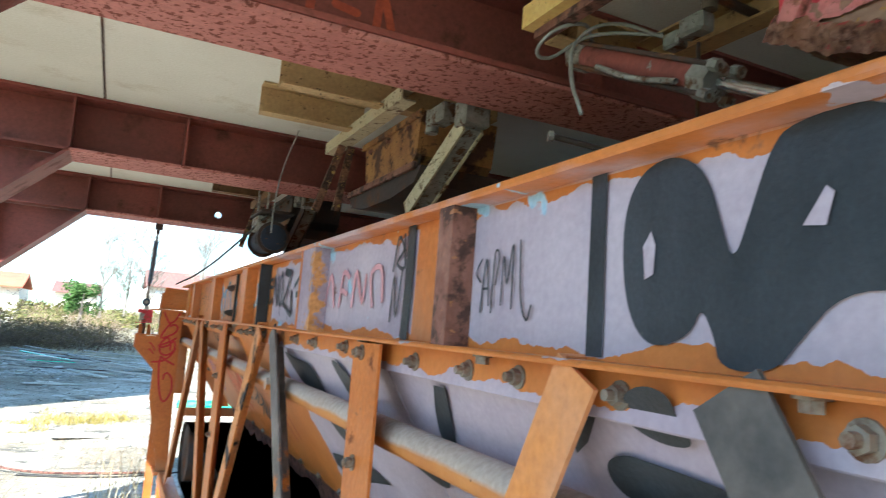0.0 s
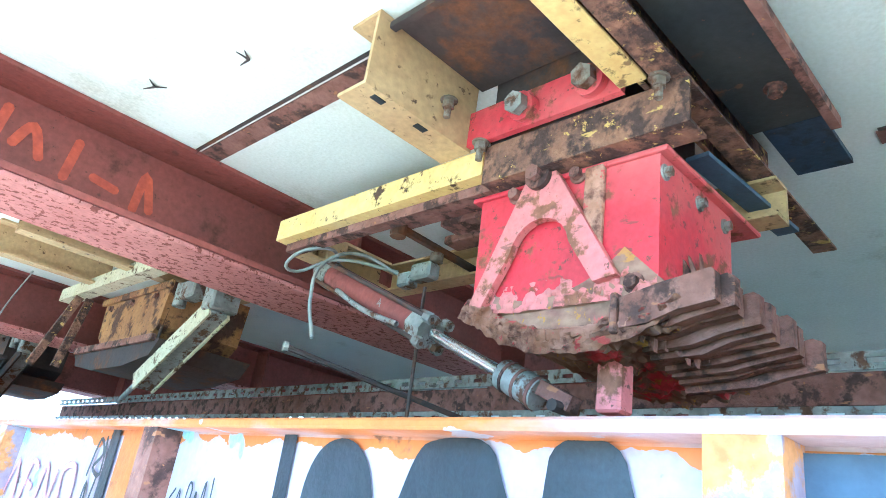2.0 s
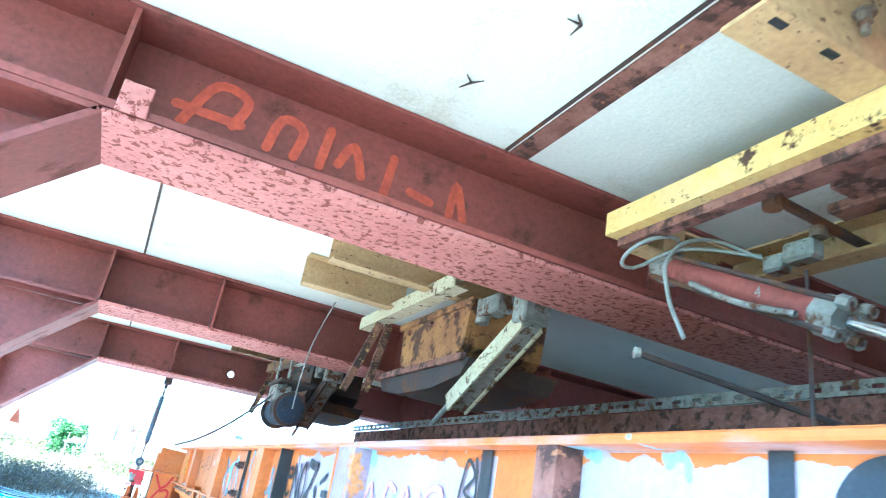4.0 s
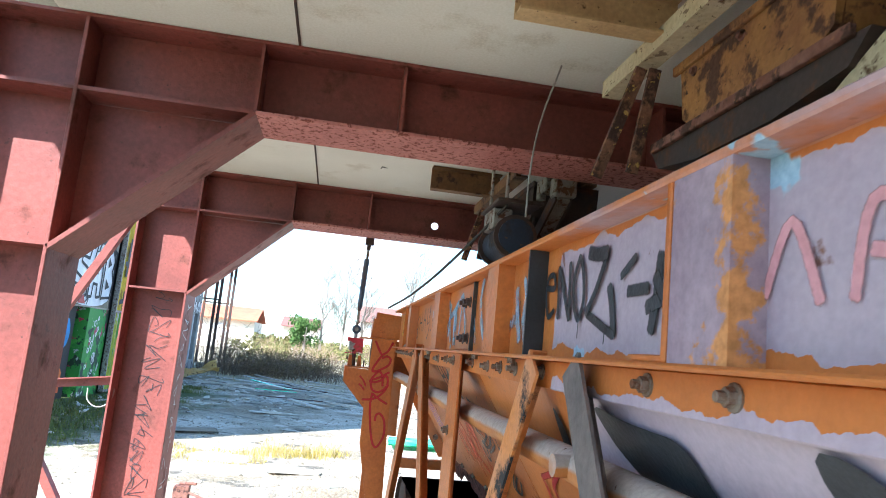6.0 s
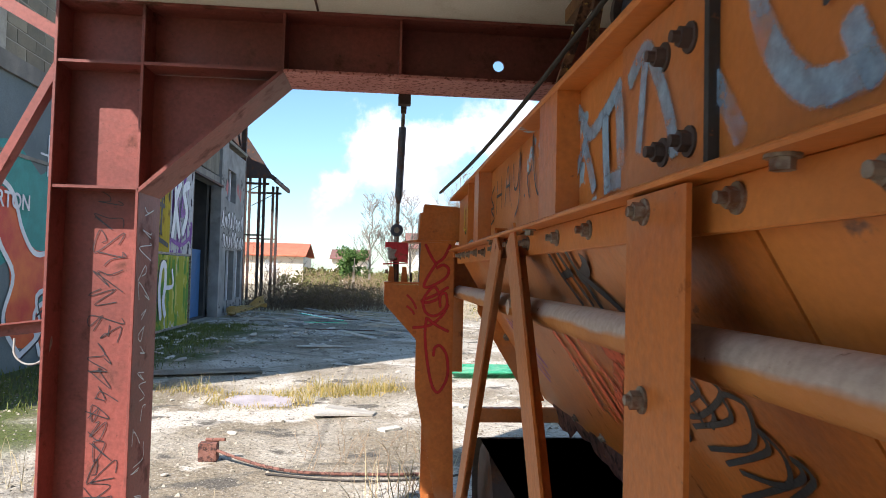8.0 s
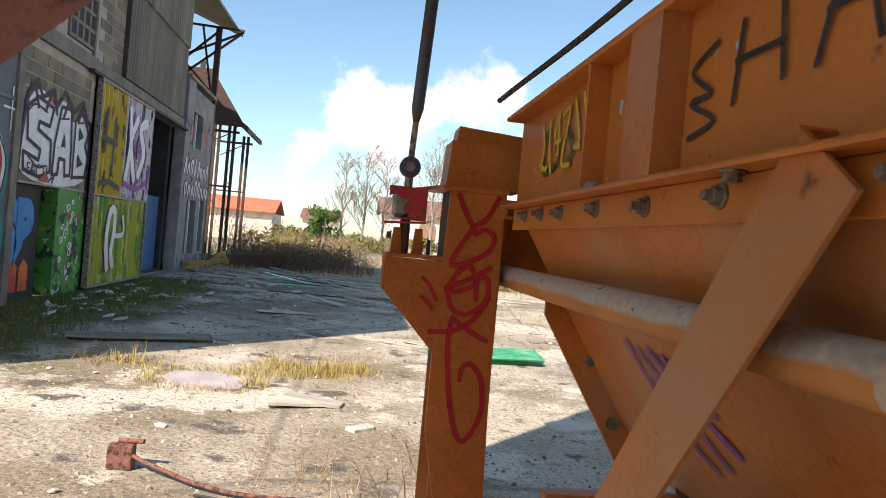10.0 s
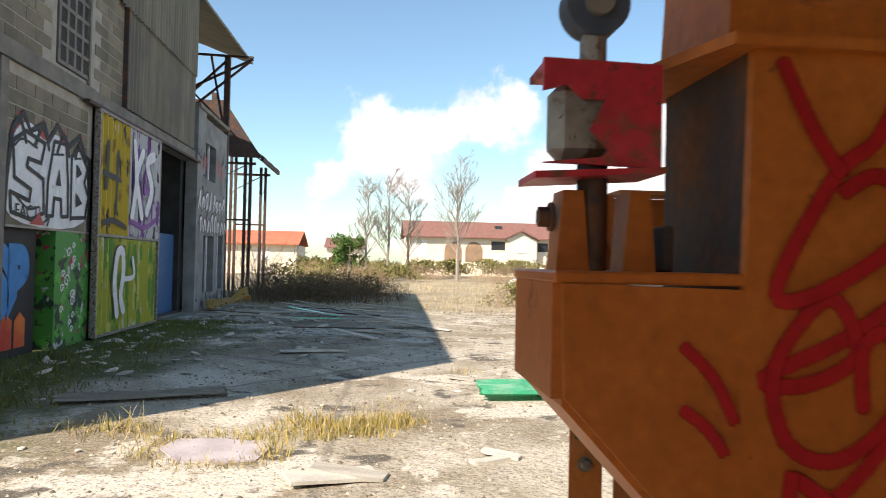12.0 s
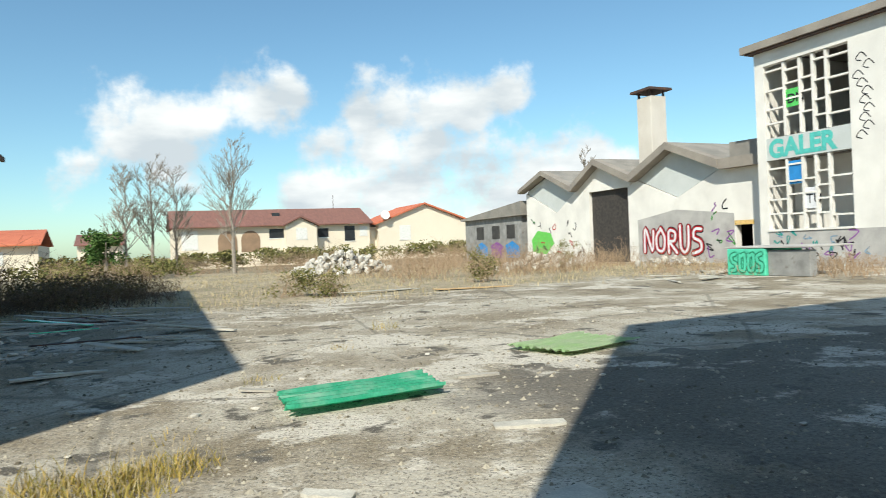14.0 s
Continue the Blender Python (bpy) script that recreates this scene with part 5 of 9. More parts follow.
for cx, cy in ((0.40, 1.25), (0.47, 0.98), (0.25, 4.6)):
    stub = thing("wire_stub", (cx, cy, SOFFIT), "dark wire stubs sticking out of concrete soffit", "wire")
    for k in range(3):
        a = rng.uniform(0, 6.28)
        part("wire_end", rod(BM(), (cx, cy, SOFFIT - 0.004), (cx + 0.03 * math.cos(a), cy + 0.03 * math.sin(a), SOFFIT - 0.006), 0.0028, 6, 0.001), dark_steel, stub)

# tie rod from the last portal to the post's bracket, with its load cell
tie = thing("tie_rod", (0.25, 5.63, 1.42), "grey turnbuckle tie rod with a red load-cell box", "tie rod")
T0, T1 = Vector((0.262, 5.52, 2.225)), Vector((0.247, 5.655, 1.665))
def tdown(f):
    return T0.lerp(T1, f)
part("top_lug", box(BM(), (0.235, 5.46, 2.195), (0.29, 5.50, 2.24), 0.003), dark_steel, tie)
part("shackle", rod(BM(), tdown(-0.02), tdown(0.09), 0.012, 10), dark_steel, tie)
part("upper_eye", rod(BM(), tdown(0.06) - X * 0.012, tdown(0.06) + X * 0.012, 0.022, 16), dark_steel, tie)
part("screw", rod(BM(), tdown(0.08), tdown(0.985), 0.0085, 10), grey_metal, tie)
part("turnbuckle", rod(BM(), tdown(0.20), tdown(0.74), 0.017, 12), blue_steel, tie, "blue-grey turnbuckle sleeve")
part("sleeve_taper", rod(BM(), tdown(0.74), tdown(0.80), 0.017, 12, 0.009), blue_steel, tie)
part("eye_ring", rod(BM(), (0.247, 5.640, 1.655), (0.247, 5.668, 1.655), 0.029, 28), blue_steel, tie)
part("eye_pin", rod(BM(), (0.247, 5.634, 1.655), (0.247, 5.640, 1.655), 0.013, 20), grey_metal, tie)
part("eye_shank", rod(BM(), (0.247, 5.655, 1.64), (0.247, 5.655, 1.60), 0.012, 10), grey_metal, tie)
cell = [(0.0, 0.0), (0.105, -0.002), (0.105, 0.088), (0.0, 0.09), (0.0, 0.062), (0.022, 0.068), (0.035, 0.056), (0.055, 0.056), (0.042, 0.03), (0.058, 0.012), (0.052, 0.006)]
part("cell_cover", prism(BM(), cell, (0.196, 5.628, 1.51), X, Z, Y * 0.006), hopper_red, tie, "broken red load-cell cover")
part("cell_side", box(BM(), (0.293, 5.634, 1.51), (0.300, 5.69, 1.598)), hopper_red, tie)
part("cell_top", box(BM(), (0.197, 5.634, 1.592), (0.293, 5.69, 1.598)), hopper_red, tie)
part("cell_core", box(BM(), (0.208, 5.64, 1.515), (0.275, 5.675, 1.585), 0.01), grey_metal, tie)
part("cell_tray", prism(BM(), [(0, 0), (0.115, 0.008), (0.115, 0.013), (0, 0.006)], (0.188, 5.62, 1.495), X, Z, Y * 0.07), hopper_red, tie)
part("lower_screw", rod(BM(), (0.248, 5.655, 1.515), (0.248, 5.655, 1.415), 0.014, 12), dark_steel, tie)
for x_ in (0.212, 0.272):
    part("clevis_cheek", prism(BM(), [(0, 0), (0.03, 0), (0.024, 0.07), (0.006, 0.07)], (x_, 5.64, 1.418), X, Z, Y * 0.035), orange_paint, tie)
part("clevis_bolt", hexbolt(BM(), (0.212, 5.655, 1.465), -X, 0.009, 0.01), dark_steel, tie)
tie2 = thing("spare_clevis", (0.31, 5.66, 1.418), "small black clevis bolted to the bracket", "clevis")
part("cheek", box(BM(), (0.295, 5.65, 1.418), (0.303, 5.68, 1.455), 0.002), dark_steel, tie2)
part("cheek", box(BM(), (0.315, 5.65, 1.418), (0.323, 5.68, 1.46), 0.002), dark_steel, tie2)

# side bracing of the last portal
brace = thing("side_bracing", (-1.3, 5.3, 0), "red steel wind bracing beside the portal leg", "bracing")
part("gusset", box(BM(), (-2.1, 5.255, 0.95), (-1.50, 5.27, 1.365), 0.003), rust_plate, brace, "dark red-brown plate")
part("upper_brace", bar(BM(), (-1.10, 5.30, 2.25), (-1.545, 5.30, 1.34), 0.06, 0.055, X, 0.006), red_steel, brace)
part("lower_brace", bar(BM(), (-1.55, 5.30, 0.97), (-1.02, 5.30, 0.10), 0.065, 0.055, X, 0.006), red_steel, brace)
part("strut", bar(BM(), (-1.50, 5.30, 1.17), (-1.085, 5.30, 1.225), 0.05, 0.05, Z, 0.006), red_steel, brace)
part("top_brace", bar(BM(), (-1.09, 5.30, 2.36), (-1.6, 5.30, 2.64), 0.05, 0.05, X, 0.006), red_steel, brace)
tube("wire_loop", [(-1.10, 5.28, 1.22), (-1.075, 5.26, 1.15), (-1.12, 5.25, 1.08), (-1.20, 5.26, 1.10), (-1.22, 5.28, 1.17)], 0.004, white_hose, None, "pale wire looped round the brace", "wire")


# ---- derelict workshop on the other side of the yard
WX = -4.75
block_mat = surface("grey_concrete_block", (0.25, 0.215, 0.155), (0.17, 0.15, 0.115), 2.2, 0.95, rust=(0.085, 0.08, 0.07), rust_at=(0.6, 0.75), rust_scale=1.2, fine=60, bump=0.5, piece=0.22)
mortar_mat = surface("pale_mortar", (0.42, 0.39, 0.33), (0.33, 0.30, 0.25), 5, 0.95)
render_grey = surface("blue_grey_wall_paint", (0.135, 0.17, 0.18), (0.10, 0.13, 0.14), 1.5, 0.75, rust=(0.22, 0.23, 0.22), rust_at=(0.66, 0.74), rust_scale=3)
lintel_mat = surface("stained_concrete_lintel", (0.24, 0.22, 0.19), (0.15, 0.14, 0.125), 3, 0.9)
sheet_grey = surface("weathered_fibre_sheet", (0.27, 0.245, 0.195), (0.18, 0.165, 0.13), 1.2, 0.85, dust=(0.17, 0.16, 0.14), stretch=(1, 3, 0.4))
white_wall = surface("peeling_white_render", (0.30, 0.30, 0.29), (0.19, 0.19, 0.185), 2.0, 0.9, rust=(0.14, 0.13, 0.12), rust_at=(0.58, 0.66), rust_scale=2.5)
# near-black rooms: the shade inside is put into this colour
interior_dark = surface("shade_dark_interior", (0.06, 0.058, 0.055), (0.035, 0.035, 0.035), 2, 0.95)
silver = surface("silver_white_spray", (0.74, 0.75, 0.77), (0.60, 0.61, 0.64), 5, 0.5, rust=(0.36, 0.37, 0.39), rust_at=(0.62, 0.70), rust_scale=6)
teal = plain("teal_spray", (0.02, 0.26, 0.24))
mural_orange = surface("orange_red_mural", (0.72, 0.17, 0.03), (0.50, 0.03, 0.02), 1.6, 0.55)
bubble_blue = plain("bright_blue_spray", (0.03, 0.24, 0.58))
def sprayed_sheet(name, base, layers):
    """Sheet steel with ragged fields of paint over one another, drawn out downwards where they ran."""
    m, nt, bsdf, pos = shader(name, 0, 0.6)
    grain = noise_fac(nt, pos, 60, 0.3, 0.7, 4)
    c = mixed(nt, grain, tuple(v * 0.75 for v in base), base)
    for k, (tone, scale, lo, stretch) in enumerate(layers):
        f = noise_fac(nt, pos, scale, lo, lo + 0.025, 7, seed=7.0 + 4.3 * k, stretch=stretch, rough=0.6)
        c = mixed(nt, f, c, mixed(nt, grain, tuple(v * 0.8 for v in tone), tone))
    nt.links.new(c, bsdf.inputs["Base Color"])
    relief(nt, bsdf, pos, 30, 0.3)
    return m


RUN = (1, 2.4, 0.45)
door_yellow = sprayed_sheet("yellow_door_sheet", (0.58, 0.42, 0.03), [((0.30, 0.19, 0.03), 2.4, 0.56, RUN), ((0.07, 0.055, 0.04), 3.2, 0.60, RUN), ((0.62, 0.58, 0.48), 4.0, 0.66, RUN)])
door_white = sprayed_sheet("white_purple_door_sheet", (0.62, 0.62, 0.62), [((0.24, 0.09, 0.34), 2.0, 0.52, RUN), ((0.60, 0.60, 0.62), 2.6, 0.58, RUN), ((0.05, 0.04, 0.06), 3.5, 0.62, RUN)])
door_lime = sprayed_sheet("lime_door_sheet", (0.42, 0.44, 0.05), [((0.13, 0.30, 0.05), 2.4, 0.52, RUN), ((0.60, 0.58, 0.16), 3.0, 0.56, RUN), ((0.60, 0.60, 0.55), 2.8, 0.62, RUN), ((0.45, 0.10, 0.06), 4.5, 0.68, (1, 1, 1))])
green_mural = sprayed_sheet("green_mural", (0.06, 0.30, 0.05), [((0.02, 0.05, 0.03), 3.0, 0.52, (1, 1, 1)), ((0.55, 0.58, 0.58), 4.5, 0.60, (1, 1, 1)), ((0.45, 0.03, 0.10), 4.0, 0.62, (1, 1, 1)), ((0.10, 0.42, 0.06), 2.2, 0.60, (1, 1, 1))])
blue_panel = plain("deep_blue_panel", (0.03, 0.12, 0.28))
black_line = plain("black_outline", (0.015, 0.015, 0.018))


def corrugated(bm, x, y0, y1, z0, z1, pitch=0.15, amp=0.025, t=0.008):
    n = max(2, int((y1 - y0) / pitch * 6))
    f, b = [], []
    for k in range(n + 1):
        y = y0 + (y1 - y0) * k / n
        dx = amp * math.sin(2 * math.pi * (y - y0) / pitch)
        f.append([bm.verts.new((x + dx, y, z)) for z in (z0, z1)])
        b.append([bm.verts.new((x + dx - t, y, z)) for z in (z0, z1)])
    for k in range(n):
        bm.faces.new((f[k][0], f[k + 1][0], f[k + 1][1], f[k][1]))
        bm.faces.new((b[k][1], b[k + 1][1], b[k + 1][0], b[k][0]))
        bm.faces.new((f[k][1], f[k + 1][1], b[k + 1][1], b[k][1]))
        bm.faces.new((f[k][0], b[k][0], b[k + 1][0], f[k + 1][0]))
    for k in (0, n):
        bm.faces.new((f[k][0], f[k][1], b[k][1], b[k][0]))
    return bm


shop = thing("workshop", (WX - 4, 17, 0), "derelict concrete-block workshop covered in graffiti", "building")
EAVE = 8.1
def wall_box(name, y0, y1, z0, z1, mat, dx=0.0, label="", thick=0.28):
    return part(name, box(BM(), (WX - thick, y0, z0), (WX + dx, y1, z1)), mat, shop, label)
wall_box("painted_wall", 8.4, 14.18, 0, 3.95, render_grey, 0.0, "blue-grey painted wall with a mural")
wall_box("wall_core", 8.4, 18.3, 4.2, EAVE - 0.4, mortar_mat, -0.012)
wall_box("wall_core", 14.22, 16.95, 1.78, 3.95, mortar_mat, -0.012)
wall_box("pier", 15.75, 16.95, 0, 1.776, green_mural, 0.0, "pier painted with green and white swirls")
wall_box("pilaster", 14.08, 14.26, 0, 3.94, lintel_mat, 0.035)
wall_box("lintel", 8.4, 16.9, 3.952, 4.198, lintel_mat, 0.05, "stained concrete lintel band")
wall_box("ledge", 8.4, 14.06, 2.90, 2.95, lintel_mat, 0.025)
wall_box("door_rail", 16.9, 23.2, 3.93, 4.19, lintel_mat, 0.03)
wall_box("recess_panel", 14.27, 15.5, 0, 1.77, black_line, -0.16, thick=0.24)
part("rail_track", box(BM(), (WX + 0.03, 16.5, 3.90), (WX + 0.13, 23.4, 3.96), 0.004), dark_steel, shop)
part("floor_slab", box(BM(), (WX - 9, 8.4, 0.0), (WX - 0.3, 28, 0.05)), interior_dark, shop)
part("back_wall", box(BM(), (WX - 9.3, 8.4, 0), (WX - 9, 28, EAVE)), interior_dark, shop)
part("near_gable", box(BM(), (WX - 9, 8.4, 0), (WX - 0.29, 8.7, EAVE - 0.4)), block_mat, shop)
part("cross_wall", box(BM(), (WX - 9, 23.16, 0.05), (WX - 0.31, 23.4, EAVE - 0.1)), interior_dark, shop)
part("blue_screen", box(BM(), (WX - 0.5, 20.15, 0.05), (WX - 0.42, 23.1, 2.0)), blue_panel, shop, "dark blue sprayed panel inside the doorway")
part("inner_wall", box(BM(), (WX - 0.9, 20.0, 0.05), (WX - 0.8, 23.1, 4.1)), surface("faded_teal_wall", (0.035, 0.075, 0.08), (0.025, 0.05, 0.055), 2, 0.8), shop, "dark teal inner wall")
roof = BM()
ra = [roof.verts.new((WX + a, 8.4, EAVE + b)) for a, b in ((0.02, -0.35), (-4.6, 1.6), (-9.8, 0), (-9.8, 0.08), (-4.6, 1.7), (0.02, -0.27))]
rb_ = [roof.verts.new((WX + a, 29.2, EAVE + b)) for a, b in ((0.32, 0.1), (-4.6, 1.9), (-9.8, 0), (-9.8, 0.08), (-4.6, 2.0), (0.32, 0.18))]
roof.faces.new(ra)
roof.faces.new(list(reversed(rb_)))
for k in range(6):
    roof.faces.new((ra[k], rb_[k], rb_[(k + 1) % 6], ra[(k + 1) % 6]))
part("roof", roof, sheet_grey, shop)
part("upper_sheeting", corrugated(BM(), WX + 0.03, 18.32, 23.0, 4.22, 6.15, 0.19, 0.04), sheet_grey, shop, "weathered corrugated sheeting")
part("upper_sheeting", corrugated(BM(), WX + 0.08, 17.9, 23.0, 6.05, EAVE, 0.19, 0.04), sheet_grey, shop)
part("sheet_post", box(BM(), (WX - 0.02, 18.22, 4.2), (WX + 0.08, 18.30, 6.1)), dark_steel, shop)
# sliding doors, two tiers of corrugated sheet each
for nm, y0, y1, z0, z1, mt, lb in (("door_sheet", 17.0, 18.35, 1.80, 3.88, door_yellow, "yellow sprayed corrugated door sheet"), ("door_sheet", 18.36, 20.1, 1.80, 3.88, door_white, "white and purple sprayed door sheet"),
                                   ("door_sheet", 16.95, 20.12, 0.05, 1.74, door_lime, "yellow-green sprayed corrugated door sheet")):
    part(nm, corrugated(BM(), WX + 0.09, y0, y1, z0, z1, 0.21, 0.045), mt, shop, lb)
for z_ in (0.03, 1.75, 3.86):
    part("door_frame_bar", box(BM(), (WX + 0.055, 16.93, z_), (WX + 0.135, 20.13, z_ + 0.05), 0.003), grey_metal, shop)
for y_ in (16.92, 20.10):
    part("door_frame_bar", box(BM(), (WX + 0.04, y_, 0.05), (WX + 0.14, y_ + 0.05, 3.9), 0.003), grey_metal, shop)
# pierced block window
# a dark slab stands for the shade behind the pierced blocks
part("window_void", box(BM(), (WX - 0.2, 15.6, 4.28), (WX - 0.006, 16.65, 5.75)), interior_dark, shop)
for i in range(4):
    for j in range(5):
        cy, cz = 15.62 + 0.262 * i, 4.30 + 0.29 * j
        g = BM()
        box(g, (WX - 0.05, cy, cz), (WX + 0.012, cy + 0.262, cz + 0.06))
        box(g, (WX - 0.05, cy, cz + 0.06), (WX + 0.012, cy + 0.07, cz + 0.29))
        part("pierced_block", g, lintel_mat, shop)
part("window_frame", box(BM(), (WX - 0.02, 16.67, 4.22), (WX + 0.03, 16.73, 5.8)), lintel_mat, shop)
# lower white annexe
for y0, y1, z0, z1 in ((23.4, 24.2, 0, 5.4), (24.2, 25.4, 0, 0.45), (24.2, 25.4, 2.05, 3.6), (24.2, 26.8, 4.6, 5.25), (25.4, 25.7, 0, 4.6), (25.7, 26.5, 0, 0.5), (25.7, 26.5, 2.1, 4.6), (26.5, 26.8, 0, 4.6)):
    part("annexe_wall", box(BM(), (WX - 0.25, y0, z0), (WX + 0.05, y1, z1)), white_wall, shop, "peeling white rendered wall with tags")
part("annexe_inside", box(BM(), (WX - 1.2, 23.5, 0), (WX - 1.1, 26.5, 5.2)), interior_dark, shop)
part("annexe_roof", box(BM(), (WX - 3, 23.4, 5.4), (WX + 0.1, 26.85, 5.5)), sheet_grey, shop)
part("annexe_end", box(BM(), (WX - 3, 26.55, 0), (WX - 0.26, 26.8, 5.3)), white_wall, shop)
for y0, y1, z0, z1 in ((24.2, 25.4, 0.45, 2.05), (25.7, 26.5, 0.5, 2.1), (24.2, 25.4, 3.6, 4.6)):
    part("window_bar", box(BM(), (WX - 0.05, (y0 + y1) / 2 - 0.03, z0), (WX, (y0 + y1) / 2 + 0.03, z1)), silver, shop)

# canopy frame at the far end
canopy = thing("steel_canopy", (-5.1, 34, 0), "rusty lattice canopy with a torn sheet roof", "canopy")
canopy.scale = (1.0, 1.0, 1.08)
for cx, cy, h in ((-5.9, 32.4, 6.2), (-4.6, 32.4, 5.1), (-5.9, 36.0, 6.2), (-4.6, 36.0, 5.1)):
    for dx in (-0.1, 0.1):
        part("column_bar", box(BM(), (cx + dx - 0.055, cy - 0.06, 0), (cx + dx + 0.055, cy + 0.06, h)), dark_steel, canopy)
    for k in range(int(h / 0.6)):
        part("lacing", bar(BM(), (cx - 0.1, cy, 0.3 + 0.6 * k), (cx + 0.1, cy, 0.6 + 0.6 * k), 0.03, 0.01, Y), dark_steel, canopy)
for cy in (32.4, 36.0):
    part("rafter", bar(BM(), (-7.25, cy, 7.0), (-4.05, cy, 4.95), 0.12, 0.06, Y), dark_steel, canopy)
    part("tie_beam", box(BM(), (-5.9, cy - 0.03, 4.75), (-4.3, cy + 0.03, 4.84)), dark_steel, canopy)
    part("brace", bar(BM(), (-5.7, cy, 4.2), (-4.6, cy, 4.76), 0.05, 0.03, Y), dark_steel, canopy)
    part("mid_beam", box(BM(), (-5.75, cy - 0.02, 2.7), (-4.5, cy + 0.02, 2.76)), dark_steel, canopy)
for k in range(8):
    y0 = 32.1 + 0.55 * k
    # black sheets: the shade under the roof is put into their colour
    part("roof_sheet", bar(BM(), (-7.3, y0 + 0.26, 7.14), (-3.95 - 0.12 * (k % 3), y0 + 0.26, 5.0 + 0.07 * (k % 3)), 0.545, 0.025, Y), black_steel, canopy)
part("eave_board", box(BM(), (-4.05, 32.05, 4.86), (-3.95, 36.4, 5.02)), dark_steel, canopy)
part("tall_post", box(BM(), (-6.02, 32.2, 0), (-5.84, 32.34, 7.3)), dark_steel, canopy)
# dark upright panel stands for the shaded underside of the sloping roof
part("roof_underside_panel", prism(BM(), [(-7.2, 7.0), (-5.5, 7.0), (-4.02, 4.97), (-5.25, 4.97), (-5.9, 6.1), (-7.2, 6.3)], (0, 32.04, 0), X, Z, Y * 0.03), dark_steel, canopy)
canopy.location.x -= 0.5
truss = thing("gable_truss", (WX, 28, 6), "dark lattice roof truss jutting past the wall", "truss")
for p, q in (((-6.2, 28.1, 6.3), (-4.2, 28.1, 8.05)), ((-6.4, 28.1, 6.9), (-4.2, 28.1, 8.05)), ((-4.4, 28.1, 5.2), (-6.6, 28.1, 7.4)), ((-5.0, 28.1, 8.1), (-6.3, 28.1, 6.8)), ((-6.6, 28.1, 8.15), (-4.2, 28.1, 8.1)), ((-5.6, 28.1, 8.1), (-5.2, 28.1, 6.0))):
    part("truss_bar", bar(BM(), p, q, 0.09, 0.06, Y), dark_steel, truss)
part("truss_post", box(BM(), (-5.12, 28.0, 0), (-4.94, 28.16, 8.15)), dark_steel, truss)

# graffiti on the workshop
mural = thing("wall_mural", (WX, 12, 1.5), "orange and teal graffiti mural with white outlines", "mural")
def wall_stroke(name, pts, w, mat, lift=0.006, lab=""):
    return part(name, stroke(BM(), pts, w, (WX, 0, 0), Y, Z, lift), mat, mural, lab, smooth=False)
for cy, cz, ry, rz, seed in ((11.6, 2.2, 1.9, 0.75, 1), (13.0, 2.0, 0.9, 1.0, 2), (13.4, 1.2, 0.6, 0.8, 3), (10.2, 1.8, 1.3, 0.9, 4)):
    pts = [(cy + ry * math.cos(a) * (1 + 0.2 * math.sin(3 * a + seed)), cz + rz * math.sin(a) * (1 + 0.25 * math.cos(4 * a + seed))) for a in [k * 0.2094 for k in range(30)]]
    part("teal_cloud", patch(BM(), pts, (WX, 0, 0), Y, Z, 0.004 + 0.0012 * seed), teal, mural, "teal cloud", smooth=False)
mural_shapes = [[(12.35, 0.2), (12.9, 0.5), (12.75, 1.0), (13.35, 1.15), (13.75, 1.5), (13.9, 2.05), (13.62, 2.45), (13.3, 2.5), (13.5, 2.1), (13.3, 1.75), (12.7, 1.6), (12.3, 1.9), (12.0, 2.4), (11.6, 2.5), (11.7, 1.8), (12.1, 1.3), (11.9, 0.7)],
                [(10.9, 0.4), (11.5, 0.7), (11.2, 1.4), (11.6, 2.2), (11.1, 2.45), (10.7, 1.8), (10.4, 1.1)],
                [(9.4, 0.6), (10.1, 0.5), (10.3, 1.5), (10.1, 2.4), (9.5, 2.2), (9.7, 1.5)],
                [(12.9, 0.15), (13.5, 0.35), (13.85, 0.75), (13.6, 0.8), (13.75, 1.1), (13.2, 0.95), (12.7, 0.75)]]
for sh in mural_shapes:
    part("mural_letter", patch(BM(), sh, (WX, 0, 0), Y, Z, 0.011 + 0.0015 * mural_shapes.index(sh)), mural_orange, mural, "orange-red letter", smooth=False)
    wall_stroke("white_outline", sh + [sh[0]], 0.075, silver, 0.019, "white outline")
    wall_stroke("dark_outline", [(a + 0.05, b - 0.04) for a, b in sh[:9]], 0.03, black_line, 0.023)
for cy, cz in ((13.75, 0.42), (14.0, 2.78), (12.9, 3.05)):
    for dy_, dz_ in ((0.22, 0), (0, 0.3)):
        wall_stroke("sparkle", [(cy - dy_, cz - dz_), (cy + dy_, cz + dz_)], 0.03, silver, 0.026, "white sparkle")
lettering("mural_word", "RIP", 0.42, (WX, 11.3, 2.55), Y, Z, 0.028, silver, mural, bold=0.03)
lettering("mural_word", "L'MERTON", 0.30, (WX, 11.0, 2.20), Y, Z, 0.028, silver, mural, bold=0.02)
piece = thing("silver_graffiti", (WX, 15.4, 2.4), "silver letters outlined in black with red tips", "graffiti")
part("backing", patch(BM(), [(14.30, 1.80), (16.85, 1.82), (16.8, 2.6), (16.6, 3.15), (16.1, 2.95), (15.7, 3.28), (15.3, 3.0), (14.9, 3.3), (14.45, 3.05), (14.34, 2.4)], (WX, 0, 0), Y, Z, 0.006), silver, piece, smooth=False)
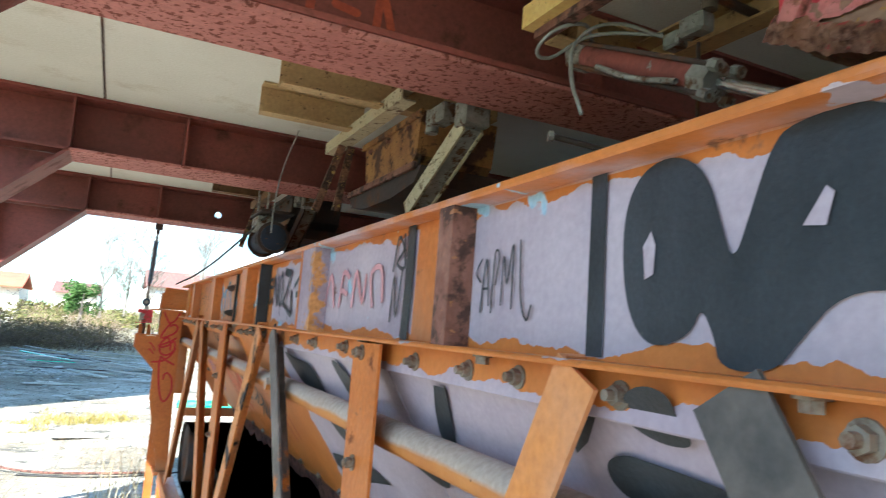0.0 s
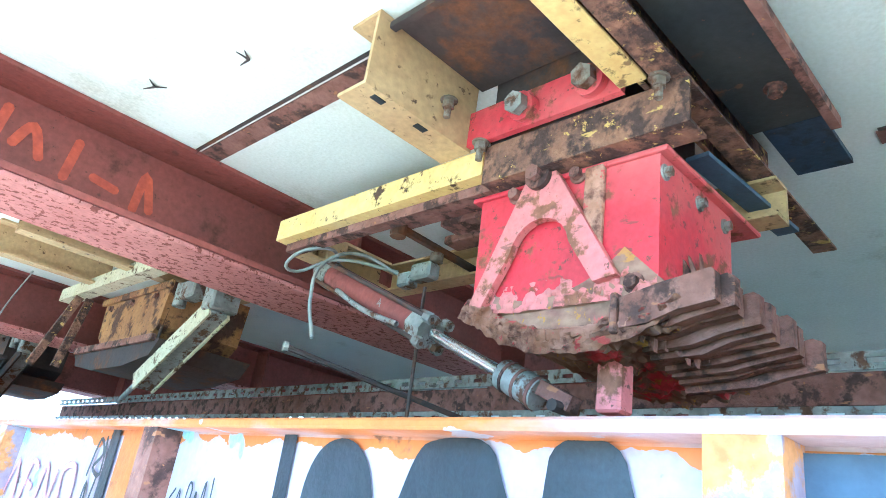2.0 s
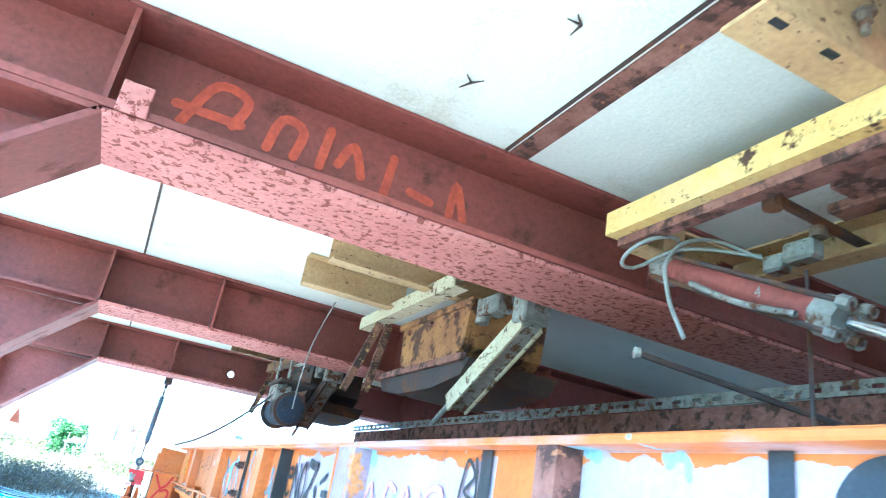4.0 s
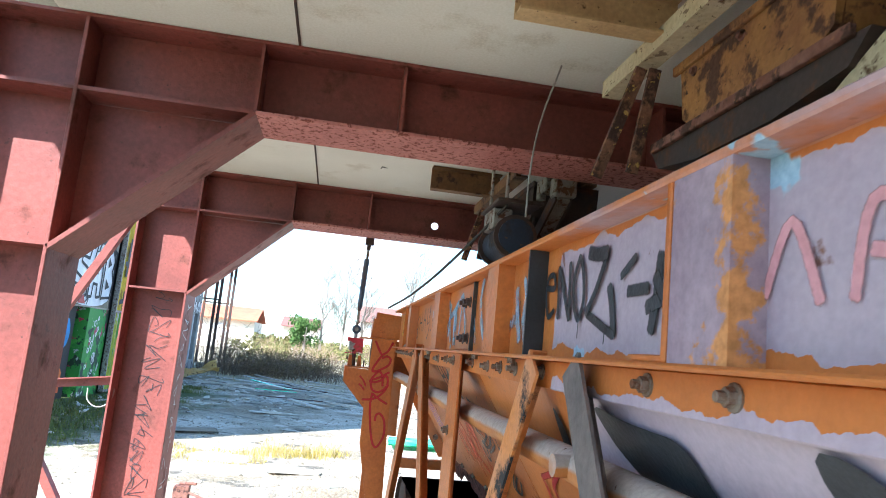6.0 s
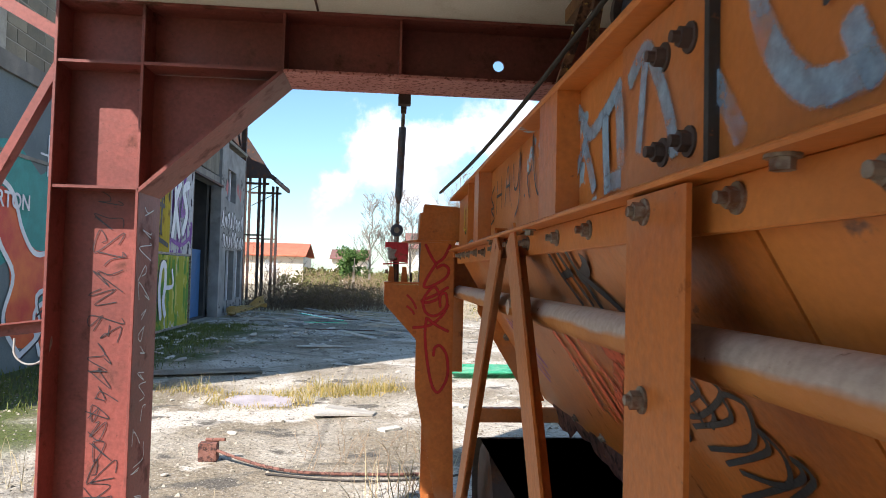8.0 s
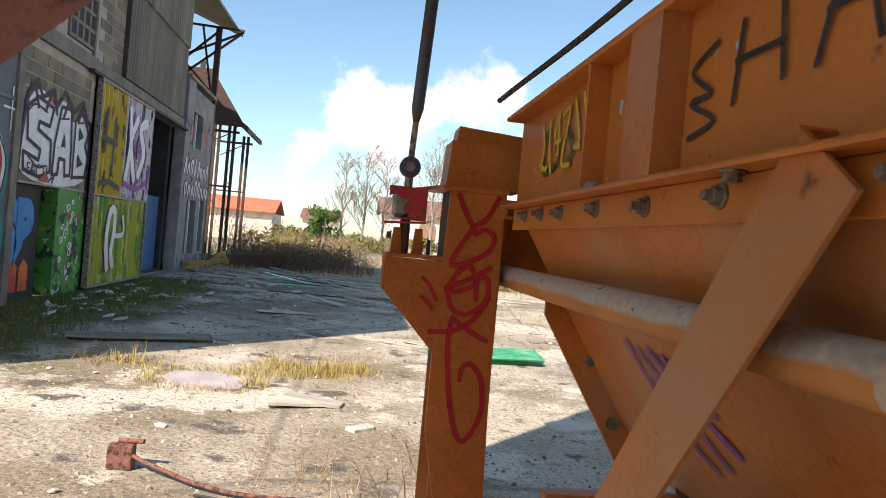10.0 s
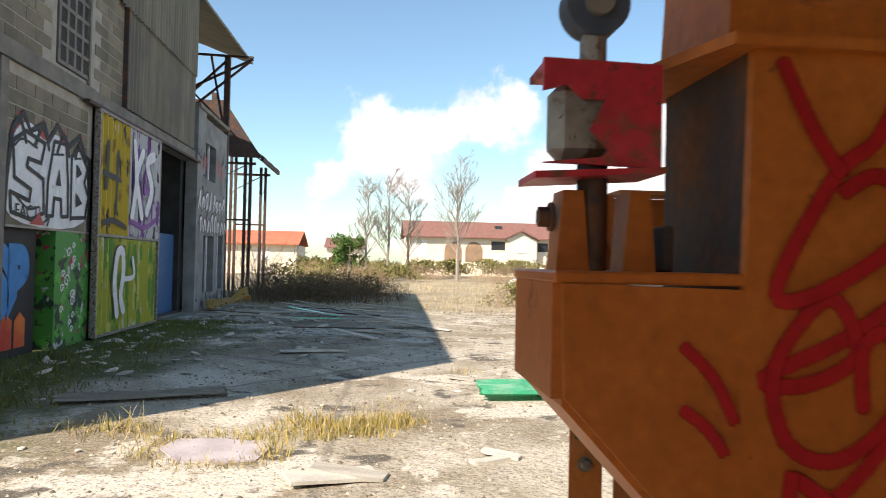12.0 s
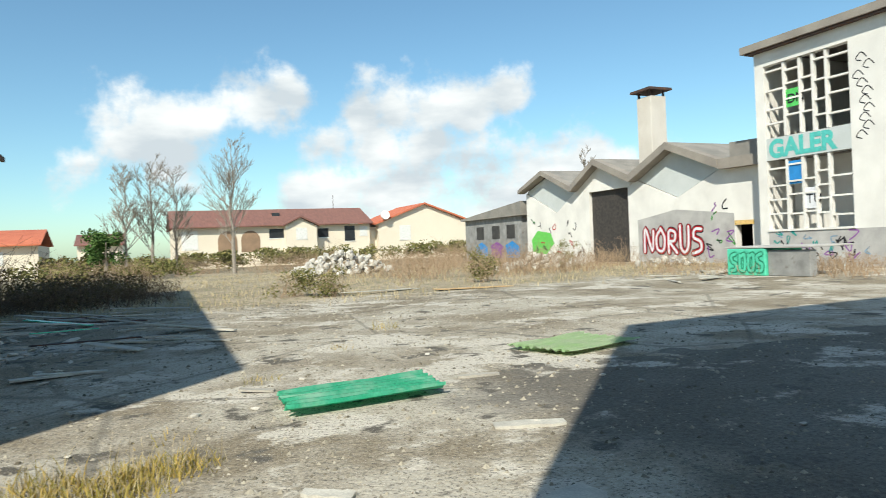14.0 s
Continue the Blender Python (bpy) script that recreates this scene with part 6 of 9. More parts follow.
def letter_line(pts, w, mt, lf, closed=True):
    pts = pts + [pts[0]] if closed else pts
    fine_pts = [q for a, b in zip(pts, pts[1:]) for q in (a, ((a[0] * 0.97 + b[0] * 0.03), (a[1] * 0.97 + b[1] * 0.03)), ((a[0] * 0.03 + b[0] * 0.97), (a[1] * 0.03 + b[1] * 0.97)))] + [pts[-1]]
    part("black_edge", stroke(BM(), fine_pts, w, (WX, 0, 0), Y, Z, lf, sub=2), mt, piece, smooth=False)


letter_s = [(15.32, 3.02), (15.22, 2.72), (14.86, 2.74), (14.84, 2.62), (15.30, 2.50), (15.34, 2.02), (14.98, 1.90), (14.46, 1.98), (14.42, 2.24), (14.92, 2.16), (14.96, 2.32), (14.52, 2.44), (14.46, 2.92), (14.78, 3.10)]
letter_a = [(15.42, 1.98), (15.44, 2.5), (15.60, 3.10), (15.98, 3.12), (16.08, 2.52), (16.10, 2.02), (15.90, 2.0), (15.86, 2.26), (15.64, 2.26), (15.62, 2.0)]
letter_b = [(16.20, 2.0), (16.18, 2.96), (16.44, 3.14), (16.76, 2.84), (16.66, 2.60), (16.82, 2.38), (16.72, 2.04)]
for pts in (letter_s, letter_a, letter_b):
    letter_line(pts, 0.055, black_line, 0.020)
for pts in ([(15.68, 2.46), (15.84, 2.46), (15.78, 2.72)], [(16.36, 2.64), (16.56, 2.74), (16.36, 2.88)], [(16.36, 2.18), (16.60, 2.26), (16.36, 2.42)]):
    part("counter", patch(BM(), pts, (WX, 0, 0), Y, Z, 0.026), black_line, piece, smooth=False)
letter_line([(14.30, 1.80), (14.34, 2.4), (14.45, 3.08), (14.72, 3.34), (14.9, 3.12), (15.3, 3.30), (15.42, 3.06), (15.7, 3.36), (16.1, 3.10), (16.45, 3.34), (16.62, 3.05), (16.86, 3.0), (16.84, 2.6), (16.86, 1.84)], 0.07, black_line, 0.014, False)
for pts in ([(14.5, 2.86), (14.7, 2.98), (15.1, 2.92)], [(14.56, 2.2), (14.9, 2.05), (15.2, 2.1)], [(15.55, 2.9), (15.9, 2.95)], [(16.3, 2.95), (16.5, 2.98)], [(15.3, 1.86), (15.5, 1.95), (15.44, 1.84)]):
    part("shade_line", stroke(BM(), pts, 0.030, (WX, 0, 0), Y, Z, 0.022), black_line, piece, smooth=False)
part("red_fill", patch(BM(), [(14.95, 1.84), (15.36, 1.84), (15.20, 2.02)], (WX, 0, 0), Y, Z, 0.026), red_marker, piece, "red wedge", smooth=False)
lettering("small_letters", "FACT!", 0.26, (WX, 14.55, 1.92), Y, Z, 0.016, black_line, piece)
for cy in (14.6, 15.25, 15.9, 16.5):
    part("red_tip", patch(BM(), [(cy - 0.15, 3.0), (cy + 0.12, 3.02), (cy + 0.02, 3.38)], (WX, 0, 0), Y, Z, 0.0045), red_marker, piece, "red flame tip", smooth=False)
    part("black_edge", stroke(BM(), [(cy - 0.2, 2.95), (cy, 3.25), (cy + 0.2, 2.95)], 0.07, (WX, 0, 0), Y, Z, 0.012), black_line, piece, smooth=False)
bubble = thing("bubble_graffiti", (WX - 0.16, 14.9, 1.0), "fat blue bubble letters with orange feet", "graffiti")
lettering("outline", "SB", 1.25, (WX - 0.158, 14.30, 0.62), Y, Z, 0.004, black_line, bubble, bold=0.10, wide=0.8)
lettering("letters", "SB", 1.25, (WX - 0.158, 14.30, 0.62), Y, Z, 0.008, bubble_blue, bubble, bold=0.075, wide=0.8)
for cy in (14.45, 14.75, 15.1):
    part("foot", patch(BM(), [(cy - 0.14, 0.12), (cy + 0.15, 0.12), (cy + 0.15, 0.5), (cy, 0.62), (cy - 0.14, 0.5)], (WX - 0.158, 0, 0), Y, Z, 0.006), mural_orange, bubble, smooth=False)
swirl = thing("swirl_graffiti", (WX, 16.3, 1.0), "white swirl lines on green", "graffiti")
for k in range(13):
    cy, cz, r = 15.95 + 0.45 * rng.random(), 0.25 + 0.11 * k, rng.uniform(0.05, 0.11)
    part("swirl", stroke(BM(), [(cy + r * (1 - 0.1 * i) * math.cos(i * 0.9), cz + r * (1 - 0.1 * i) * math.sin(i * 0.9)) for i in range(9)], 0.025, (WX, 0, 0), Y, Z, 0.006), silver, swirl, smooth=False)
tags = thing("door_graffiti", (WX + 0.13, 18.5, 1.5), "sprayed figure and letters across corrugated doors", "graffiti")
D0 = (WX + 0.13, 0, 0)
for pts, w, mt in (([(17.9, 0.35), (17.75, 0.9), (17.85, 1.45), (18.1, 1.5), (18.15, 1.1), (18.05, 0.7), (18.2, 0.4)], 0.16, silver), ([(18.2, 1.0), (18.7, 1.05), (18.6, 1.4)], 0.09, silver), ([(17.7, 0.3), (17.6, 0.95), (17.75, 1.55), (18.2, 1.6)], 0.035, black_line),
                   ([(17.25, 2.6), (17.3, 3.4)], 0.12, black_line), ([(17.1, 2.85), (17.9, 2.8)], 0.1, black_line), ([(17.7, 2.2), (17.75, 3.3)], 0.1, black_line), ([(18.55, 3.6), (18.7, 2.9), (18.5, 2.2)], 0.20, silver), ([(18.75, 3.1), (19.05, 3.5)], 0.18, silver), ([(18.7, 2.9), (19.05, 2.2)], 0.18, silver), ([(19.7, 3.5), (19.3, 3.3), (19.6, 2.8), (19.3, 2.3)], 0.20, silver), ([(18.45, 3.65), (18.58, 2.9), (18.38, 2.15)], 0.05, black_line), ([(18.9, 3.1), (19.2, 3.55)], 0.05, black_line), ([(18.88, 2.85), (19.2, 2.2)], 0.05, black_line), ([(19.85, 3.55), (19.45, 3.3), (19.75, 2.8), (19.45, 2.2)], 0.05, black_line), ([(18.5, 3.3), (18.7, 2.6), (18.9, 3.1), (19.1, 2.4)], 0.05, purple_spray), ([(19.3, 3.3), (19.2, 2.7), (19.6, 2.9), (19.4, 2.2)], 0.12, purple_spray), ([(18.45, 2.1), (19.2, 2.0), (19.9, 2.2)], 0.1, purple_spray), ([(17.1, 1.98), (17.6, 2.05), (18.2, 1.95)], 0.1, black_line)):
    part("sprayed_line", stroke(BM(), pts, w, D0, Y, Z, 0.004), mt, tags, smooth=False)
tag2 = thing("panel_graffiti", (WX - 0.42, 21.2, 1.0), "white and black scrawl on blue panel", "graffiti")
for pts in ([(20.3, 1.6), (20.9, 1.5), (20.5, 1.1), (21.0, 0.9)], [(20.4, 0.8), (20.9, 0.55), (20.4, 0.35), (21.1, 0.2)], [(21.3, 1.6), (21.7, 1.2)]):
    part("sprayed_line", stroke(BM(), pts, 0.09, (WX - 0.42, 0, 0), Y, Z, 0.006), black_line, tag2, smooth=False)
    part("sprayed_line", stroke(BM(), [(a + 0.09, b + 0.02) for a, b in pts], 0.035, (WX - 0.42, 0, 0), Y, Z, 0.01), silver, tag2, smooth=False)
ann = thing("annexe_graffiti", (WX + 0.05, 26, 2), "dense black scrawl on the white annexe", "graffiti")
for k in range(46):
    cy, cz = rng.uniform(23.5, 26.65), rng.choice((rng.uniform(2.2, 3.5), rng.uniform(3.7, 4.5), rng.uniform(0.1, 0.42)))
    if 24.15 < cy < 25.45 and 3.55 < cz < 4.65:
        continue
    pts = [(cy + rng.uniform(-0.14, 0.14), cz + rng.uniform(-0.18, 0.18)) for i in range(4)]
    part("scrawl", stroke(BM(), pts, 0.045, (WX + 0.05, 0, 0), Y, Z, 0.006), black_line, ann, smooth=False)

for k in range(16):
    cy, base_z = 23.55 + 0.2 * k, 2.15 if k % 2 else 2.75
    pts = [(cy + rng.uniform(-0.05, 0.05), base_z), (cy + rng.uniform(-0.04, 0.12), base_z + 0.30), (cy + 0.18, base_z + rng.uniform(0.2, 0.55)), (cy + rng.uniform(0.1, 0.25), base_z + 0.05)]
    part("letter_stroke", stroke(BM(), pts, 0.17, (WX + 0.05, 0, 0), Y, Z, 0.010), black_line, ann, smooth=False)
    part("letter_stroke", stroke(BM(), pts, 0.085, (WX + 0.05, 0, 0), Y, Z, 0.020), silver, ann, smooth=False)
for cy, cz in ((24.0, 3.9), (25.55, 4.0), (25.95, 3.85)):
    part("red_patch", stroke(BM(), [(cy, cz), (cy + 0.1, cz + 0.3), (cy + 0.16, cz - 0.1), (cy + 0.25, cz + 0.25)], 0.10, (WX + 0.05, 0, 0), Y, Z, 0.010), soft_edged(red_marker), ann, smooth=False)

# ---- sheds across the yard
white_paint = surface("sunlit_white_render", (0.76, 0.74, 0.69), (0.64, 0.62, 0.58), 0.8, 0.85, rust=(0.52, 0.49, 0.43), rust_at=(0.64, 0.76), rust_scale=1.0)
plinth_mat = surface("grey_plinth", (0.45, 0.44, 0.42), (0.33, 0.32, 0.31), 1.2, 0.9)
fascia_mat = surface("grey_brown_fascia", (0.30, 0.27, 0.23), (0.23, 0.205, 0.18), 1.0, 0.9)
pale_panel = surface("pale_green_grey_panel", (0.55, 0.58, 0.57), (0.47, 0.50, 0.49), 0.7, 0.8)
shed_roof = surface("lichen_roof_sheet", (0.28, 0.26, 0.23), (0.20, 0.19, 0.17), 1.0, 0.9)
HX2 = 25.0
hall = thing("zigzag_hall", (HX2 + 6, 38, 0), "white hall with a zigzag roof and black doorway", "building")
def hall_prism(name, pts, x0, depth, mat, lab=""):
    return part(name, prism(BM(), pts, (x0, 0, 0), Y, Z, X * depth), mat, hall, lab)
hall_prism("wall", [(47.6, 0), (40.25, 0), (40.25, 4.2), (39.9, 4.25), (41.5, 4.45), (43.81, 3.16), (47.5, 4.75)], HX2, 0.3, white_paint)
hall_prism("wall", [(40.25, 4.2), (36.65, 4.2), (35.95, 4.6), (39.05, 5.75), (41.5, 4.45), (39.9, 4.25)], HX2, 0.3, white_paint)
hall_prism("wall", [(36.65, 0), (29.2, 0), (29.2, 1.85), (28.3, 1.85), (28.3, 0.0), (23.0, 0), (23.0, 4.4), (29.8, 4.5), (32.88, 3.28), (35.95, 4.5), (36.65, 4.2)], HX2, 0.3, white_paint)
hall_prism("gable_panel", [(47.5, 4.80), (43.81, 3.20), (41.5, 4.5), (44.74, 5.7)], HX2 + 0.06, 0.1, pale_panel, "pale grey-green gable panel")
hall_prism("gable_panel", [(35.95, 4.55), (32.88, 3.32), (29.8, 4.55), (33.03, 5.8)], HX2 + 0.06, 0.1, pale_panel, "pale grey-green gable panel")
for pts in ([(47.8, 4.75), (44.74, 5.75), (41.5, 4.35), (41.5, 4.72), (44.74, 6.05), (47.8, 5.0)], [(41.5, 4.35), (39.06, 5.72), (35.95, 4.4), (35.95, 4.80), (39.06, 6.08), (41.5, 4.72)], [(35.95, 4.4), (33.03, 5.75), (29.7, 4.4), (29.7, 4.82), (33.03, 6.12), (35.95, 4.80)]):
    hall_prism("fascia", pts, HX2 - 0.55, 0.6, fascia_mat)
    q = [(a, b + 0.004) for a, b in pts[3:]]
    hall_prism("roof_plane", [(q[2][0], q[2][1]), (q[1][0], q[1][1]), (q[0][0], q[0][1]), (q[0][0], q[0][1] - 0.05), (q[1][0], q[1][1] - 0.05), (q[2][0], q[2][1] - 0.05)], HX2 + 0.05, 16, shed_roof)
hall_prism("fascia", [(29.7, 4.35), (22.5, 4.25), (22.5, 4.75), (29.7, 4.82)], HX2 - 0.5, 0.55, fascia_mat)
hall_prism("roof_plane", [(29.7, 4.80), (22.5, 4.74), (22.5, 5.4), (29.7, 5.6)], HX2 + 0.3, 12, shed_roof)
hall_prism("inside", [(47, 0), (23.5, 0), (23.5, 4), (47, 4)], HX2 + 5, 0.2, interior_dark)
hall_prism("door_leaf", [(40.25, 0), (36.65, 0), (36.65, 4.2), (40.25, 4.2)], HX2 + 0.22, 0.06, rubber, "black steel door leaf")
hall_prism("small_door_frame", [(29.25, 1.75), (28.2, 1.75), (28.2, 1.95), (29.25, 1.95)], HX2 - 0.04, 0.06, yellow_paint)
chim = thing("brick_chimney", (26.8, 36.6, 0), "square rendered chimney with a flat cap", "chimney")
part("shaft", box(BM(), (26.35, 36.05, 0), (27.45, 37.2, 9.25), 0.02), surface("chimney_render", (0.62, 0.57, 0.50), (0.52, 0.47, 0.41), 0.6, 0.9), chim)
part("cap", box(BM(), (26.1, 35.8, 9.55), (27.7, 37.45, 9.68)), dark_steel, chim)
for dx, dy_ in ((0.2, 0.2), (0.2, 1.15), (1.1, 0.2), (1.1, 1.15)):
    part("cap_foot", box(BM(), (26.2 + dx, 35.9 + dy_, 9.25), (26.3 + dx, 36.0 + dy_, 9.55)), dark_steel, chim)
VX = 23.3
vil = thing("white_factory", (VX + 5, 20, 0), "white factory block with broken concrete window grids", "building")
def vbox(name, y0, y1, z0, z1, mat, dx0=0.0, dx1=0.3, lab=""):
    return part(name, box(BM(), (VX + dx0, y0, z0), (VX + dx1, y1, z1)), mat, vil, lab)
vbox("wall", 25.98, 26.4, 0, 8.6, white_paint)
vbox("wall", 6.0, 22.38, 1.37, 8.6, white_paint)
vbox("wall", 22.38, 25.98, 8.02, 8.6, white_paint)
vbox("plinth", 6.0, 25.98, 0, 1.37, plinth_mat, -0.02, 0.3, "grey plinth with scrawled tags")
vbox("panel", 22.38, 25.98, 4.22, 5.1, pale_panel, 0.02, 0.2, "pale turquoise panel with lettering")
vbox("roof_edge", 5.5, 26.75, 8.66, 8.95, fascia_mat, -0.4, 12)
# a dark strip put in for the shadow under the roof edge
vbox("eave_shadow_strip", 5.5, 26.6, 8.6, 8.66, dark_steel, -0.3, 0.3)
part("side_wall", box(BM(), (VX + 0.3, 26.1, 0), (VX + 11, 26.4, 8.6)), white_paint, vil)
for z0, z1 in ((0, 1.2), (4.3, 5.4), (7.6, 8.6)):
    part("rear_wall", box(BM(), (VX + 10.7, 6, z0), (VX + 11, 26.1, z1)), white_paint, vil)
for k in range(9):
    part("rear_pier", box(BM(), (VX + 10.72, 6 + 2.4 * k, 1.2), (VX + 10.98, 6.5 + 2.4 * k, 7.6)), white_paint, vil)
part("mid_floor", box(BM(), (VX + 0.3, 6, 4.3), (VX + 10.7, 26.1, 4.55)), plinth_mat, vil)
part("near_wall", box(BM(), (VX + 0.3, 6, 0), (VX + 10.7, 6.3, 8.6)), white_paint, vil)
gr = random.Random(9)
for z0, z1 in ((1.40, 4.20), (5.12, 8.0)):
    cols = [25.98, 25.1, 24.4, 23.85, 23.3, 22.38]
    for y_ in cols[1:-1]:
        vbox("mullion", y_ - 0.05, y_ + 0.05, z0, z1, white_paint, 0.05, 0.22)
    for a, b in zip(cols, cols[1:]):
        n_ = gr.choice((3, 4, 4))
        zz = z0
        for k in range(n_):
            zz += (z1 - z0) / (n_ + 0.6) * gr.uniform(0.8, 1.3)
            if zz < z1 - 0.2:
                vbox("transom", b + 0.05, a - 0.05, zz - 0.035, zz + 0.035, white_paint, 0.06, 0.2)
vbox("sill", 22.3, 26.0, 1.37, 1.45, white_paint, -0.06, 0.3)
vbox("infill_pane", 24.45, 25.05, 6.2, 6.9, plain("green_spray_pane", (0.10, 0.55, 0.12)), 0.10, 0.13)
vbox("infill_pane", 24.45, 25.05, 3.2, 4.1, bubble_blue, 0.10, 0.13)
vbox("infill_pane", 23.9, 24.35, 2.2, 3.0, silver, 0.10, 0.13)
lettering("panel_letters", "GALER", 0.95, (VX + 0.02, 25.85, 4.34), -Y, Z, 0.01, plain("turquoise_spray", (0.10, 0.50, 0.45)), vil, bold=0.05, wide=1.0)
lettering("pane_letters", "DN", 0.5, (VX + 0.10, 25.0, 6.35), -Y, Z, 0.01, black_line, vil, bold=0.02)
lettering("pane_letters", "TU", 0.5, (VX + 0.10, 24.33, 2.4), -Y, Z, 0.01, black_line, vil)
sg = thing("hall_graffiti", (HX2, 33, 1.3), "red and orange letters sprayed on the hall's grey band", "graffiti")
part("grey_band", patch(BM(), [(35.9, 0.0), (29.3, 0.0), (29.3, 2.3), (33, 2.7), (35.9, 2.3)], (HX2, 0, 0), -Y * -1, Z, -0.006), plinth_mat, sg, smooth=False)
peach = surface("peach_spray", (0.72, 0.25, 0.10), (0.70, 0.42, 0.38), 0.9, 0.7)
letter_paths = (((0, 0), (0.1, 1.1), (0.62, 0.05), (0.75, 1.0)), ((0.45, 0.95), (0.08, 0.62), (0.15, 0.12), (0.6, 0.08), (0.72, 0.6), (0.4, 0.98)), ((0.12, -0.05), (0.15, 0.9), (0.62, 0.85), (0.55, 0.5), (0.2, 0.45), (0.75, -0.05)),
                ((0.1, 1.05), (0.12, 0.2), (0.4, -0.02), (0.66, 0.25), (0.7, 1.0)), ((0.7, 0.95), (0.25, 0.95), (0.15, 0.62), (0.6, 0.42), (0.62, 0.08), (0.05, -0.08)))
for w, mt, lf in ((0.36, black_line, 0.012), (0.28, red_marker, 0.03), (0.13, silver, 0.05)):
    for k, path_k in enumerate(letter_paths):
        pts = [(-35.4 + 0.86 * k + 0.95 * a, 0.55 + (1.15 + 0.12 * (k % 2)) * b) for a, b in path_k]
        part("letter_stroke", stroke(BM(), pts, w, (HX2, 0, 0), -Y, Z, lf), mt, sg, smooth=False)
part("green_splash", patch(BM(), [(46.9, 0.6), (45.2, 0.5), (44.2, 1.2), (44.6, 1.9), (46.2, 2.1), (47.0, 1.5)], (HX2, 0, 0), Y, Z, -0.01), plain("green_splash", (0.15, 0.55, 0.10)), sg, smooth=False)
for k in range(26):
    cy = gr.uniform(41.0, 47.2) if k % 3 else gr.uniform(29.4, 31)
    cz = gr.uniform(0.5, 3.0)
    part("tag_line", stroke(BM(), [(cy + gr.uniform(-0.3, 0.3), cz + gr.uniform(-0.3, 0.3)) for i in range(4)], 0.06, (HX2, 0, 0), Y, Z, -0.014), gr.choice((black_line, purple_spray, red_marker, green_mural)), sg, smooth=False)
fg = thing("factory_graffiti", (VX, 20, 1), "scribbled tags along the factory plinth", "graffiti")
for k in range(70):
    cy, cz = gr.uniform(14.0, 26.0), gr.uniform(0.3, 1.25)
    part("tag_line", stroke(BM(), [(cy + gr.uniform(-0.22, 0.22), cz + gr.uniform(-0.2, 0.2)) for i in range(4)], 0.045, (VX - 0.02, 0, 0), Y, Z, -0.01), gr.choice((black_line, black_line, blue_spray, teal, purple_spray)), fg, smooth=False)
for k in range(10):
    cy, cz = 21.9 + gr.uniform(-0.25, 0.2), 4.6 + 0.3 * k
    part("tag_line", stroke(BM(), [(cy - 0.2, cz), (cy, cz + 0.2), (cy + 0.2, cz), (cy, cz - 0.1)], 0.035, (VX, 0, 0), Y, Z, -0.008), black_line, fg, smooth=False)
low = thing("low_shed", (26, 52, 0), "low grey shed with blue and white graffiti", "building")
part("wall", box(BM(), (HX2, 48.3, 0), (HX2 + 6, 57.5, 3.3)), white_wall, low)
part("roof", prism(BM(), [(47.9, 3.3), (57.8, 3.3), (57.8, 3.45), (47.9, 4.3)], (HX2 - 0.3, 0, 0), Y, Z, X * 7), shed_roof, low)
for y_ in (49.3, 51.6, 54.2):
    part("window", box(BM(), (HX2 - 0.03, y_, 1.7), (HX2 + 0.02, y_ + 1.2, 2.7)), interior_dark, low)
    part("blue_graffiti", patch(BM(), [(y_ - 0.6, 0.3), (y_ + 1.3, 0.2), (y_ + 1.5, 1.2), (y_ + 0.4, 1.5), (y_ - 0.5, 1.1)], (HX2, 0, 0), Y, Z, -0.02), gr.choice((bubble_blue, purple_spray)), low, smooth=False)
crate = thing("concrete_tank", (18.2, 22.1, 0), "low concrete tank sprayed bright green", "tank")
part("tank", box(BM(), (17.9, 21.6, 0), (19.6, 23.1, 0.86), 0.02), plain("mint_spray", (0.10, 0.58, 0.38)), crate)
for w, mt, lf in ((0.17, black_line, 0.012), (0.09, silver, 0.024)):
    for k in range(4):
        pts = [(-22.95 + 0.34 * k + a, 0.12 + b) for a, b in (((0.22, 0.58), (0.04, 0.5), (0.08, 0.32), (0.22, 0.25), (0.2, 0.06), (0.02, 0.04)) if k in (0, 3) else ((0.05, 0.56), (0.04, 0.1), (0.22, 0.08), (0.24, 0.55), (0.1, 0.5)))]
        part("letter_stroke", stroke(BM(), pts, w, (17.9, 0, 0), -Y, Z, lf), plain("deep_green_spray", (0.02, 0.22, 0.12)) if w > 0.1 and k == 0 else (bpy.data.materials["deep_green_spray"] if w > 0.1 else bpy.data.materials["mint_spray"]), crate, smooth=False)
part("side_wall", box(BM(), (18.0, 20.1, 0), (18.3, 21.58, 0.80), 0.02), white_wall, crate)
part("top_slab", box(BM(), (17.9, 20.0, 0.87), (19.8, 23.2, 0.93), 0.01), plinth_mat, crate)

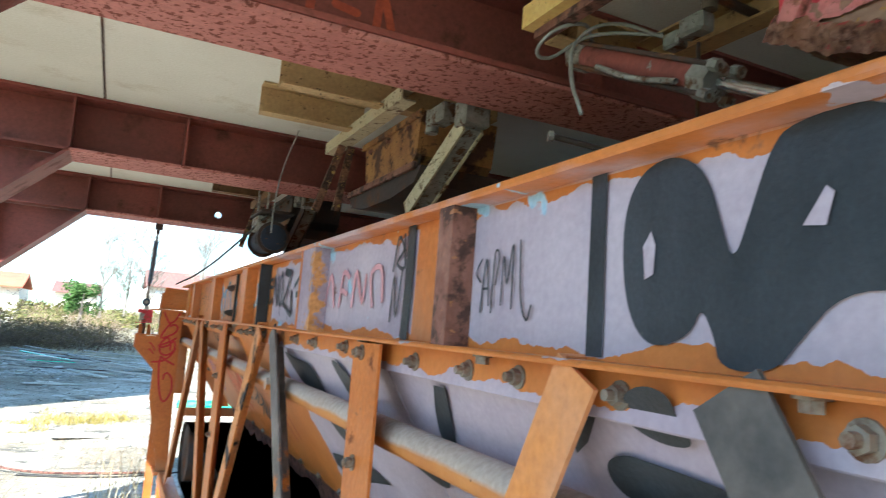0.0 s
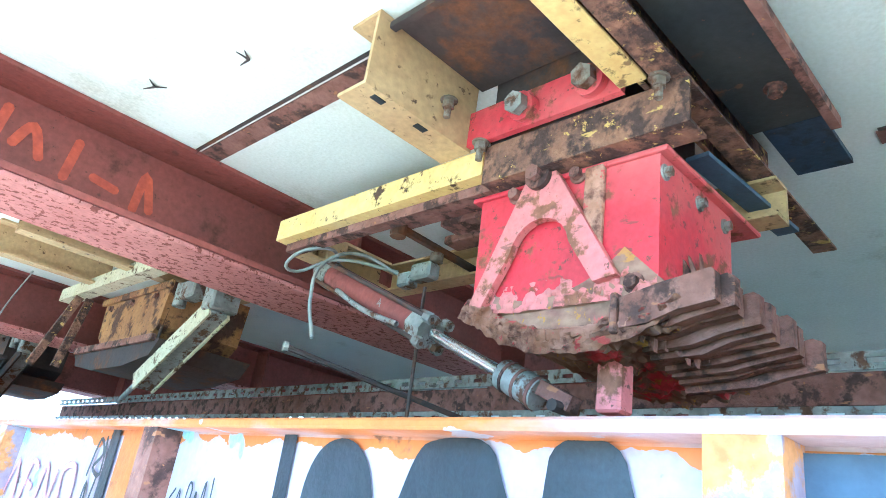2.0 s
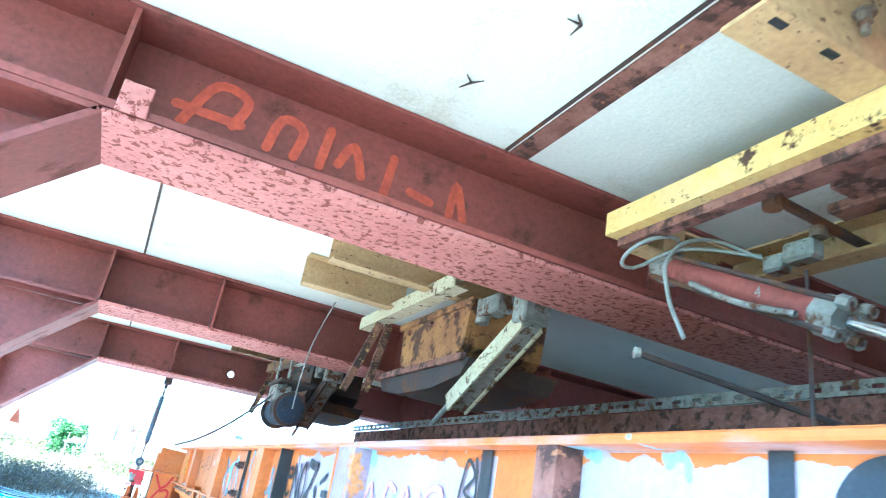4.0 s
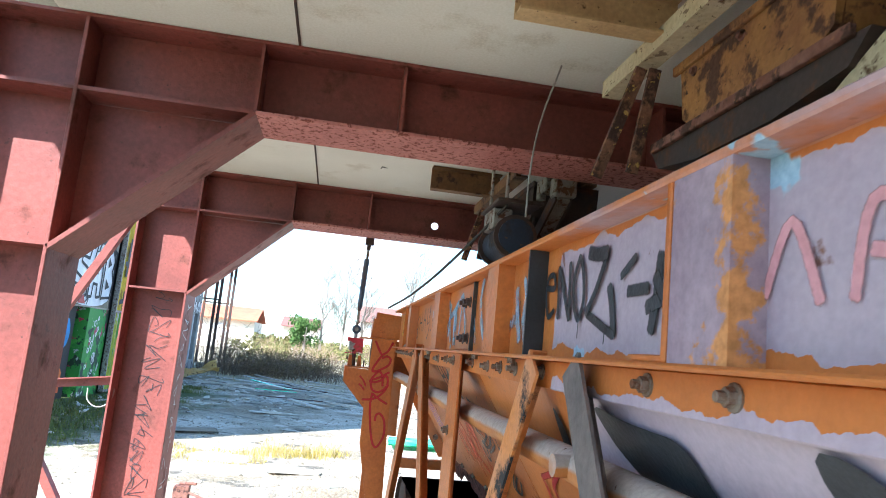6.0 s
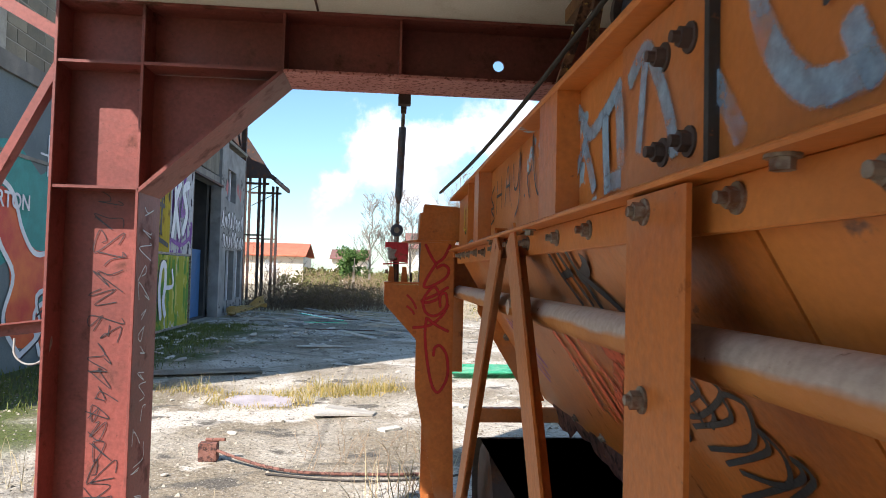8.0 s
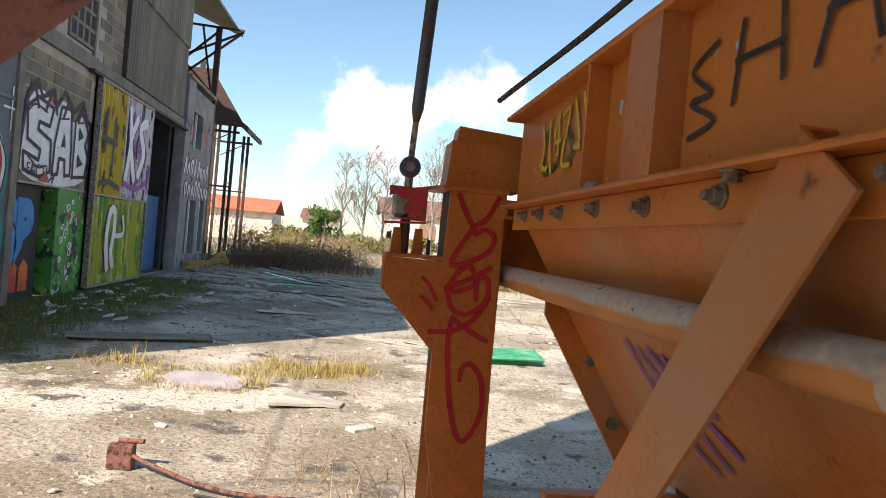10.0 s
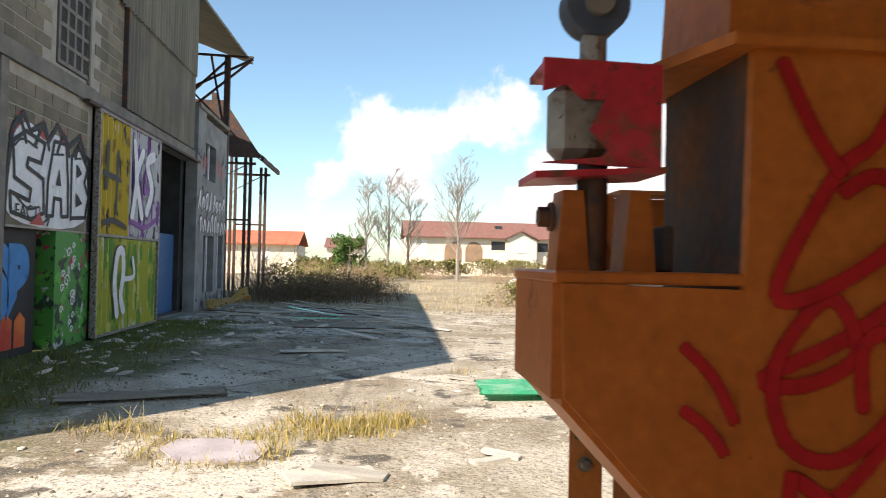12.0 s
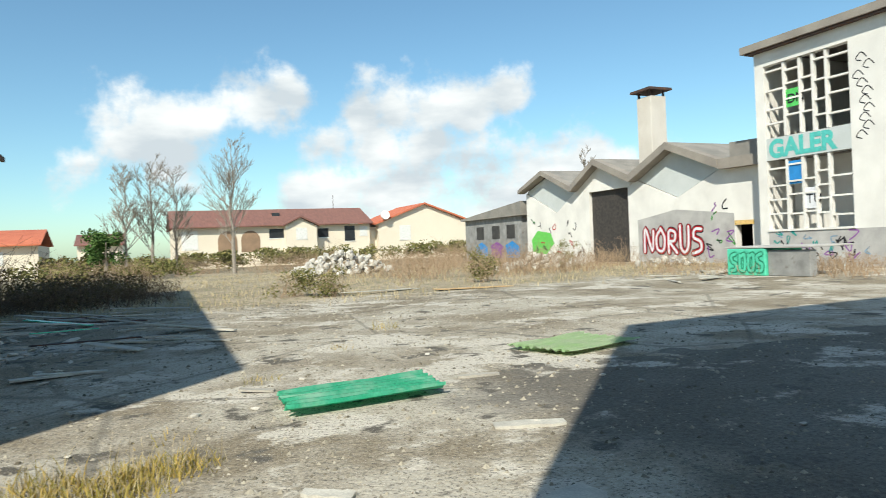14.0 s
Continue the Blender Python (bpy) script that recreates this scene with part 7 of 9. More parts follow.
# ---- houses at the far edge
house_wall = surface("cream_house_render", (0.74, 0.66, 0.53), (0.68, 0.60, 0.48), 0.3, 0.9)
tile_brown = surface("brown_roof_tiles", (0.24, 0.115, 0.09), (0.17, 0.085, 0.07), 1.2, 0.85, stretch=(6, 1, 1))
tile_red = surface("orange_roof_tiles", (0.55, 0.17, 0.09), (0.46, 0.13, 0.07), 1.0, 0.85)
shutter_w = plain("white_shutter", (0.75, 0.75, 0.72))
pane_dark = surface("dark_window_pane", (0.035, 0.04, 0.045), (0.02, 0.022, 0.025), 1, 0.15)
HY = 82.0
def house(x0, x1, eave, ridge, roof_mat, lab, gable=False, depth=9.0, y=HY):
    h = thing("house", ((x0 + x1) / 2, y + depth / 2, 0), lab, "house", "houses beyond the field")
    if gable:
        mid = (x0 + x1) / 2
        part("wall", prism(BM(), [(x0, 0), (x1, 0), (x1, eave), (mid, ridge), (x0, eave)], (0, y, 0), X, Z, Y * depth), house_wall, h)
        part("roof", prism(BM(), [(x0 - 0.4, eave - 0.1), (mid, ridge), (x1 + 0.4, eave - 0.1), (x1 + 0.4, eave + 0.1), (mid, ridge + 0.2), (x0 - 0.4, eave + 0.1)], (0, y - 0.4, 0), X, Z, Y * (depth + 0.8)), roof_mat, h)
    else:
        part("wall", box(BM(), (x0, y, 0), (x1, y + depth, eave)), house_wall, h)
        part("roof", prism(BM(), [(y - 0.6, eave), (y + depth / 2, ridge), (y + depth + 0.6, eave), (y + depth + 0.6, eave + 0.12), (y + depth / 2, ridge + 0.14), (y - 0.6, eave + 0.12)], (x0 - 0.3, 0, 0), Y, Z, X * (x1 - x0 + 0.6)), roof_mat, h)
    return h
def window(h, x0, x1, z0, z1, mat, y=HY):
    w = part("window", box(BM(), (x0, y - 0.03, z0), (x1, y + 0.02, z1)), mat, h)
    f = part("window_frame", box(BM(), (x0 - 0.08, y - 0.045, z0 - 0.1), (x1 + 0.08, y - 0.031, z0 - 0.01)), shutter_w, h)
ha = house(3.2, 24.5, 4.3, 6.3, tile_brown, "long cream house with brown tiled roof")
window(ha, 4.0, 5.6, 2.1, 4.0, shutter_w)
for cx in (8.6, 11.0):
    arc = [(cx - 1.0 + 2.0 * (0.5 - 0.5 * math.cos(math.pi * k / 10)), 2.9 + 1.0 * math.sin(math.pi * k / 10)) for k in range(11)] + [(cx + 1.0, 1.6), (cx - 1.0, 1.6)]
    # flat brown panel: the recess's shade is only its colour
    part("arched_recess", prism(BM(), arc, (0, HY - 0.04, 0), X, Z, Y * 0.06), surface("recess_shade", (0.30, 0.20, 0.13), (0.22, 0.15, 0.10), 1, 0.9), ha)
window(ha, 13.0, 14.7, 3.0, 4.0, pane_dark)
part("gable_bay", prism(BM(), [(14.6, 0), (18.0, 0), (18.0, 4.2), (16.2, 5.1), (14.6, 4.3)], (0, HY - 1.2, 0), X, Z, Y * 1.3), house_wall, ha)
part("bay_roof", prism(BM(), [(14.3, 4.25), (16.2, 5.15), (18.3, 4.15), (18.3, 4.3), (16.2, 5.35), (14.3, 4.4)], (0, HY - 1.6, 0), X, Z, Y * 4), tile_brown, ha)
window(ha, 15.7, 16.9, 2.8, 4.0, shutter_w, HY - 1.2)
window(ha, 18.4, 19.6, 2.9, 3.9, pane_dark)
window(ha, 21.5, 22.7, 2.4, 4.1, pane_dark)
window(ha, 23.3, 24.2, 3.0, 4.0, shutter_w)
part("roof_light", box(BM(), (13.8, HY + 2.2, 5.5), (14.6, HY + 3.0, 5.9)), pane_dark, ha)
part("aerial", rod(BM(), (21.5, HY + 4.5, 6.3), (21.5, HY + 4.5, 8.0), 0.03, 6), dark_steel, ha)
hb_ = house(25.6, 37.3, 4.25, 6.45, tile_red, "cream house with its gable to the field", True)
window(hb_, 28.2, 29.6, 2.3, 4.0, shutter_w)
part("satellite_dish", rod(BM(), (26.3, HY - 0.5, 5.2), (26.3, HY - 0.65, 5.25), 0.55, 16), shutter_w, hb_)
part("porch", box(BM(), (24.6, HY + 1, 0), (25.6, HY + 5, 3.9)), house_wall, hb_)
hc_ = house(-22.0, -8.0, 2.9, 4.3, tile_red, "low house with bright orange tiles", depth=8, y=74)
window(hc_, -12, -10.6, 1.4, 2.5, shutter_w, 74)
hd_ = house(-7.0, -2.0, 3.2, 4.6, tile_brown, "distant house with a brown hipped roof", depth=8, y=100)


# ---- plants and clutter
def leafy(name, c1, c2, rough=0.7):
    m, nt, bsdf, pos = shader(name, 0, rough, 0.25)
    g = nt.nodes.new("ShaderNodeNewGeometry")
    c = mixed(nt, g.outputs["Random Per Island"], c1, c2)
    nt.links.new(c, bsdf.inputs["Base Color"])
    return m


bark = surface("pale_bark", (0.33, 0.29, 0.24), (0.22, 0.19, 0.16), 8, 0.9)
twig_mat = leafy("dry_twigs", (0.20, 0.135, 0.085), (0.38, 0.28, 0.18))
bramble_mat = leafy("bramble_twigs", (0.09, 0.06, 0.04), (0.22, 0.15, 0.09))
straw = leafy("straw_grass", (0.36, 0.29, 0.16), (0.52, 0.44, 0.28))
green_grass = leafy("yellow_green_grass", (0.20, 0.19, 0.035), (0.48, 0.34, 0.10))
leaf_green = leafy("dark_green_leaves", (0.04, 0.09, 0.022), (0.11, 0.19, 0.045))
leaf_olive = leafy("olive_leaves", (0.10, 0.11, 0.03), (0.21, 0.18, 0.06))
stone_mat = surface("broken_concrete", (0.55, 0.52, 0.46), (0.40, 0.37, 0.32), 5, 0.95, piece=0.2)
board_mat = surface("weathered_board", (0.45, 0.42, 0.36), (0.31, 0.29, 0.25), 4, 0.9, stretch=(0.3, 3, 3))
white_board = surface("white_board", (0.56, 0.53, 0.46), (0.40, 0.38, 0.33), 4, 0.8)
green_sheet = surface("green_plastic_sheet", (0.05, 0.47, 0.26), (0.12, 0.58, 0.36), 5, 0.25, dust=(0.42, 0.70, 0.54))
pale_green_sheet = surface("sunbleached_green_sheet", (0.42, 0.60, 0.30), (0.50, 0.60, 0.40), 3, 0.6)


def raw(name, verts, faces, material, label, category, kind="stuff", parent=None):
    me = bpy.data.meshes.new(name)
    me.from_pydata(verts, [], faces)
    me.materials.append(material)
    ob = new(name, me)
    if parent is not None:
        place_under(ob, parent)
    return tagged(ob, label, category, "", kind)


def blades(rd, spots, height, width, lean):
    v, f = [], []
    for (x, y, n, r, hs) in spots:
        for k in range(n):
            a, d = rd.uniform(0, 6.283), r * rd.random() ** 0.6
            px, py = x + d * math.cos(a), y + d * math.sin(a)
            h = height * hs * rd.uniform(0.35, 1.25)
            b = rd.uniform(0, 6.283)
            lx, ly = math.cos(b) * lean * h * rd.random(), math.sin(b) * lean * h * rd.random()
            c = rd.uniform(0, 3.14)
            wx, wy = math.cos(c) * width, math.sin(c) * width
            i = len(v)
            v += [(px - wx, py - wy, 0), (px + wx, py + wy, 0), (px + lx * 0.4 + wx * 0.7, py + ly * 0.4 + wy * 0.7, h * 0.6), (px + lx * 0.4 - wx * 0.7, py + ly * 0.4 - wy * 0.7, h * 0.6), (px + lx, py + ly, h)]
            f += [(i, i + 1, i + 2, i + 3), (i + 3, i + 2, i + 4)]
    return v, f


def twigs(rd, spots, material, name, label, category, parent=None, thick=0.006):
    """Tangles of thin three-sided stems that fork, on round spots (x, y, stems, radius, height)."""
    v, f = [], []
    def stem(p, q, r):
        d = (q - p).normalized()
        s = d.orthogonal().normalized()
        t = d.cross(s)
        i = len(v)
        for e, rr in ((p, r), (q, r * 0.4)):
            for k in range(3):
                a = k * 2.094
                v.append(tuple(e + s * (rr * math.cos(a)) + t * (rr * math.sin(a))))
        for k in range(3):
            f.append((i + k, i + (k + 1) % 3, i + 3 + (k + 1) % 3, i + 3 + k))
    for (x, y, n, r, h) in spots:
        for k in range(n):
            a, d = rd.uniform(0, 6.283), r * rd.random() ** 0.6
            p = Vector((x + d * math.cos(a), y + d * math.sin(a), 0))
            up = Vector((rd.uniform(-0.6, 0.6), rd.uniform(-0.6, 0.6), 1)).normalized()
            q = p + up * h * rd.uniform(0.5, 1.1) * (1 - 0.4 * d / max(r, 0.01))
            m = p.lerp(q, 0.5) + Vector((rd.uniform(-1, 1), rd.uniform(-1, 1), 0)) * h * 0.08
            stem(p, m, thick)
            stem(m, q, thick * 0.7)
            for j in range(3):
                s = m.lerp(q, rd.random())
                stem(s, s + Vector((rd.uniform(-1, 1), rd.uniform(-1, 1), rd.uniform(0.0, 0.9))) * h * 0.25, thick * 0.45)
    return raw(name, v, f, material, label, category, "stuff" if parent is None else "", parent)


def leaves(rd, blobs, size):
    v, f = [], []
    for (c, rx, ry, rz, n) in blobs:
        for k in range(n):
            d = Vector((rd.gauss(0, 1), rd.gauss(0, 1), rd.gauss(0, 1))).normalized() * rd.uniform(0.45, 1.0)
            d *= 0.8 + 0.35 * noise.noise(d * 2.3 + Vector(c))
            p = Vector((c[0] + d.x * rx, c[1] + d.y * ry, max(0.03, c[2] + d.z * rz)))
            u_ = Vector((rd.gauss(0, 1), rd.gauss(0, 1), rd.gauss(0, 1))).normalized()
            w_ = u_.orthogonal().normalized()
            s = size * rd.uniform(0.6, 1.3)
            i = len(v)
            v += [tuple(p + u_ * s), tuple(p + w_ * s * 0.55), tuple(p - u_ * s), tuple(p - w_ * s * 0.55)]
            f.append((i, i + 1, i + 2, i + 3))
    return v, f


def bare_tree(x, y, h, seed, label, spread=0.28):
    rd = random.Random(seed)
    t = thing("tree", (x, y, 0), label, "tree", "bare trees by the houses")
    v, f = [], []
    def limb(p, q, r0, r1, sides=5):
        d = (q - p).normalized()
        s = d.orthogonal().normalized()
        w = d.cross(s)
        i = len(v)
        for e, rr in ((p, r0), (q, r1)):
            for k in range(sides):
                a = k * 2 * math.pi / sides
                v.append(tuple(e + s * (rr * math.cos(a)) + w * (rr * math.sin(a))))
        for k in range(sides):
            f.append((i + k, i + (k + 1) % sides, i + sides + (k + 1) % sides, i + sides + k))
    pts = [Vector((x, y, 0))]
    for k in range(9):
        pts.append(Vector((x + rd.uniform(-0.12, 0.12) * k * 0.35, y + rd.uniform(-0.12, 0.12) * k * 0.35, h * (k + 1) / 9)))
    for k in range(9):
        limb(pts[k], pts[k + 1], 0.017 * h * (1 - k / 9.6), 0.017 * h * (1 - (k + 1) / 9.6), 7)
    raw("trunk", v, f, bark, "", "", "", t)
    v, f = [], []
    def branch(p, d, length, r, depth):
        q = p + d * length
        limb(p, q, r, r * 0.55, 4)
        if depth == 0:
            return
        for k in range(4 if depth > 1 else 5):
            s = p.lerp(q, rd.uniform(0.3, 1.0))
            nd = (d + Vector((rd.uniform(-1, 1), rd.uniform(-1, 1), rd.uniform(-0.2, 0.7))) * 0.62).normalized()
            branch(s, nd, length * rd.uniform(0.4, 0.65), r * 0.58, depth - 1)
    for k in range(34):
        z = h * rd.uniform(0.18, 0.97)
        i = min(int(z / h * 9), 8)
        p = pts[i].lerp(pts[i + 1], z / h * 9 - i)
        a = rd.uniform(0, 6.283)
        d = Vector((math.cos(a), math.sin(a), rd.uniform(0.9, 1.7))).normalized()
        branch(p, d, h * spread * (1.05 - 0.75 * z / h) * rd.uniform(0.7, 1.2), 0.022 + 0.02 * (1 - z / h), 3)
    raw("crown", v, f, bark, "fine bare grey-brown twigs", "", "", t)
    return t


bare_tree(-0.9, 60, 7.8, 1, "slender bare tree with upright twigs")
bare_tree(0.9, 61, 8.6, 2, "bare multi-stemmed tree behind the field")
bare_tree(2.6, 63, 8.2, 5, "bare tree among scrub")
bare_tree(6.3, 58, 9.6, 3, "tall bare tree in front of the long house", 0.30)
bare_tree(27.0, 43.0, 7.2, 4, "thin bare tree behind the hall", 0.2)
rd = random.Random(12)
gt = thing("tree", (-2.2, 60, 0), "round evergreen tree with dense dark leaves", "tree")
part("trunk", rod(BM(), (-2.2, 60, 0), (-2.2, 60, 2.0), 0.16, 8, 0.10), bark, gt)
for k in range(4):
    a = k * 1.6
    part("limb", rod(BM(), (-2.2, 60, 1.2), (-2.2 + math.cos(a), 60 + math.sin(a), 2.6), 0.07, 6, 0.03), bark, gt)
blobs = [((-2.2 + rd.uniform(-0.9, 0.9), 60 + rd.uniform(-0.8, 0.8), rd.uniform(1.3, 3.2)), rd.uniform(0.6, 0.95), 0.8, rd.uniform(0.5, 0.8), 330) for k in range(15)]
lv, lf = leaves(rd, blobs, 0.10)
raw("crown", lv, lf, leaf_green, "dark green leaves", "", "", gt)
# hedges and scrub along the houses
hl = [((rd.uniform(-8, 42), rd.uniform(70, 76), rd.uniform(0.6, 1.5)), rd.uniform(0.8, 1.6), 0.8, rd.uniform(0.5, 0.9), 120) for k in range(120)]
lv, lf = leaves(rd, hl, 0.16)
raw("hedge", lv, lf, leaf_olive, "ragged olive hedge before the houses", "hedge")
hl = [((rd.uniform(-7, 3), rd.uniform(52, 64), rd.uniform(0.3, 0.9)), rd.uniform(0.8, 1.5), 0.9, rd.uniform(0.4, 0.8), 90) for k in range(40)]
lv, lf = leaves(rd, hl, 0.11)
raw("scrub", lv, lf, leaf_olive, "low green scrub at the field's edge", "bush")
twigs(rd, [(rd.uniform(-8, 30), rd.uniform(50, 70), 26, 1.6, rd.uniform(1.0, 2.4)) for k in range(75)], twig_mat, "dry_scrub", "tall dry scrub in front of the houses", "bush", thick=0.014)
twigs(rd, [(rd.uniform(10, 24), rd.uniform(30, 47), 26, 1.2, rd.uniform(0.7, 1.9)) for k in range(80)], twig_mat, "dry_weeds", "dry brown weeds before the white hall", "weeds", thick=0.010)
twigs(rd, [(rd.uniform(17.5, 22.8), rd.uniform(12, 27), 26, 0.9, rd.uniform(0.4, 0.95)) for k in range(50)], twig_mat, "dry_weeds", "dry weeds at the factory's foot", "weeds", thick=0.008)
twigs(rd, [(rd.uniform(-4.3, 0.3), 27.5 + rd.uniform(0, 6), 60, 1.3, rd.uniform(0.6, 1.35)) for k in range(30)], bramble_mat, "brambles", "dense tangle of dark brambles beside the workshop", "bush", thick=0.009)
lv, lf = leaves(rd, [((rd.uniform(-4.2, 0.0), 28 + rd.uniform(0, 6), rd.uniform(0.2, 0.8)), 1.1, 1.0, 0.45, 150) for k in range(26)], 0.05)
raw("bramble_leaf", lv, lf, leafy("bramble_leaves", (0.07, 0.055, 0.02), (0.17, 0.12, 0.05)), "olive bramble leaves over the tangle", "bush")
twigs(rd, [(-4.3 + rd.uniform(-0.5, 0.6), 30 + rd.uniform(0, 5), 10, 0.6, rd.uniform(2.0, 3.6)) for k in range(9)], bramble_mat, "sapling_stems", "bare saplings growing through the canopy", "sapling", thick=0.014)
for cx, cy, h, n in ((4.25, 27.4, 1.1, 60), (5.3, 26.6, 1.25, 70), (11.4, 28.4, 1.5, 90), (19.6, 35.0, 1.7, 70)):
    b = thing("shrub", (cx, cy, 0), "scruffy green shrub with bare stems", "shrub", "shrubs on the yard's edge")
    twigs(rd, [(cx, cy, 36, 0.6, h)], twig_mat, "stem", "", "", b, 0.008)
    lv, lf = leaves(rd, [((cx + rd.uniform(-0.5, 0.5), cy + rd.uniform(-0.4, 0.4), rd.uniform(0.15, h * 0.75)), 0.4, 0.4, 0.3, n) for k in range(12)], 0.045)
    raw("foliage", lv, lf, leaf_olive, "", "", "", b)
v_, f_ = blades(rd, [(rd.uniform(-6, 24), rd.uniform(24.5, 52), 22, 1.6, 1.0) for k in range(420)], 0.15, 0.012, 0.7)
raw("field_grass", v_, f_, straw, "dry straw-coloured grass over the field", "grass")
# grass round the slab and in the yard's cracks
sp = []
for k in range(70):
    u_ = k / 69
    sp.append((-0.80 + 1.15 * u_ + rd.uniform(-0.16, 0.16), 10.75 + 0.25 * u_ + rd.uniform(-0.30, 0.30), 20, 0.16, rd.uniform(0.3, 0.9)))
for k in range(26):
    a_ = k / 26 * 6.283
    sp.append((-1.12 + 0.50 * math.cos(a_) + rd.uniform(-0.06, 0.06), 10.25 + 0.42 * math.sin(a_) + rd.uniform(-0.06, 0.06), 14, 0.12, rd.uniform(0.25, 0.7)))
for k in range(16):
    sp.append((-2.6 + 1.1 * k / 16, 10.95 - 0.3 * k / 16 + rd.uniform(-0.15, 0.15), 15, 0.2, rd.uniform(0.3, 0.9)))
sp += [(-1.95, 10.9, 40, 0.2, 1.2), (-0.65, 10.15, 40, 0.2, 0.9), (-0.55, 11.1, 60, 0.25, 1.5), (-0.1, 10.95, 60, 0.25, 1.5), (0.33, 11.05, 40, 0.2, 1.3), (0.2, 11.8, 20, 0.3, 0.7), (1.2, 13.9, 30, 0.3, 0.7), (3.9, 17.4, 40, 0.25, 1.3), (2.6, 15.6, 24, 0.2, 0.9)]
v_, f_ = blades(rd, sp, 0.115, 0.004, 1.4)
raw("yard_grass", v_, f_, green_grass, "yellow-green grass growing round the slab", "grass")
v_, f_ = blades(rd, [(x, y, max(3, n // 5), r, h) for x, y, n, r, h in sp], 0.22, 0.0025, 0.8)
raw("straw_stalks", v_, f_, straw, "tall pale dead stalks in the yard", "grass")
v_, f_ = blades(rd, [(rd.uniform(-4.6, -2.9) - 0.1, rd.uniform(9.5, 21), 36, 0.4, rd.uniform(0.5, 1.3)) for k in range(170)], 0.085, 0.006, 1.1)
raw("verge_grass", v_, f_, leafy("dark_verge_grass", (0.08, 0.11, 0.025), (0.18, 0.20, 0.05)), "dark green grass along the workshop wall", "grass")
twigs(rd, [(0.05, 7.6, 9, 0.35, 0.55), (0.42, 7.3, 10, 0.35, 0.7), (0.28, 6.7, 7, 0.25, 0.55), (-0.25, 7.9, 6, 0.3, 0.4)], twig_mat, "dead_stems", "thin dead stems beside the orange post", "weeds", thick=0.0035)
v_, f_ = blades(rd, [(0.2, 6.4, 40, 0.25, 1.0), (0.38, 7.0, 40, 0.3, 1.2), (-0.75, 6.2, 36, 0.3, 0.8), (-2.4, 7.2, 60, 0.4, 1.2)], 0.28, 0.004, 0.6)
raw("post_grass", v_, f_, straw, "dry grass tufts near the end post", "grass")

# gravel and small rubble
v_, f_ = [], []
for k in range(15000):
    x, y = rd.uniform(-4.5, 9), 5.6 + 20 * rd.random() ** 1.6
    s = rd.choice((0.005, 0.006, 0.008, 0.010, 0.013, 0.018)) * rd.uniform(0.7, 1.4) * (1 + 0.04 * (y - 6))
    i = len(v_)
    a = rd.uniform(0, 3.1)
    ca, sa = math.cos(a) * s, math.sin(a) * s
    v_ += [(x + ca, y + sa, 0), (x - sa, y + ca * 0.8, 0), (x - ca, y - sa, 0), (x + sa, y - ca * 0.8, 0), (x + ca * 0.3, y, s * rd.uniform(0.5, 0.9)), (x - ca * 0.3, y + sa * 0.2, s * rd.uniform(0.5, 0.9))]
    f_ += [(i, i + 1, i + 4), (i + 1, i + 5, i + 4), (i + 1, i + 2, i + 5), (i + 2, i + 3, i + 5), (i + 3, i + 4, i + 5), (i + 3, i, i + 4)]
raw("gravel", v_, f_, leafy("loose_gravel", (0.11, 0.095, 0.07), (0.43, 0.39, 0.31), 0.95), "loose pale gravel and chippings over the yard", "gravel")


def stone_mesh(seed):
    rr_ = random.Random(seed)
    g = BM()
    bmesh.ops.create_icosphere(g, subdivisions=1, radius=1.0)
    for w in g.verts:
        w.co = Vector((round(w.co.x * 1.3) * 0.55 + w.co.x * 0.4, w.co.y * 0.8, w.co.z * 0.6)) * rr_.uniform(0.75, 1.15)
    me = to_mesh("stone", g, stone_mat)
    return me


stones = [stone_mesh(k) for k in range(5)]
def rubble_heap(cx, cy, r, h, n, label, size):
    heap = thing("rubble_heap", (cx, cy, 0), label, "rubble heap")
    for k in range(n):
        a, d = rd.uniform(0, 6.283), r * rd.random() ** 0.6
        o = new("stone", stones[k % 5])
        z = max(0.0, h * (1 - (d / r) ** 1.3)) * rd.uniform(0.75, 1.0)
        o.parent = heap
        o.location = (d * math.cos(a), d * math.sin(a) * 0.6, z + size * 0.3)
        o.rotation_euler = (rd.uniform(0, 6), rd.uniform(0, 6), rd.uniform(0, 6))
        o.scale = (size * rd.uniform(0.5, 1.2),) * 3
    return heap
rubble_heap(10.6, 44.5, 3.2, 1.3, 190, "heap of pale broken concrete and stones", 0.26)
rubble_heap(18.6, 35.5, 2.6, 0.7, 90, "low spread of broken masonry by the hall", 0.22)
rubble_heap(22.0, 30.5, 2.0, 0.4, 40, "scattered rubble at the hall's wall", 0.18)
for k in range(46):
    o = new("stone", stones[k % 5])
    y = 7 + 13 * rd.random()
    o.location = (rd.uniform(-4, 4.5), y, 0.012)
    o.rotation_euler = (0, 0, rd.uniform(0, 6))
    s = rd.uniform(0.02, 0.06)
    o.scale = (s, s, s * 0.7)
    tagged(o, "loose chunk of pale concrete on the yard", "stone", "loose chunks")

for k in range(150):
    o = new("stone", stones[k % 5])
    x_ = -4.4 + 3.6 * rd.random() ** 1.4
    o.location = (x_, 13.5 + 12.5 * rd.random(), 0.012)
    o.rotation_euler = (rd.uniform(-0.4, 0.4), rd.uniform(-0.4, 0.4), rd.uniform(0, 6))
    k_ = rd.uniform(0.025, 0.10)
    o.scale = (k_ * rd.uniform(0.8, 2.0), k_, k_ * 0.5)
    tagged(o, "broken masonry lump in the shade of the workshop", "rubble", "loose rubble")
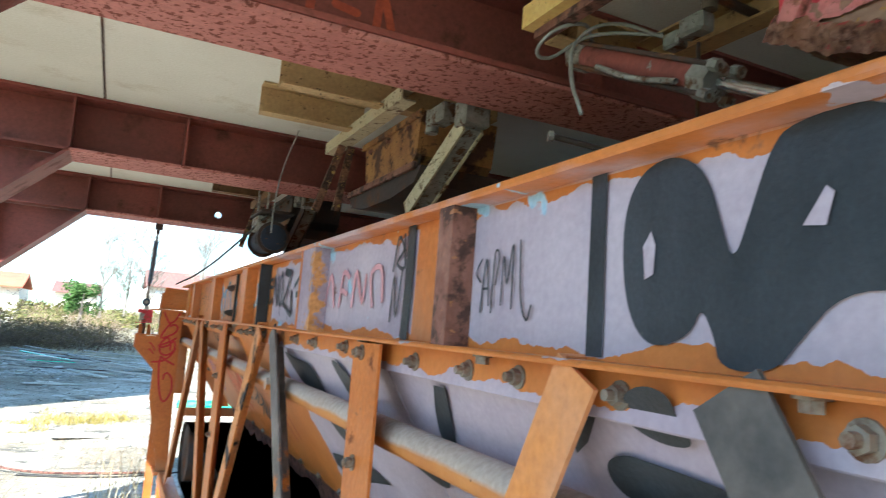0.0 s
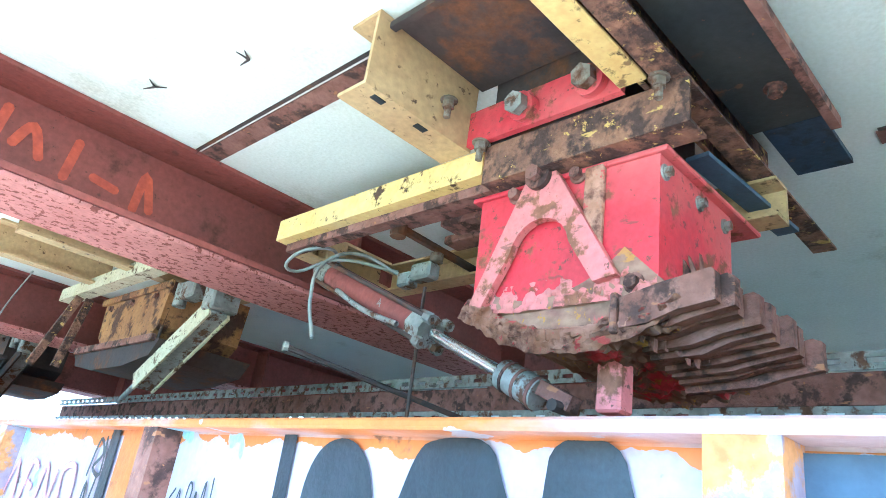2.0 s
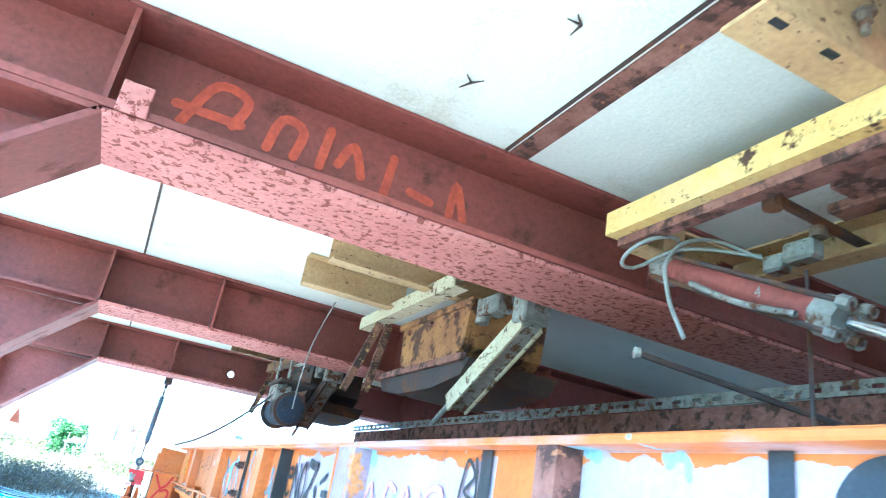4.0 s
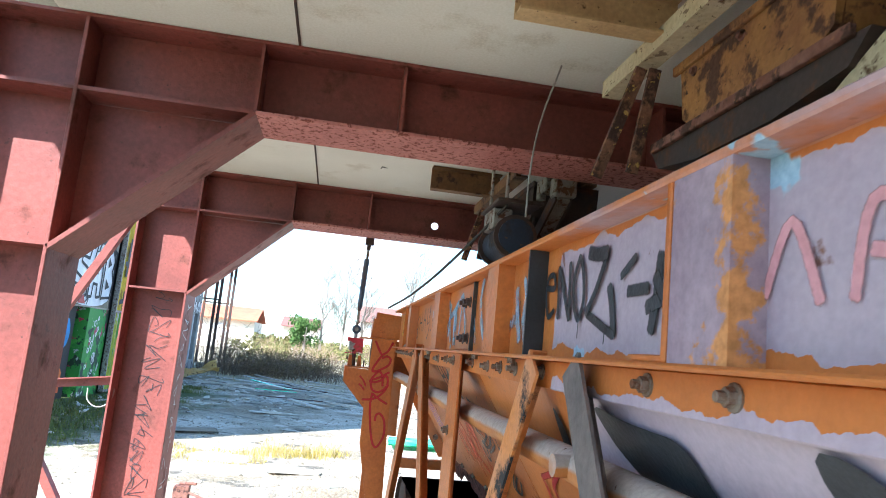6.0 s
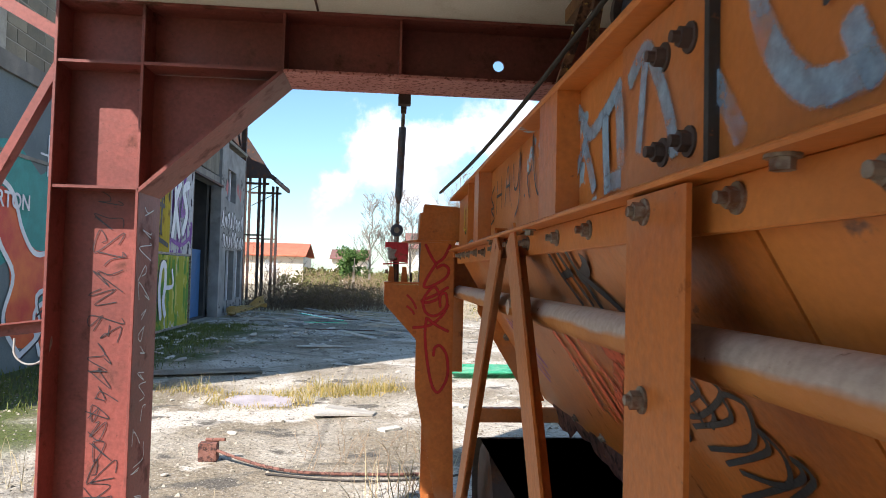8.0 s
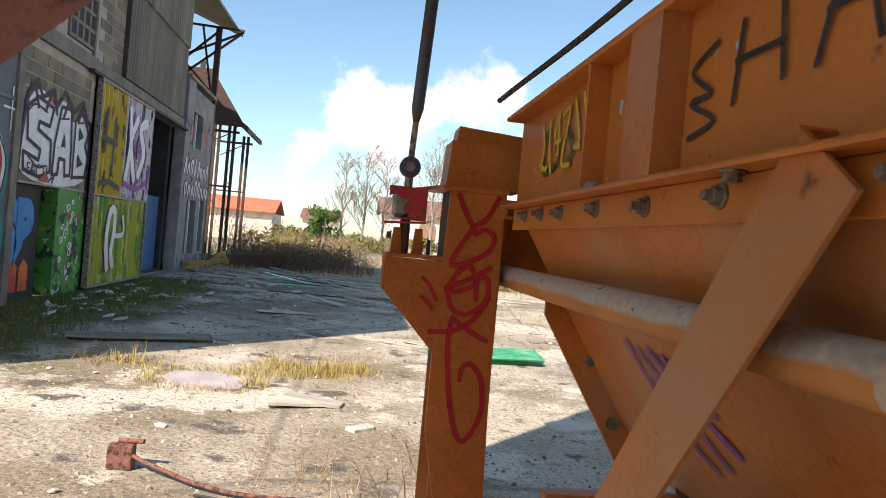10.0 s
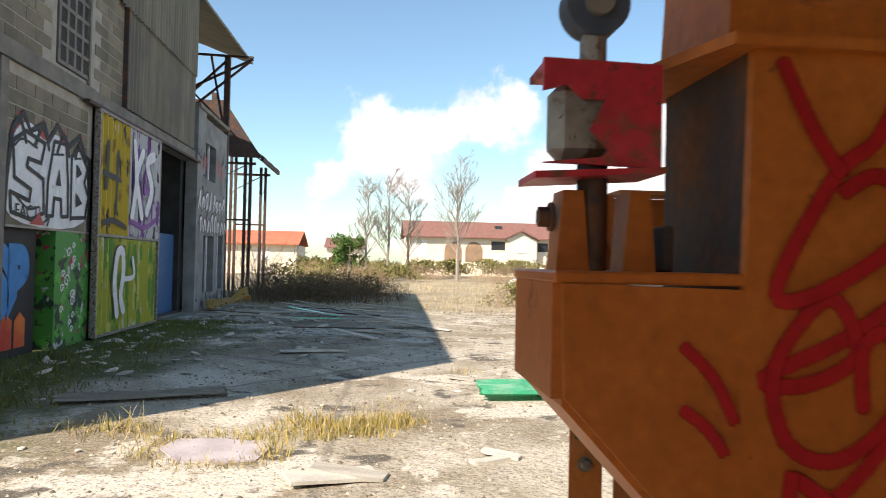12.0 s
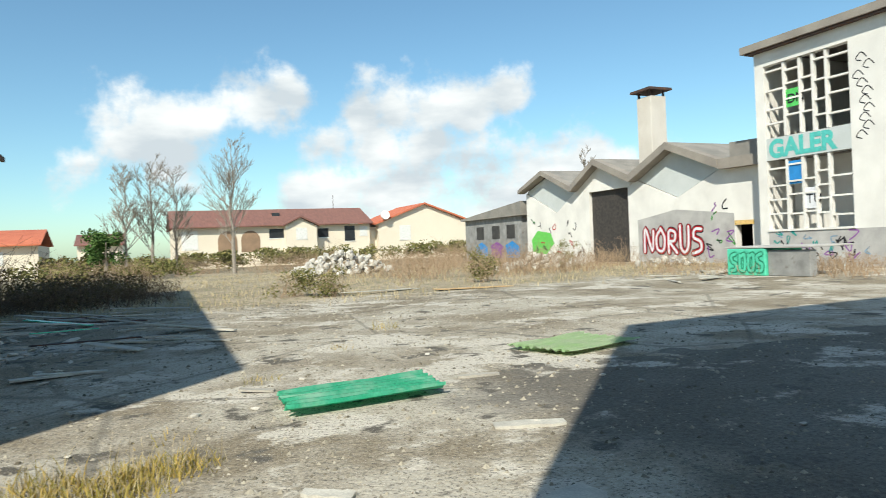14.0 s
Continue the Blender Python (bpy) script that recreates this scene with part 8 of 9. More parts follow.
# green corrugated plastic sheets
def wavy_sheet(name, c, ux, uy, waves, amp, material, label, sag=0.03):
    c, ux, uy = Vector(c), Vector(ux), Vector(uy)
    g = BM()
    nu, nv = 22, waves * 6
    rows = []
    for i in range(nu + 1):
        row = []
        for j in range(nv + 1):
            a, b = i / nu - 0.5, j / nv - 0.5
            ragged = 0.03 * noise.noise(Vector((j * 0.5, i * 40.0 / nu, 2.0))) if i in (0, nu) else 0
            p = c + ux * (a + ragged) + uy * b
            p.z += amp * math.sin(2 * math.pi * waves * (b + 0.5)) + sag * noise.noise(Vector((a * 3, b * 3, 1.0))) + amp + 0.02
            row.append(g.verts.new(p))
        rows.append(row)
    for i in range(nu):
        for j in range(nv):
            g.faces.new((rows[i][j], rows[i + 1][j], rows[i + 1][j + 1], rows[i][j + 1]))
    bmesh.ops.solidify(g, geom=g.faces[:], thickness=0.004)
    return solid(name, g, material, label, "plastic sheet")
wavy_sheet("corrugated_sheet", (1.93, 12.42, 0.03), (1.5, 0.12, 0.0), (0.06, 0.78, 0.0), 6, 0.036, green_sheet, "bright green corrugated plastic sheet on the concrete")
wavy_sheet("corrugated_sheet", (5.25, 13.75, 0.02), (1.35, 0.35, 0.0), (-0.3, 1.0, 0.0), 8, 0.02, pale_green_sheet, "sunbleached pale green corrugated sheet")
wavy_sheet("corrugated_sheet", (-2.25, 12.18, 0.0), (1.5, 0.45, 0.0), (-0.12, 0.36, 0.0), 4, 0.02, board_mat, "grey corrugated sheet half in shadow")
torn = wavy_sheet("torn_sheet", (-4.0, 24.2, 0.2), (1.1, 0.3, 0.35), (-0.25, 0.8, 0.1), 3, 0.05, yellow_paint, "torn yellow sheet thrown on a debris heap", 0.25)


def plank(x, y, length, width, ang, tilt=0.0, mat=None, label="weathered board lying in the yard", z=0.0, thick=0.02):
    g = BM()
    n = 6
    t_, b_ = [], []
    for k in range(n + 1):
        u_ = (k / n - 0.5) * length
        w1, w2 = width / 2 * rd.uniform(0.82, 1.05), width / 2 * rd.uniform(0.82, 1.05)
        if k in (0, n):
            w1 *= rd.uniform(0.5, 1)
        zz = 0.004 * rd.random()
        t_.append((g.verts.new((u_, -w1, thick + zz)), g.verts.new((u_, w2, thick + zz))))
        b_.append((g.verts.new((u_, -w1, 0)), g.verts.new((u_, w2, 0))))
    for k in range(n):
        g.faces.new((t_[k][0], t_[k + 1][0], t_[k + 1][1], t_[k][1]))
        g.faces.new((b_[k][1], b_[k + 1][1], b_[k + 1][0], b_[k][0]))
        g.faces.new((t_[k][1], t_[k + 1][1], b_[k + 1][1], b_[k][1]))
        g.faces.new((t_[k][0], b_[k][0], b_[k + 1][0], t_[k + 1][0]))
    for k in (0, n):
        g.faces.new((t_[k][0], t_[k][1], b_[k][1], b_[k][0]))
    ob = solid("board", g, mat or board_mat, label, "board", "", "scattered boards")
    ob.matrix_world = pose(x, y, z + abs(math.sin(radians(tilt))) * length / 2, 0, tilt, ang)
    return ob


for args in ((2.75, 10.75, 0.55, 0.16, -20, 0, white_board), (2.1, 9.3, 0.5, 0.28, 15, 0, white_board), (0.95, 9.95, 0.42, 0.10, 25, 0, white_board), (1.0, 10.05, 0.3, 0.12, -30, 4, white_board), (-0.2, 9.55, 0.6, 0.28, 20, 3, white_board), (-0.1, 9.6, 0.5, 0.2, -15, 5, board_mat),
             (-0.95, 15.7, 0.9, 0.18, 20, 2, white_board), (-0.75, 15.75, 0.8, 0.12, 5, 3, white_board), (3.3, 12.7, 0.45, 0.1, -10, 0, board_mat), (1.1, 13.3, 0.35, 0.1, -25, 4, board_mat), (7.0, 26.6, 3.2, 0.25, 25, 2, white_board), (9.6, 25.4, 2.6, 0.5, -5, 1, tan_paint), (0.3, 8.9, 0.22, 0.12, 40, 0, white_board)):
    plank(*args)
for k in range(34):
    plank(rd.uniform(-3.6, 1.2), rd.uniform(17.5, 25.5), rd.uniform(0.5, 2.4), rd.uniform(0.06, 0.22), rd.uniform(-50, 50), rd.uniform(0, 6), rd.choice((board_mat, board_mat, white_board, dark_steel, green_sheet if k % 9 == 0 else board_mat)), "broken board on the debris spread", 0.01 * (k % 5))
for k in range(14):
    plank(rd.uniform(14, 23), rd.uniform(18, 26), rd.uniform(0.6, 2.2), rd.uniform(0.08, 0.25), rd.uniform(-60, 60), rd.uniform(0, 4), rd.choice((board_mat, white_board)), "broken board near the factory")
slab = BM()
prism(slab, [(-1.30, 9.96), (-0.98, 9.92), (-0.76, 9.98), (-0.72, 10.2), (-0.80, 10.48), (-1.1, 10.55), (-1.45, 10.56), (-1.52, 10.3)], (0, 0, 0.0), X, Y, Z * 0.012)
solid("concrete_slab", slab, surface("pale_lilac_slab", (0.44, 0.40, 0.42), (0.33, 0.30, 0.31), 4, 0.85), "pale lilac-grey slab set in the yard, ringed with grass", "slab")
iron = thing("iron_bar", (-0.4, 7.6, 0), "long bent rusty iron bar with a T end", "iron bar")
tube("bar", [(-1.06, 7.86, 0.09), (-0.85, 7.72, 0.06), (-0.46, 7.50, 0.03), (0.05, 7.44, 0.02), (0.56, 7.46, 0.015)], 0.012, rust_plate, iron)
part("end_plate", box(BM(), (-1.16, 7.82, 0.0), (-1.02, 7.90, 0.14), 0.006), rust_plate, iron)
part("cross_pin", rod(BM(), (-1.12, 7.90, 0.15), (-0.97, 7.86, 0.16), 0.014, 10), rust_plate, iron)
tube("dark_cable", [(-0.6, 7.48, 0.01), (0.0, 7.32, 0.01), (0.5, 7.36, 0.01), (0.9, 7.5, 0.01)], 0.008, rubber, None, "dark cable lying along the ground", "cable")


# ---- sprayed letters and tags on the steel
wing = thing("black_lettering", (WEB, 0.4, 1.68), "huge black sprayed letters on lilac", "graffiti")
W0 = (WEB, 0, 0)
# the web faces the walker, so its outward side is -x
def web_paint(parent, name, pts, mat, lift=0.004, lab=""):
    return part(name, patch(BM(), [(-a, b) for a, b in pts], W0, -Y, Z, lift), mat, parent, lab, smooth=False)
def web_line(parent, pts, w, mat, lift=0.005, o=W0, name="sprayed_line"):
    return part(name, stroke(BM(), [(-a, b) for a, b in pts], w, o, -Y, Z, lift), soft_edged(mat), parent, smooth=False)
T_, B_ = 1.778, 1.571
web_paint(wing, "first_stem", [(0.650, 1.782), (0.622, 1.782), (0.618, B_), (0.648, B_)], black_letter)
web_paint(wing, "letter", [(0.56, 1.775), (0.515, 1.782), (0.475, 1.757), (0.455, 1.70), (0.442, 1.665), (0.425, 1.71), (0.405, 1.765), (0.385, 1.782), (0.305, 1.785), (0.285, 1.74), (0.262, 1.70), (0.246, 1.684), (0.242, 1.74), (0.236, 1.785), (0.168, 1.785), (0.155, 1.735),
                          (0.135, 1.70), (0.112, 1.67), (0.106, 1.65), (0.112, 1.615), (0.192, 1.628), (0.205, 1.60), (0.20, B_), (0.245, B_), (0.265, 1.61), (0.285, 1.638), (0.34, 1.638), (0.375, 1.60), (0.40, B_), (0.455, B_), (0.462, 1.60), (0.478, 1.628), (0.49, 1.60), (0.535, 1.585), (0.565, 1.60), (0.585, 1.64), (0.592, 1.70), (0.585, 1.745)], black_letter)
web_paint(wing, "lilac_gap", [(0.556, 1.69), (0.545, 1.705), (0.538, 1.69), (0.540, 1.66), (0.552, 1.655)], lilac_spray, 0.008)
web_paint(wing, "lilac_gap", [(0.372, 1.692), (0.352, 1.722), (0.345, 1.716), (0.352, 1.690)], lilac_spray, 0.008)
web_paint(wing, "lilac_gap", [(0.197, 1.712), (0.166, 1.679), (0.196, 1.680)], lilac_spray, 0.008)
web_paint(wing, "letter", [(0.045, 1.778), (-0.25, 1.778), (-0.28, 1.70), (-0.22, B_), (0.02, B_), (0.03, 1.66)], blue_steel, 0.004, "blue-black block letter")
web_paint(wing, "letter", [(-0.45, 1.77), (-0.72, 1.76), (-0.70, B_), (-0.48, B_)], black_letter)
tag_a = thing("marker_tag", (WEB, 0.85, 1.66), "thin black marker tag on lilac", "graffiti")
for pts in ([(0.905, 1.62), (0.893, 1.70), (0.880, 1.63)], [(0.90, 1.655), (0.885, 1.655)], [(0.872, 1.62), (0.868, 1.705), (0.855, 1.70), (0.862, 1.66)], [(0.845, 1.63), (0.842, 1.70), (0.83, 1.66), (0.818, 1.715), (0.815, 1.625)], [(0.80, 1.72), (0.792, 1.64), (0.775, 1.61), (0.765, 1.63)], [(0.905, 1.70), (0.92, 1.68), (0.905, 1.665)]):
    web_line(tag_a, pts, 0.0045, black_paint)
web_line(tag_a, [(1.188, 1.785), (1.186, 1.68), (1.192, 1.572)], 0.045, black_paint, name="black_stripe")
web_paint(tag_a, "orange_panel", [(1.155, 1.783), (1.03, 1.783), (1.03, 1.569), (1.16, 1.569)], orange_paint, 0.002)
tag_b = thing("panel_tags", (WEB, 1.5, 1.66), "faded pink letters and black scribbles on lilac", "graffiti")
pink = plain("faded_pink_spray", (0.62, 0.30, 0.33))
for pts in ([(1.74, 1.64), (1.70, 1.71), (1.66, 1.63)], [(1.62, 1.63), (1.60, 1.71), (1.55, 1.70)], [(1.60, 1.67), (1.56, 1.66)], [(1.52, 1.63), (1.50, 1.71), (1.45, 1.64), (1.43, 1.70)], [(1.38, 1.63), (1.40, 1.70), (1.34, 1.71), (1.32, 1.64)]):
    web_line(tag_b, pts, 0.016, pink)
for pts in ([(1.80, 1.62), (1.78, 1.74), (1.76, 1.66)], [(1.79, 1.70), (1.83, 1.73)], [(1.27, 1.60), (1.26, 1.69), (1.24, 1.61), (1.22, 1.70)], [(1.27, 1.70), (1.25, 1.765), (1.22, 1.74), (1.25, 1.715), (1.21, 1.705), (1.22, 1.77)], [(1.19, 1.70), (1.20, 1.76)], [(1.81, 1.66), (1.84, 1.60)]):
    web_line(tag_b, pts, 0.009, black_paint)
tag_c = thing("black_tag", (WEB, 2.3, 1.68), "thick black tag with drips on lilac", "graffiti")
for pts, w in (([(2.449, 1.704), (2.405, 1.701), (2.416, 1.727), (2.449, 1.722), (2.456, 1.687), (2.436, 1.646), (2.401, 1.657)], 0.015), ([(2.376, 1.641), (2.383, 1.739)], 0.016), ([(2.383, 1.739), (2.312, 1.636)], 0.016), ([(2.312, 1.636), (2.320, 1.741)], 0.016),
               ([(2.271, 1.747), (2.296, 1.705), (2.287, 1.661), (2.263, 1.635), (2.241, 1.668), (2.251, 1.722), (2.271, 1.747)], 0.016), ([(2.225, 1.748), (2.185, 1.74), (2.145, 1.738)], 0.03), ([(2.145, 1.738), (2.184, 1.682), (2.226, 1.643)], 0.018), ([(2.226, 1.643), (2.161, 1.621), (2.11, 1.605)], 0.018), ([(2.11, 1.605), (2.119, 1.648), (2.133, 1.682)], 0.024),
               ([(2.09, 1.694), (2.04, 1.718)], 0.017), ([(2.063, 1.669), (1.997, 1.669)], 0.022), ([(1.963, 1.712), (1.97, 1.659), (1.983, 1.609)], 0.026), ([(1.998, 1.642), (1.925, 1.658)], 0.026), ([(1.975, 1.684), (1.925, 1.625)], 0.026), ([(2.26, 1.632), (2.262, 1.602)], 0.005), ([(2.14, 1.618), (2.142, 1.592)], 0.005)):
    web_line(tag_c, pts, w, black_paint, 0.006)
blue_t = thing("pale_blue_tag", (WEB, 3.5, 1.68), "pale blue sprayed letters on orange", "graffiti")
for pts, w in (([(2.60, 1.60), (2.62, 1.66), (2.58, 1.74)], 0.022), ([(2.63, 1.74), (2.60, 1.70), (2.56, 1.72)], 0.018), ([(2.57, 1.65), (2.63, 1.645)], 0.016),
               ([(3.662, 1.75), (3.60, 1.695), (3.53, 1.705), (3.45, 1.735)], 0.022), ([(3.694, 1.612), (3.64, 1.665), (3.61, 1.69)], 0.018), ([(3.623, 1.685), (3.59, 1.64), (3.565, 1.60)], 0.022),
               ([(3.515, 1.70), (3.51, 1.65), (3.50, 1.60)], 0.024), ([(3.425, 1.71), (3.415, 1.66), (3.412, 1.615)], 0.026), ([(3.51, 1.598), (3.45, 1.60), (3.36, 1.594)], 0.024),
               ([(3.385, 1.72), (3.33, 1.745), (3.29, 1.70), (3.255, 1.64), (3.242, 1.60)], 0.022), ([(3.33, 1.74), (3.34, 1.68), (3.35, 1.62)], 0.018), ([(3.18, 1.67), (3.15, 1.635), (3.12, 1.595)], 0.022),
               ([(3.07, 1.78), (3.095, 1.722), (3.06, 1.65), (3.01, 1.61), (2.95, 1.61)], 0.026), ([(2.97, 1.65), (2.955, 1.62), (2.943, 1.60)], 0.022),
               ([(2.745, 1.627), (2.71, 1.642), (2.673, 1.652)], 0.024), ([(2.685, 1.72), (2.67, 1.66), (2.64, 1.60)], 0.026)):
    web_line(blue_t, pts, w * 1.45, blue_spray, 0.024 if 3.18 < pts[0][0] < 3.43 else 0.005)
small_tag = thing("small_black_tag", (WEB, 2.97, 1.7), "small looping black marker tag on orange", "graffiti")
for pts in ([(3.005, 1.715), (2.985, 1.735), (2.971, 1.745), (2.965, 1.70), (2.955, 1.672)], [(2.995, 1.70), (2.97, 1.705), (2.985, 1.68), (2.998, 1.672), (2.99, 1.69), (2.965, 1.69)], [(2.948, 1.745), (2.944, 1.68)], [(2.936, 1.742), (2.934, 1.69)]):
    web_line(small_tag, pts, 0.005, black_paint)
web_line(small_tag, [(2.656, 1.69), (2.655, 1.655), (2.655, 1.622)], 0.006, black_paint)
ink = thing("black_scrawl", (WEB, 4.2, 1.66), "black marker letters across the orange web", "graffiti")
for pts in ([(4.60, 1.615), (4.54, 1.63), (4.60, 1.66), (4.55, 1.665), (4.60, 1.70), (4.54, 1.725)], [(4.50, 1.64), (4.49, 1.735)], [(4.41, 1.65), (4.42, 1.74)], [(4.50, 1.69), (4.41, 1.69)],
            [(4.36, 1.65), (4.32, 1.755), (4.28, 1.655)], [(4.35, 1.70), (4.29, 1.70)], [(4.25, 1.75), (4.235, 1.685), (4.19, 1.69), (4.165, 1.765), (4.17, 1.65), (4.22, 1.61)], [(4.11, 1.652), (4.10, 1.648)],
            [(4.05, 1.64), (4.075, 1.69), (4.03, 1.71), (4.02, 1.78), (4.0, 1.68), (3.95, 1.64), (3.94, 1.775), (3.90, 1.73), (3.91, 1.69)]):
    web_line(ink, pts, 0.009, black_paint)
yt = thing("yellow_tag", (WEB, 5.2, 1.68), "yellow sprayed tag at the beam's end", "graffiti")
old_green = worn_spray("old_dark_green_spray", (0.05, 0.09, 0.03), 0.36, 0.6, 14)
for pts in ([(5.29, 1.70), (5.25, 1.72), (5.27, 1.64), (5.22, 1.63)], [(5.19, 1.69), (5.16, 1.65), (5.20, 1.635)], [(5.12, 1.72), (5.07, 1.66), (5.10, 1.64)], [(5.02, 1.76), (5.0, 1.70), (4.97, 1.71)]):
    web_line(yt, pts, 0.022, old_green, 0.005)
for pts in ([(5.29, 1.74), (5.27, 1.69), (5.275, 1.645), (5.23, 1.64)], [(5.235, 1.745), (5.225, 1.68), (5.20, 1.625)], [(5.20, 1.70), (5.175, 1.75), (5.165, 1.66)], [(5.19, 1.69), (5.15, 1.69)], [(5.15, 1.74), (5.10, 1.745), (5.135, 1.645), (5.075, 1.632)],
            [(5.07, 1.76), (5.03, 1.675), (5.06, 1.665), (5.02, 1.66)], [(5.02, 1.765), (4.99, 1.70), (4.96, 1.765)], [(5.0, 1.70), (4.995, 1.62)], [(5.30, 1.655), (5.24, 1.635)]):
    web_line(yt, pts, 0.013, yellow_spray, 0.008)

# red tag down the end post
rt = thing("red_tag", (0.43, 5.58, 1.3), "long looping red sprayed tag on the orange post", "graffiti")
P5 = (0, 5.58, 0)
for pts in ([(0.378, 1.59), (0.405, 1.535), (0.43, 1.50)], [(0.49, 1.59), (0.46, 1.53), (0.425, 1.50), (0.375, 1.41), (0.40, 1.40), (0.47, 1.44), (0.485, 1.48), (0.46, 1.50), (0.43, 1.485)], [(0.485, 1.40), (0.43, 1.365), (0.365, 1.335), (0.40, 1.33), (0.445, 1.355), (0.42, 1.40), (0.375, 1.345), (0.385, 1.285), (0.43, 1.27), (0.478, 1.31), (0.475, 1.37), (0.45, 1.36), (0.45, 1.31)],
            [(0.487, 1.32), (0.455, 1.265), (0.40, 1.225), (0.33, 1.215)], [(0.395, 1.255), (0.44, 1.225), (0.49, 1.20)], [(0.39, 1.26), (0.385, 1.18), (0.40, 1.05), (0.425, 0.95), (0.455, 0.93), (0.49, 1.0), (0.485, 1.09), (0.455, 1.135), (0.43, 1.125), (0.425, 1.09)]):
    part("sprayed_line", stroke(BM(), pts, 0.016, P5, X, Z, 0.005), soft_edged(red_marker), rt, smooth=False)
for pts in ([(0.30, 1.36), (0.325, 1.335), (0.343, 1.30)], [(0.30, 1.31), (0.32, 1.295), (0.335, 1.275)]):
    part("sprayed_line", stroke(BM(), pts, 0.012, (0, 5.583, 0), X, Z, 0.005), soft_edged(red_marker), rt, smooth=False)

# lines on the leaning trough sheet
SL_O, SL_V = Vector((0.60, 0, 1.40)), Vector((0.30, 0, -0.47)).normalized()
st = thing("trough_tags", (0.75, 3.3, 1.2), "black, red and purple tags on the trough's leaning sheet", "graffiti")
def slope_line(pts, w, mat, lift=0.006):
    part("sprayed_line", stroke(BM(), pts, w, SL_O, Y, SL_V, lift), soft_edged(mat), st, smooth=False)
for pts, w in (([(3.891, -0.139), (3.888, -0.078), (3.859, -0.007)], 0.022), ([(3.823, -0.141), (3.808, -0.061), (3.787, -0.01)], 0.022), ([(3.88, -0.074), (3.80, -0.085)], 0.02), ([(3.759, -0.145), (3.766, -0.099), (3.743, 0.008)], 0.024), ([(3.775, -0.068), (3.70, -0.09), (3.681, -0.115)], 0.03), ([(3.76, -0.077), (3.674, -0.033), (3.617, 0.011)], 0.026), ([(3.545, -0.004), (3.48, 0.016)], 0.026),
               ([(3.571, 0.106), (3.631, 0.099), (3.683, 0.135)], 0.02), ([(3.683, 0.135), (3.636, 0.142), (3.60, 0.165)], 0.016), ([(3.68, 0.188), (3.626, 0.175), (3.66, 0.225)], 0.016), ([(3.721, 0.208), (3.73, 0.25), (3.69, 0.262), (3.66, 0.23)], 0.018), ([(3.60, 0.10), (3.56, 0.20)], 0.014), ([(3.55, 0.09), (3.50, 0.16), (3.54, 0.20)], 0.014)):
    slope_line(pts, w, black_paint)
g7 = random.Random(3)
for pts in ([(3.528, 0.087), (3.508, 0.13), (3.679, 0.196), (3.579, 0.19), (3.425, 0.116), (3.455, 0.083)], [(3.623, 0.22), (3.446, 0.163), (3.425, 0.116), (3.364, 0.123), (3.428, 0.202), (3.61, 0.259)], [(3.569, 0.276), (3.382, 0.196), (3.373, 0.159), (3.34, 0.192), (3.387, 0.251), (3.526, 0.277)], [(3.589, 0.349), (3.332, 0.223), (3.323, 0.188), (3.299, 0.214), (3.458, 0.32), (3.406, 0.327)], [(3.307, 0.25), (3.441, 0.327), (3.372, 0.327), (3.281, 0.263)]):
    slope_line(pts, 0.013, black_paint)
for k in range(9):
    y_ = 4.34 - 0.012 * k
    slope_line([(y_, 0.19 + 0.018 * k), (y_ + g7.uniform(-0.03, 0.03), 0.21 + 0.018 * k), (y_ - 0.03, 0.20 + 0.02 * k)], 0.006, black_paint)
for pts, w in (([(4.33, 0.108), (4.287, 0.203), (4.304, 0.343)], 0.03), ([(4.20, 0.10), (4.16, 0.20), (4.14, 0.33)], 0.035), ([(4.094, 0.106), (4.006, 0.219), (4.012, 0.295), (4.059, 0.271)], 0.03), ([(4.06, 0.27), (3.95, 0.19), (3.876, 0.153), (3.884, 0.254)], 0.03), ([(3.91, 0.100), (3.80, 0.12), (3.83, 0.177)], 0.05), ([(4.012, 0.295), (3.889, 0.35)], 0.03), ([(3.80, 0.19), (3.78, 0.32)], 0.02), ([(4.10, 0.20), (4.06, 0.40)], 0.03), ([(4.24, 0.18), (4.20, 0.36)], 0.02)):
    slope_line(pts, w * 1.5, orange_spray, 0.005)
for pts, w in (([(5.066, 0.123), (5.018, 0.284), (4.908, 0.368)], 0.02), ([(4.97, 0.122), (4.867, 0.227), (4.782, 0.288)], 0.024), ([(5.02, 0.13), (4.93, 0.25), (4.85, 0.34)], 0.02), ([(4.92, 0.13), (4.80, 0.22)], 0.02), ([(5.03, 0.20), (4.95, 0.32)], 0.012)):
    slope_line(pts, w, purple_spray, 0.0065)
for pts in ([(2.91, 0.165), (2.78, 0.13), (2.683, 0.104)], [(2.70, 0.11), (2.833, 0.179), (2.821, 0.239), (2.80, 0.33)], [(2.91, 0.165), (2.911, 0.198), (2.935, 0.27), (2.90, 0.36)]):
    slope_line(pts, 0.02, red_marker, 0.0068)
def swoosh(name, pts, lift=0.0055):
    part(name, patch(BM(), pts, SL_O, Y, SL_V, lift), black_paint, st, "black sprayed swoosh", smooth=False)
swoosh("black_band", [(2.225, -0.118), (2.123, -0.096), (2.02, -0.09), (1.965, -0.088), (1.935, -0.062), (1.90, 0.10), (1.98, 0.20), (2.09, 0.10), (2.139, 0.02), (2.198, -0.031), (2.215, -0.065)])
swoosh("black_band", [(2.46, -0.095), (2.455, -0.04), (2.479, 0.028), (2.47, 0.12), (2.53, 0.12), (2.535, 0.031), (2.494, -0.049)])
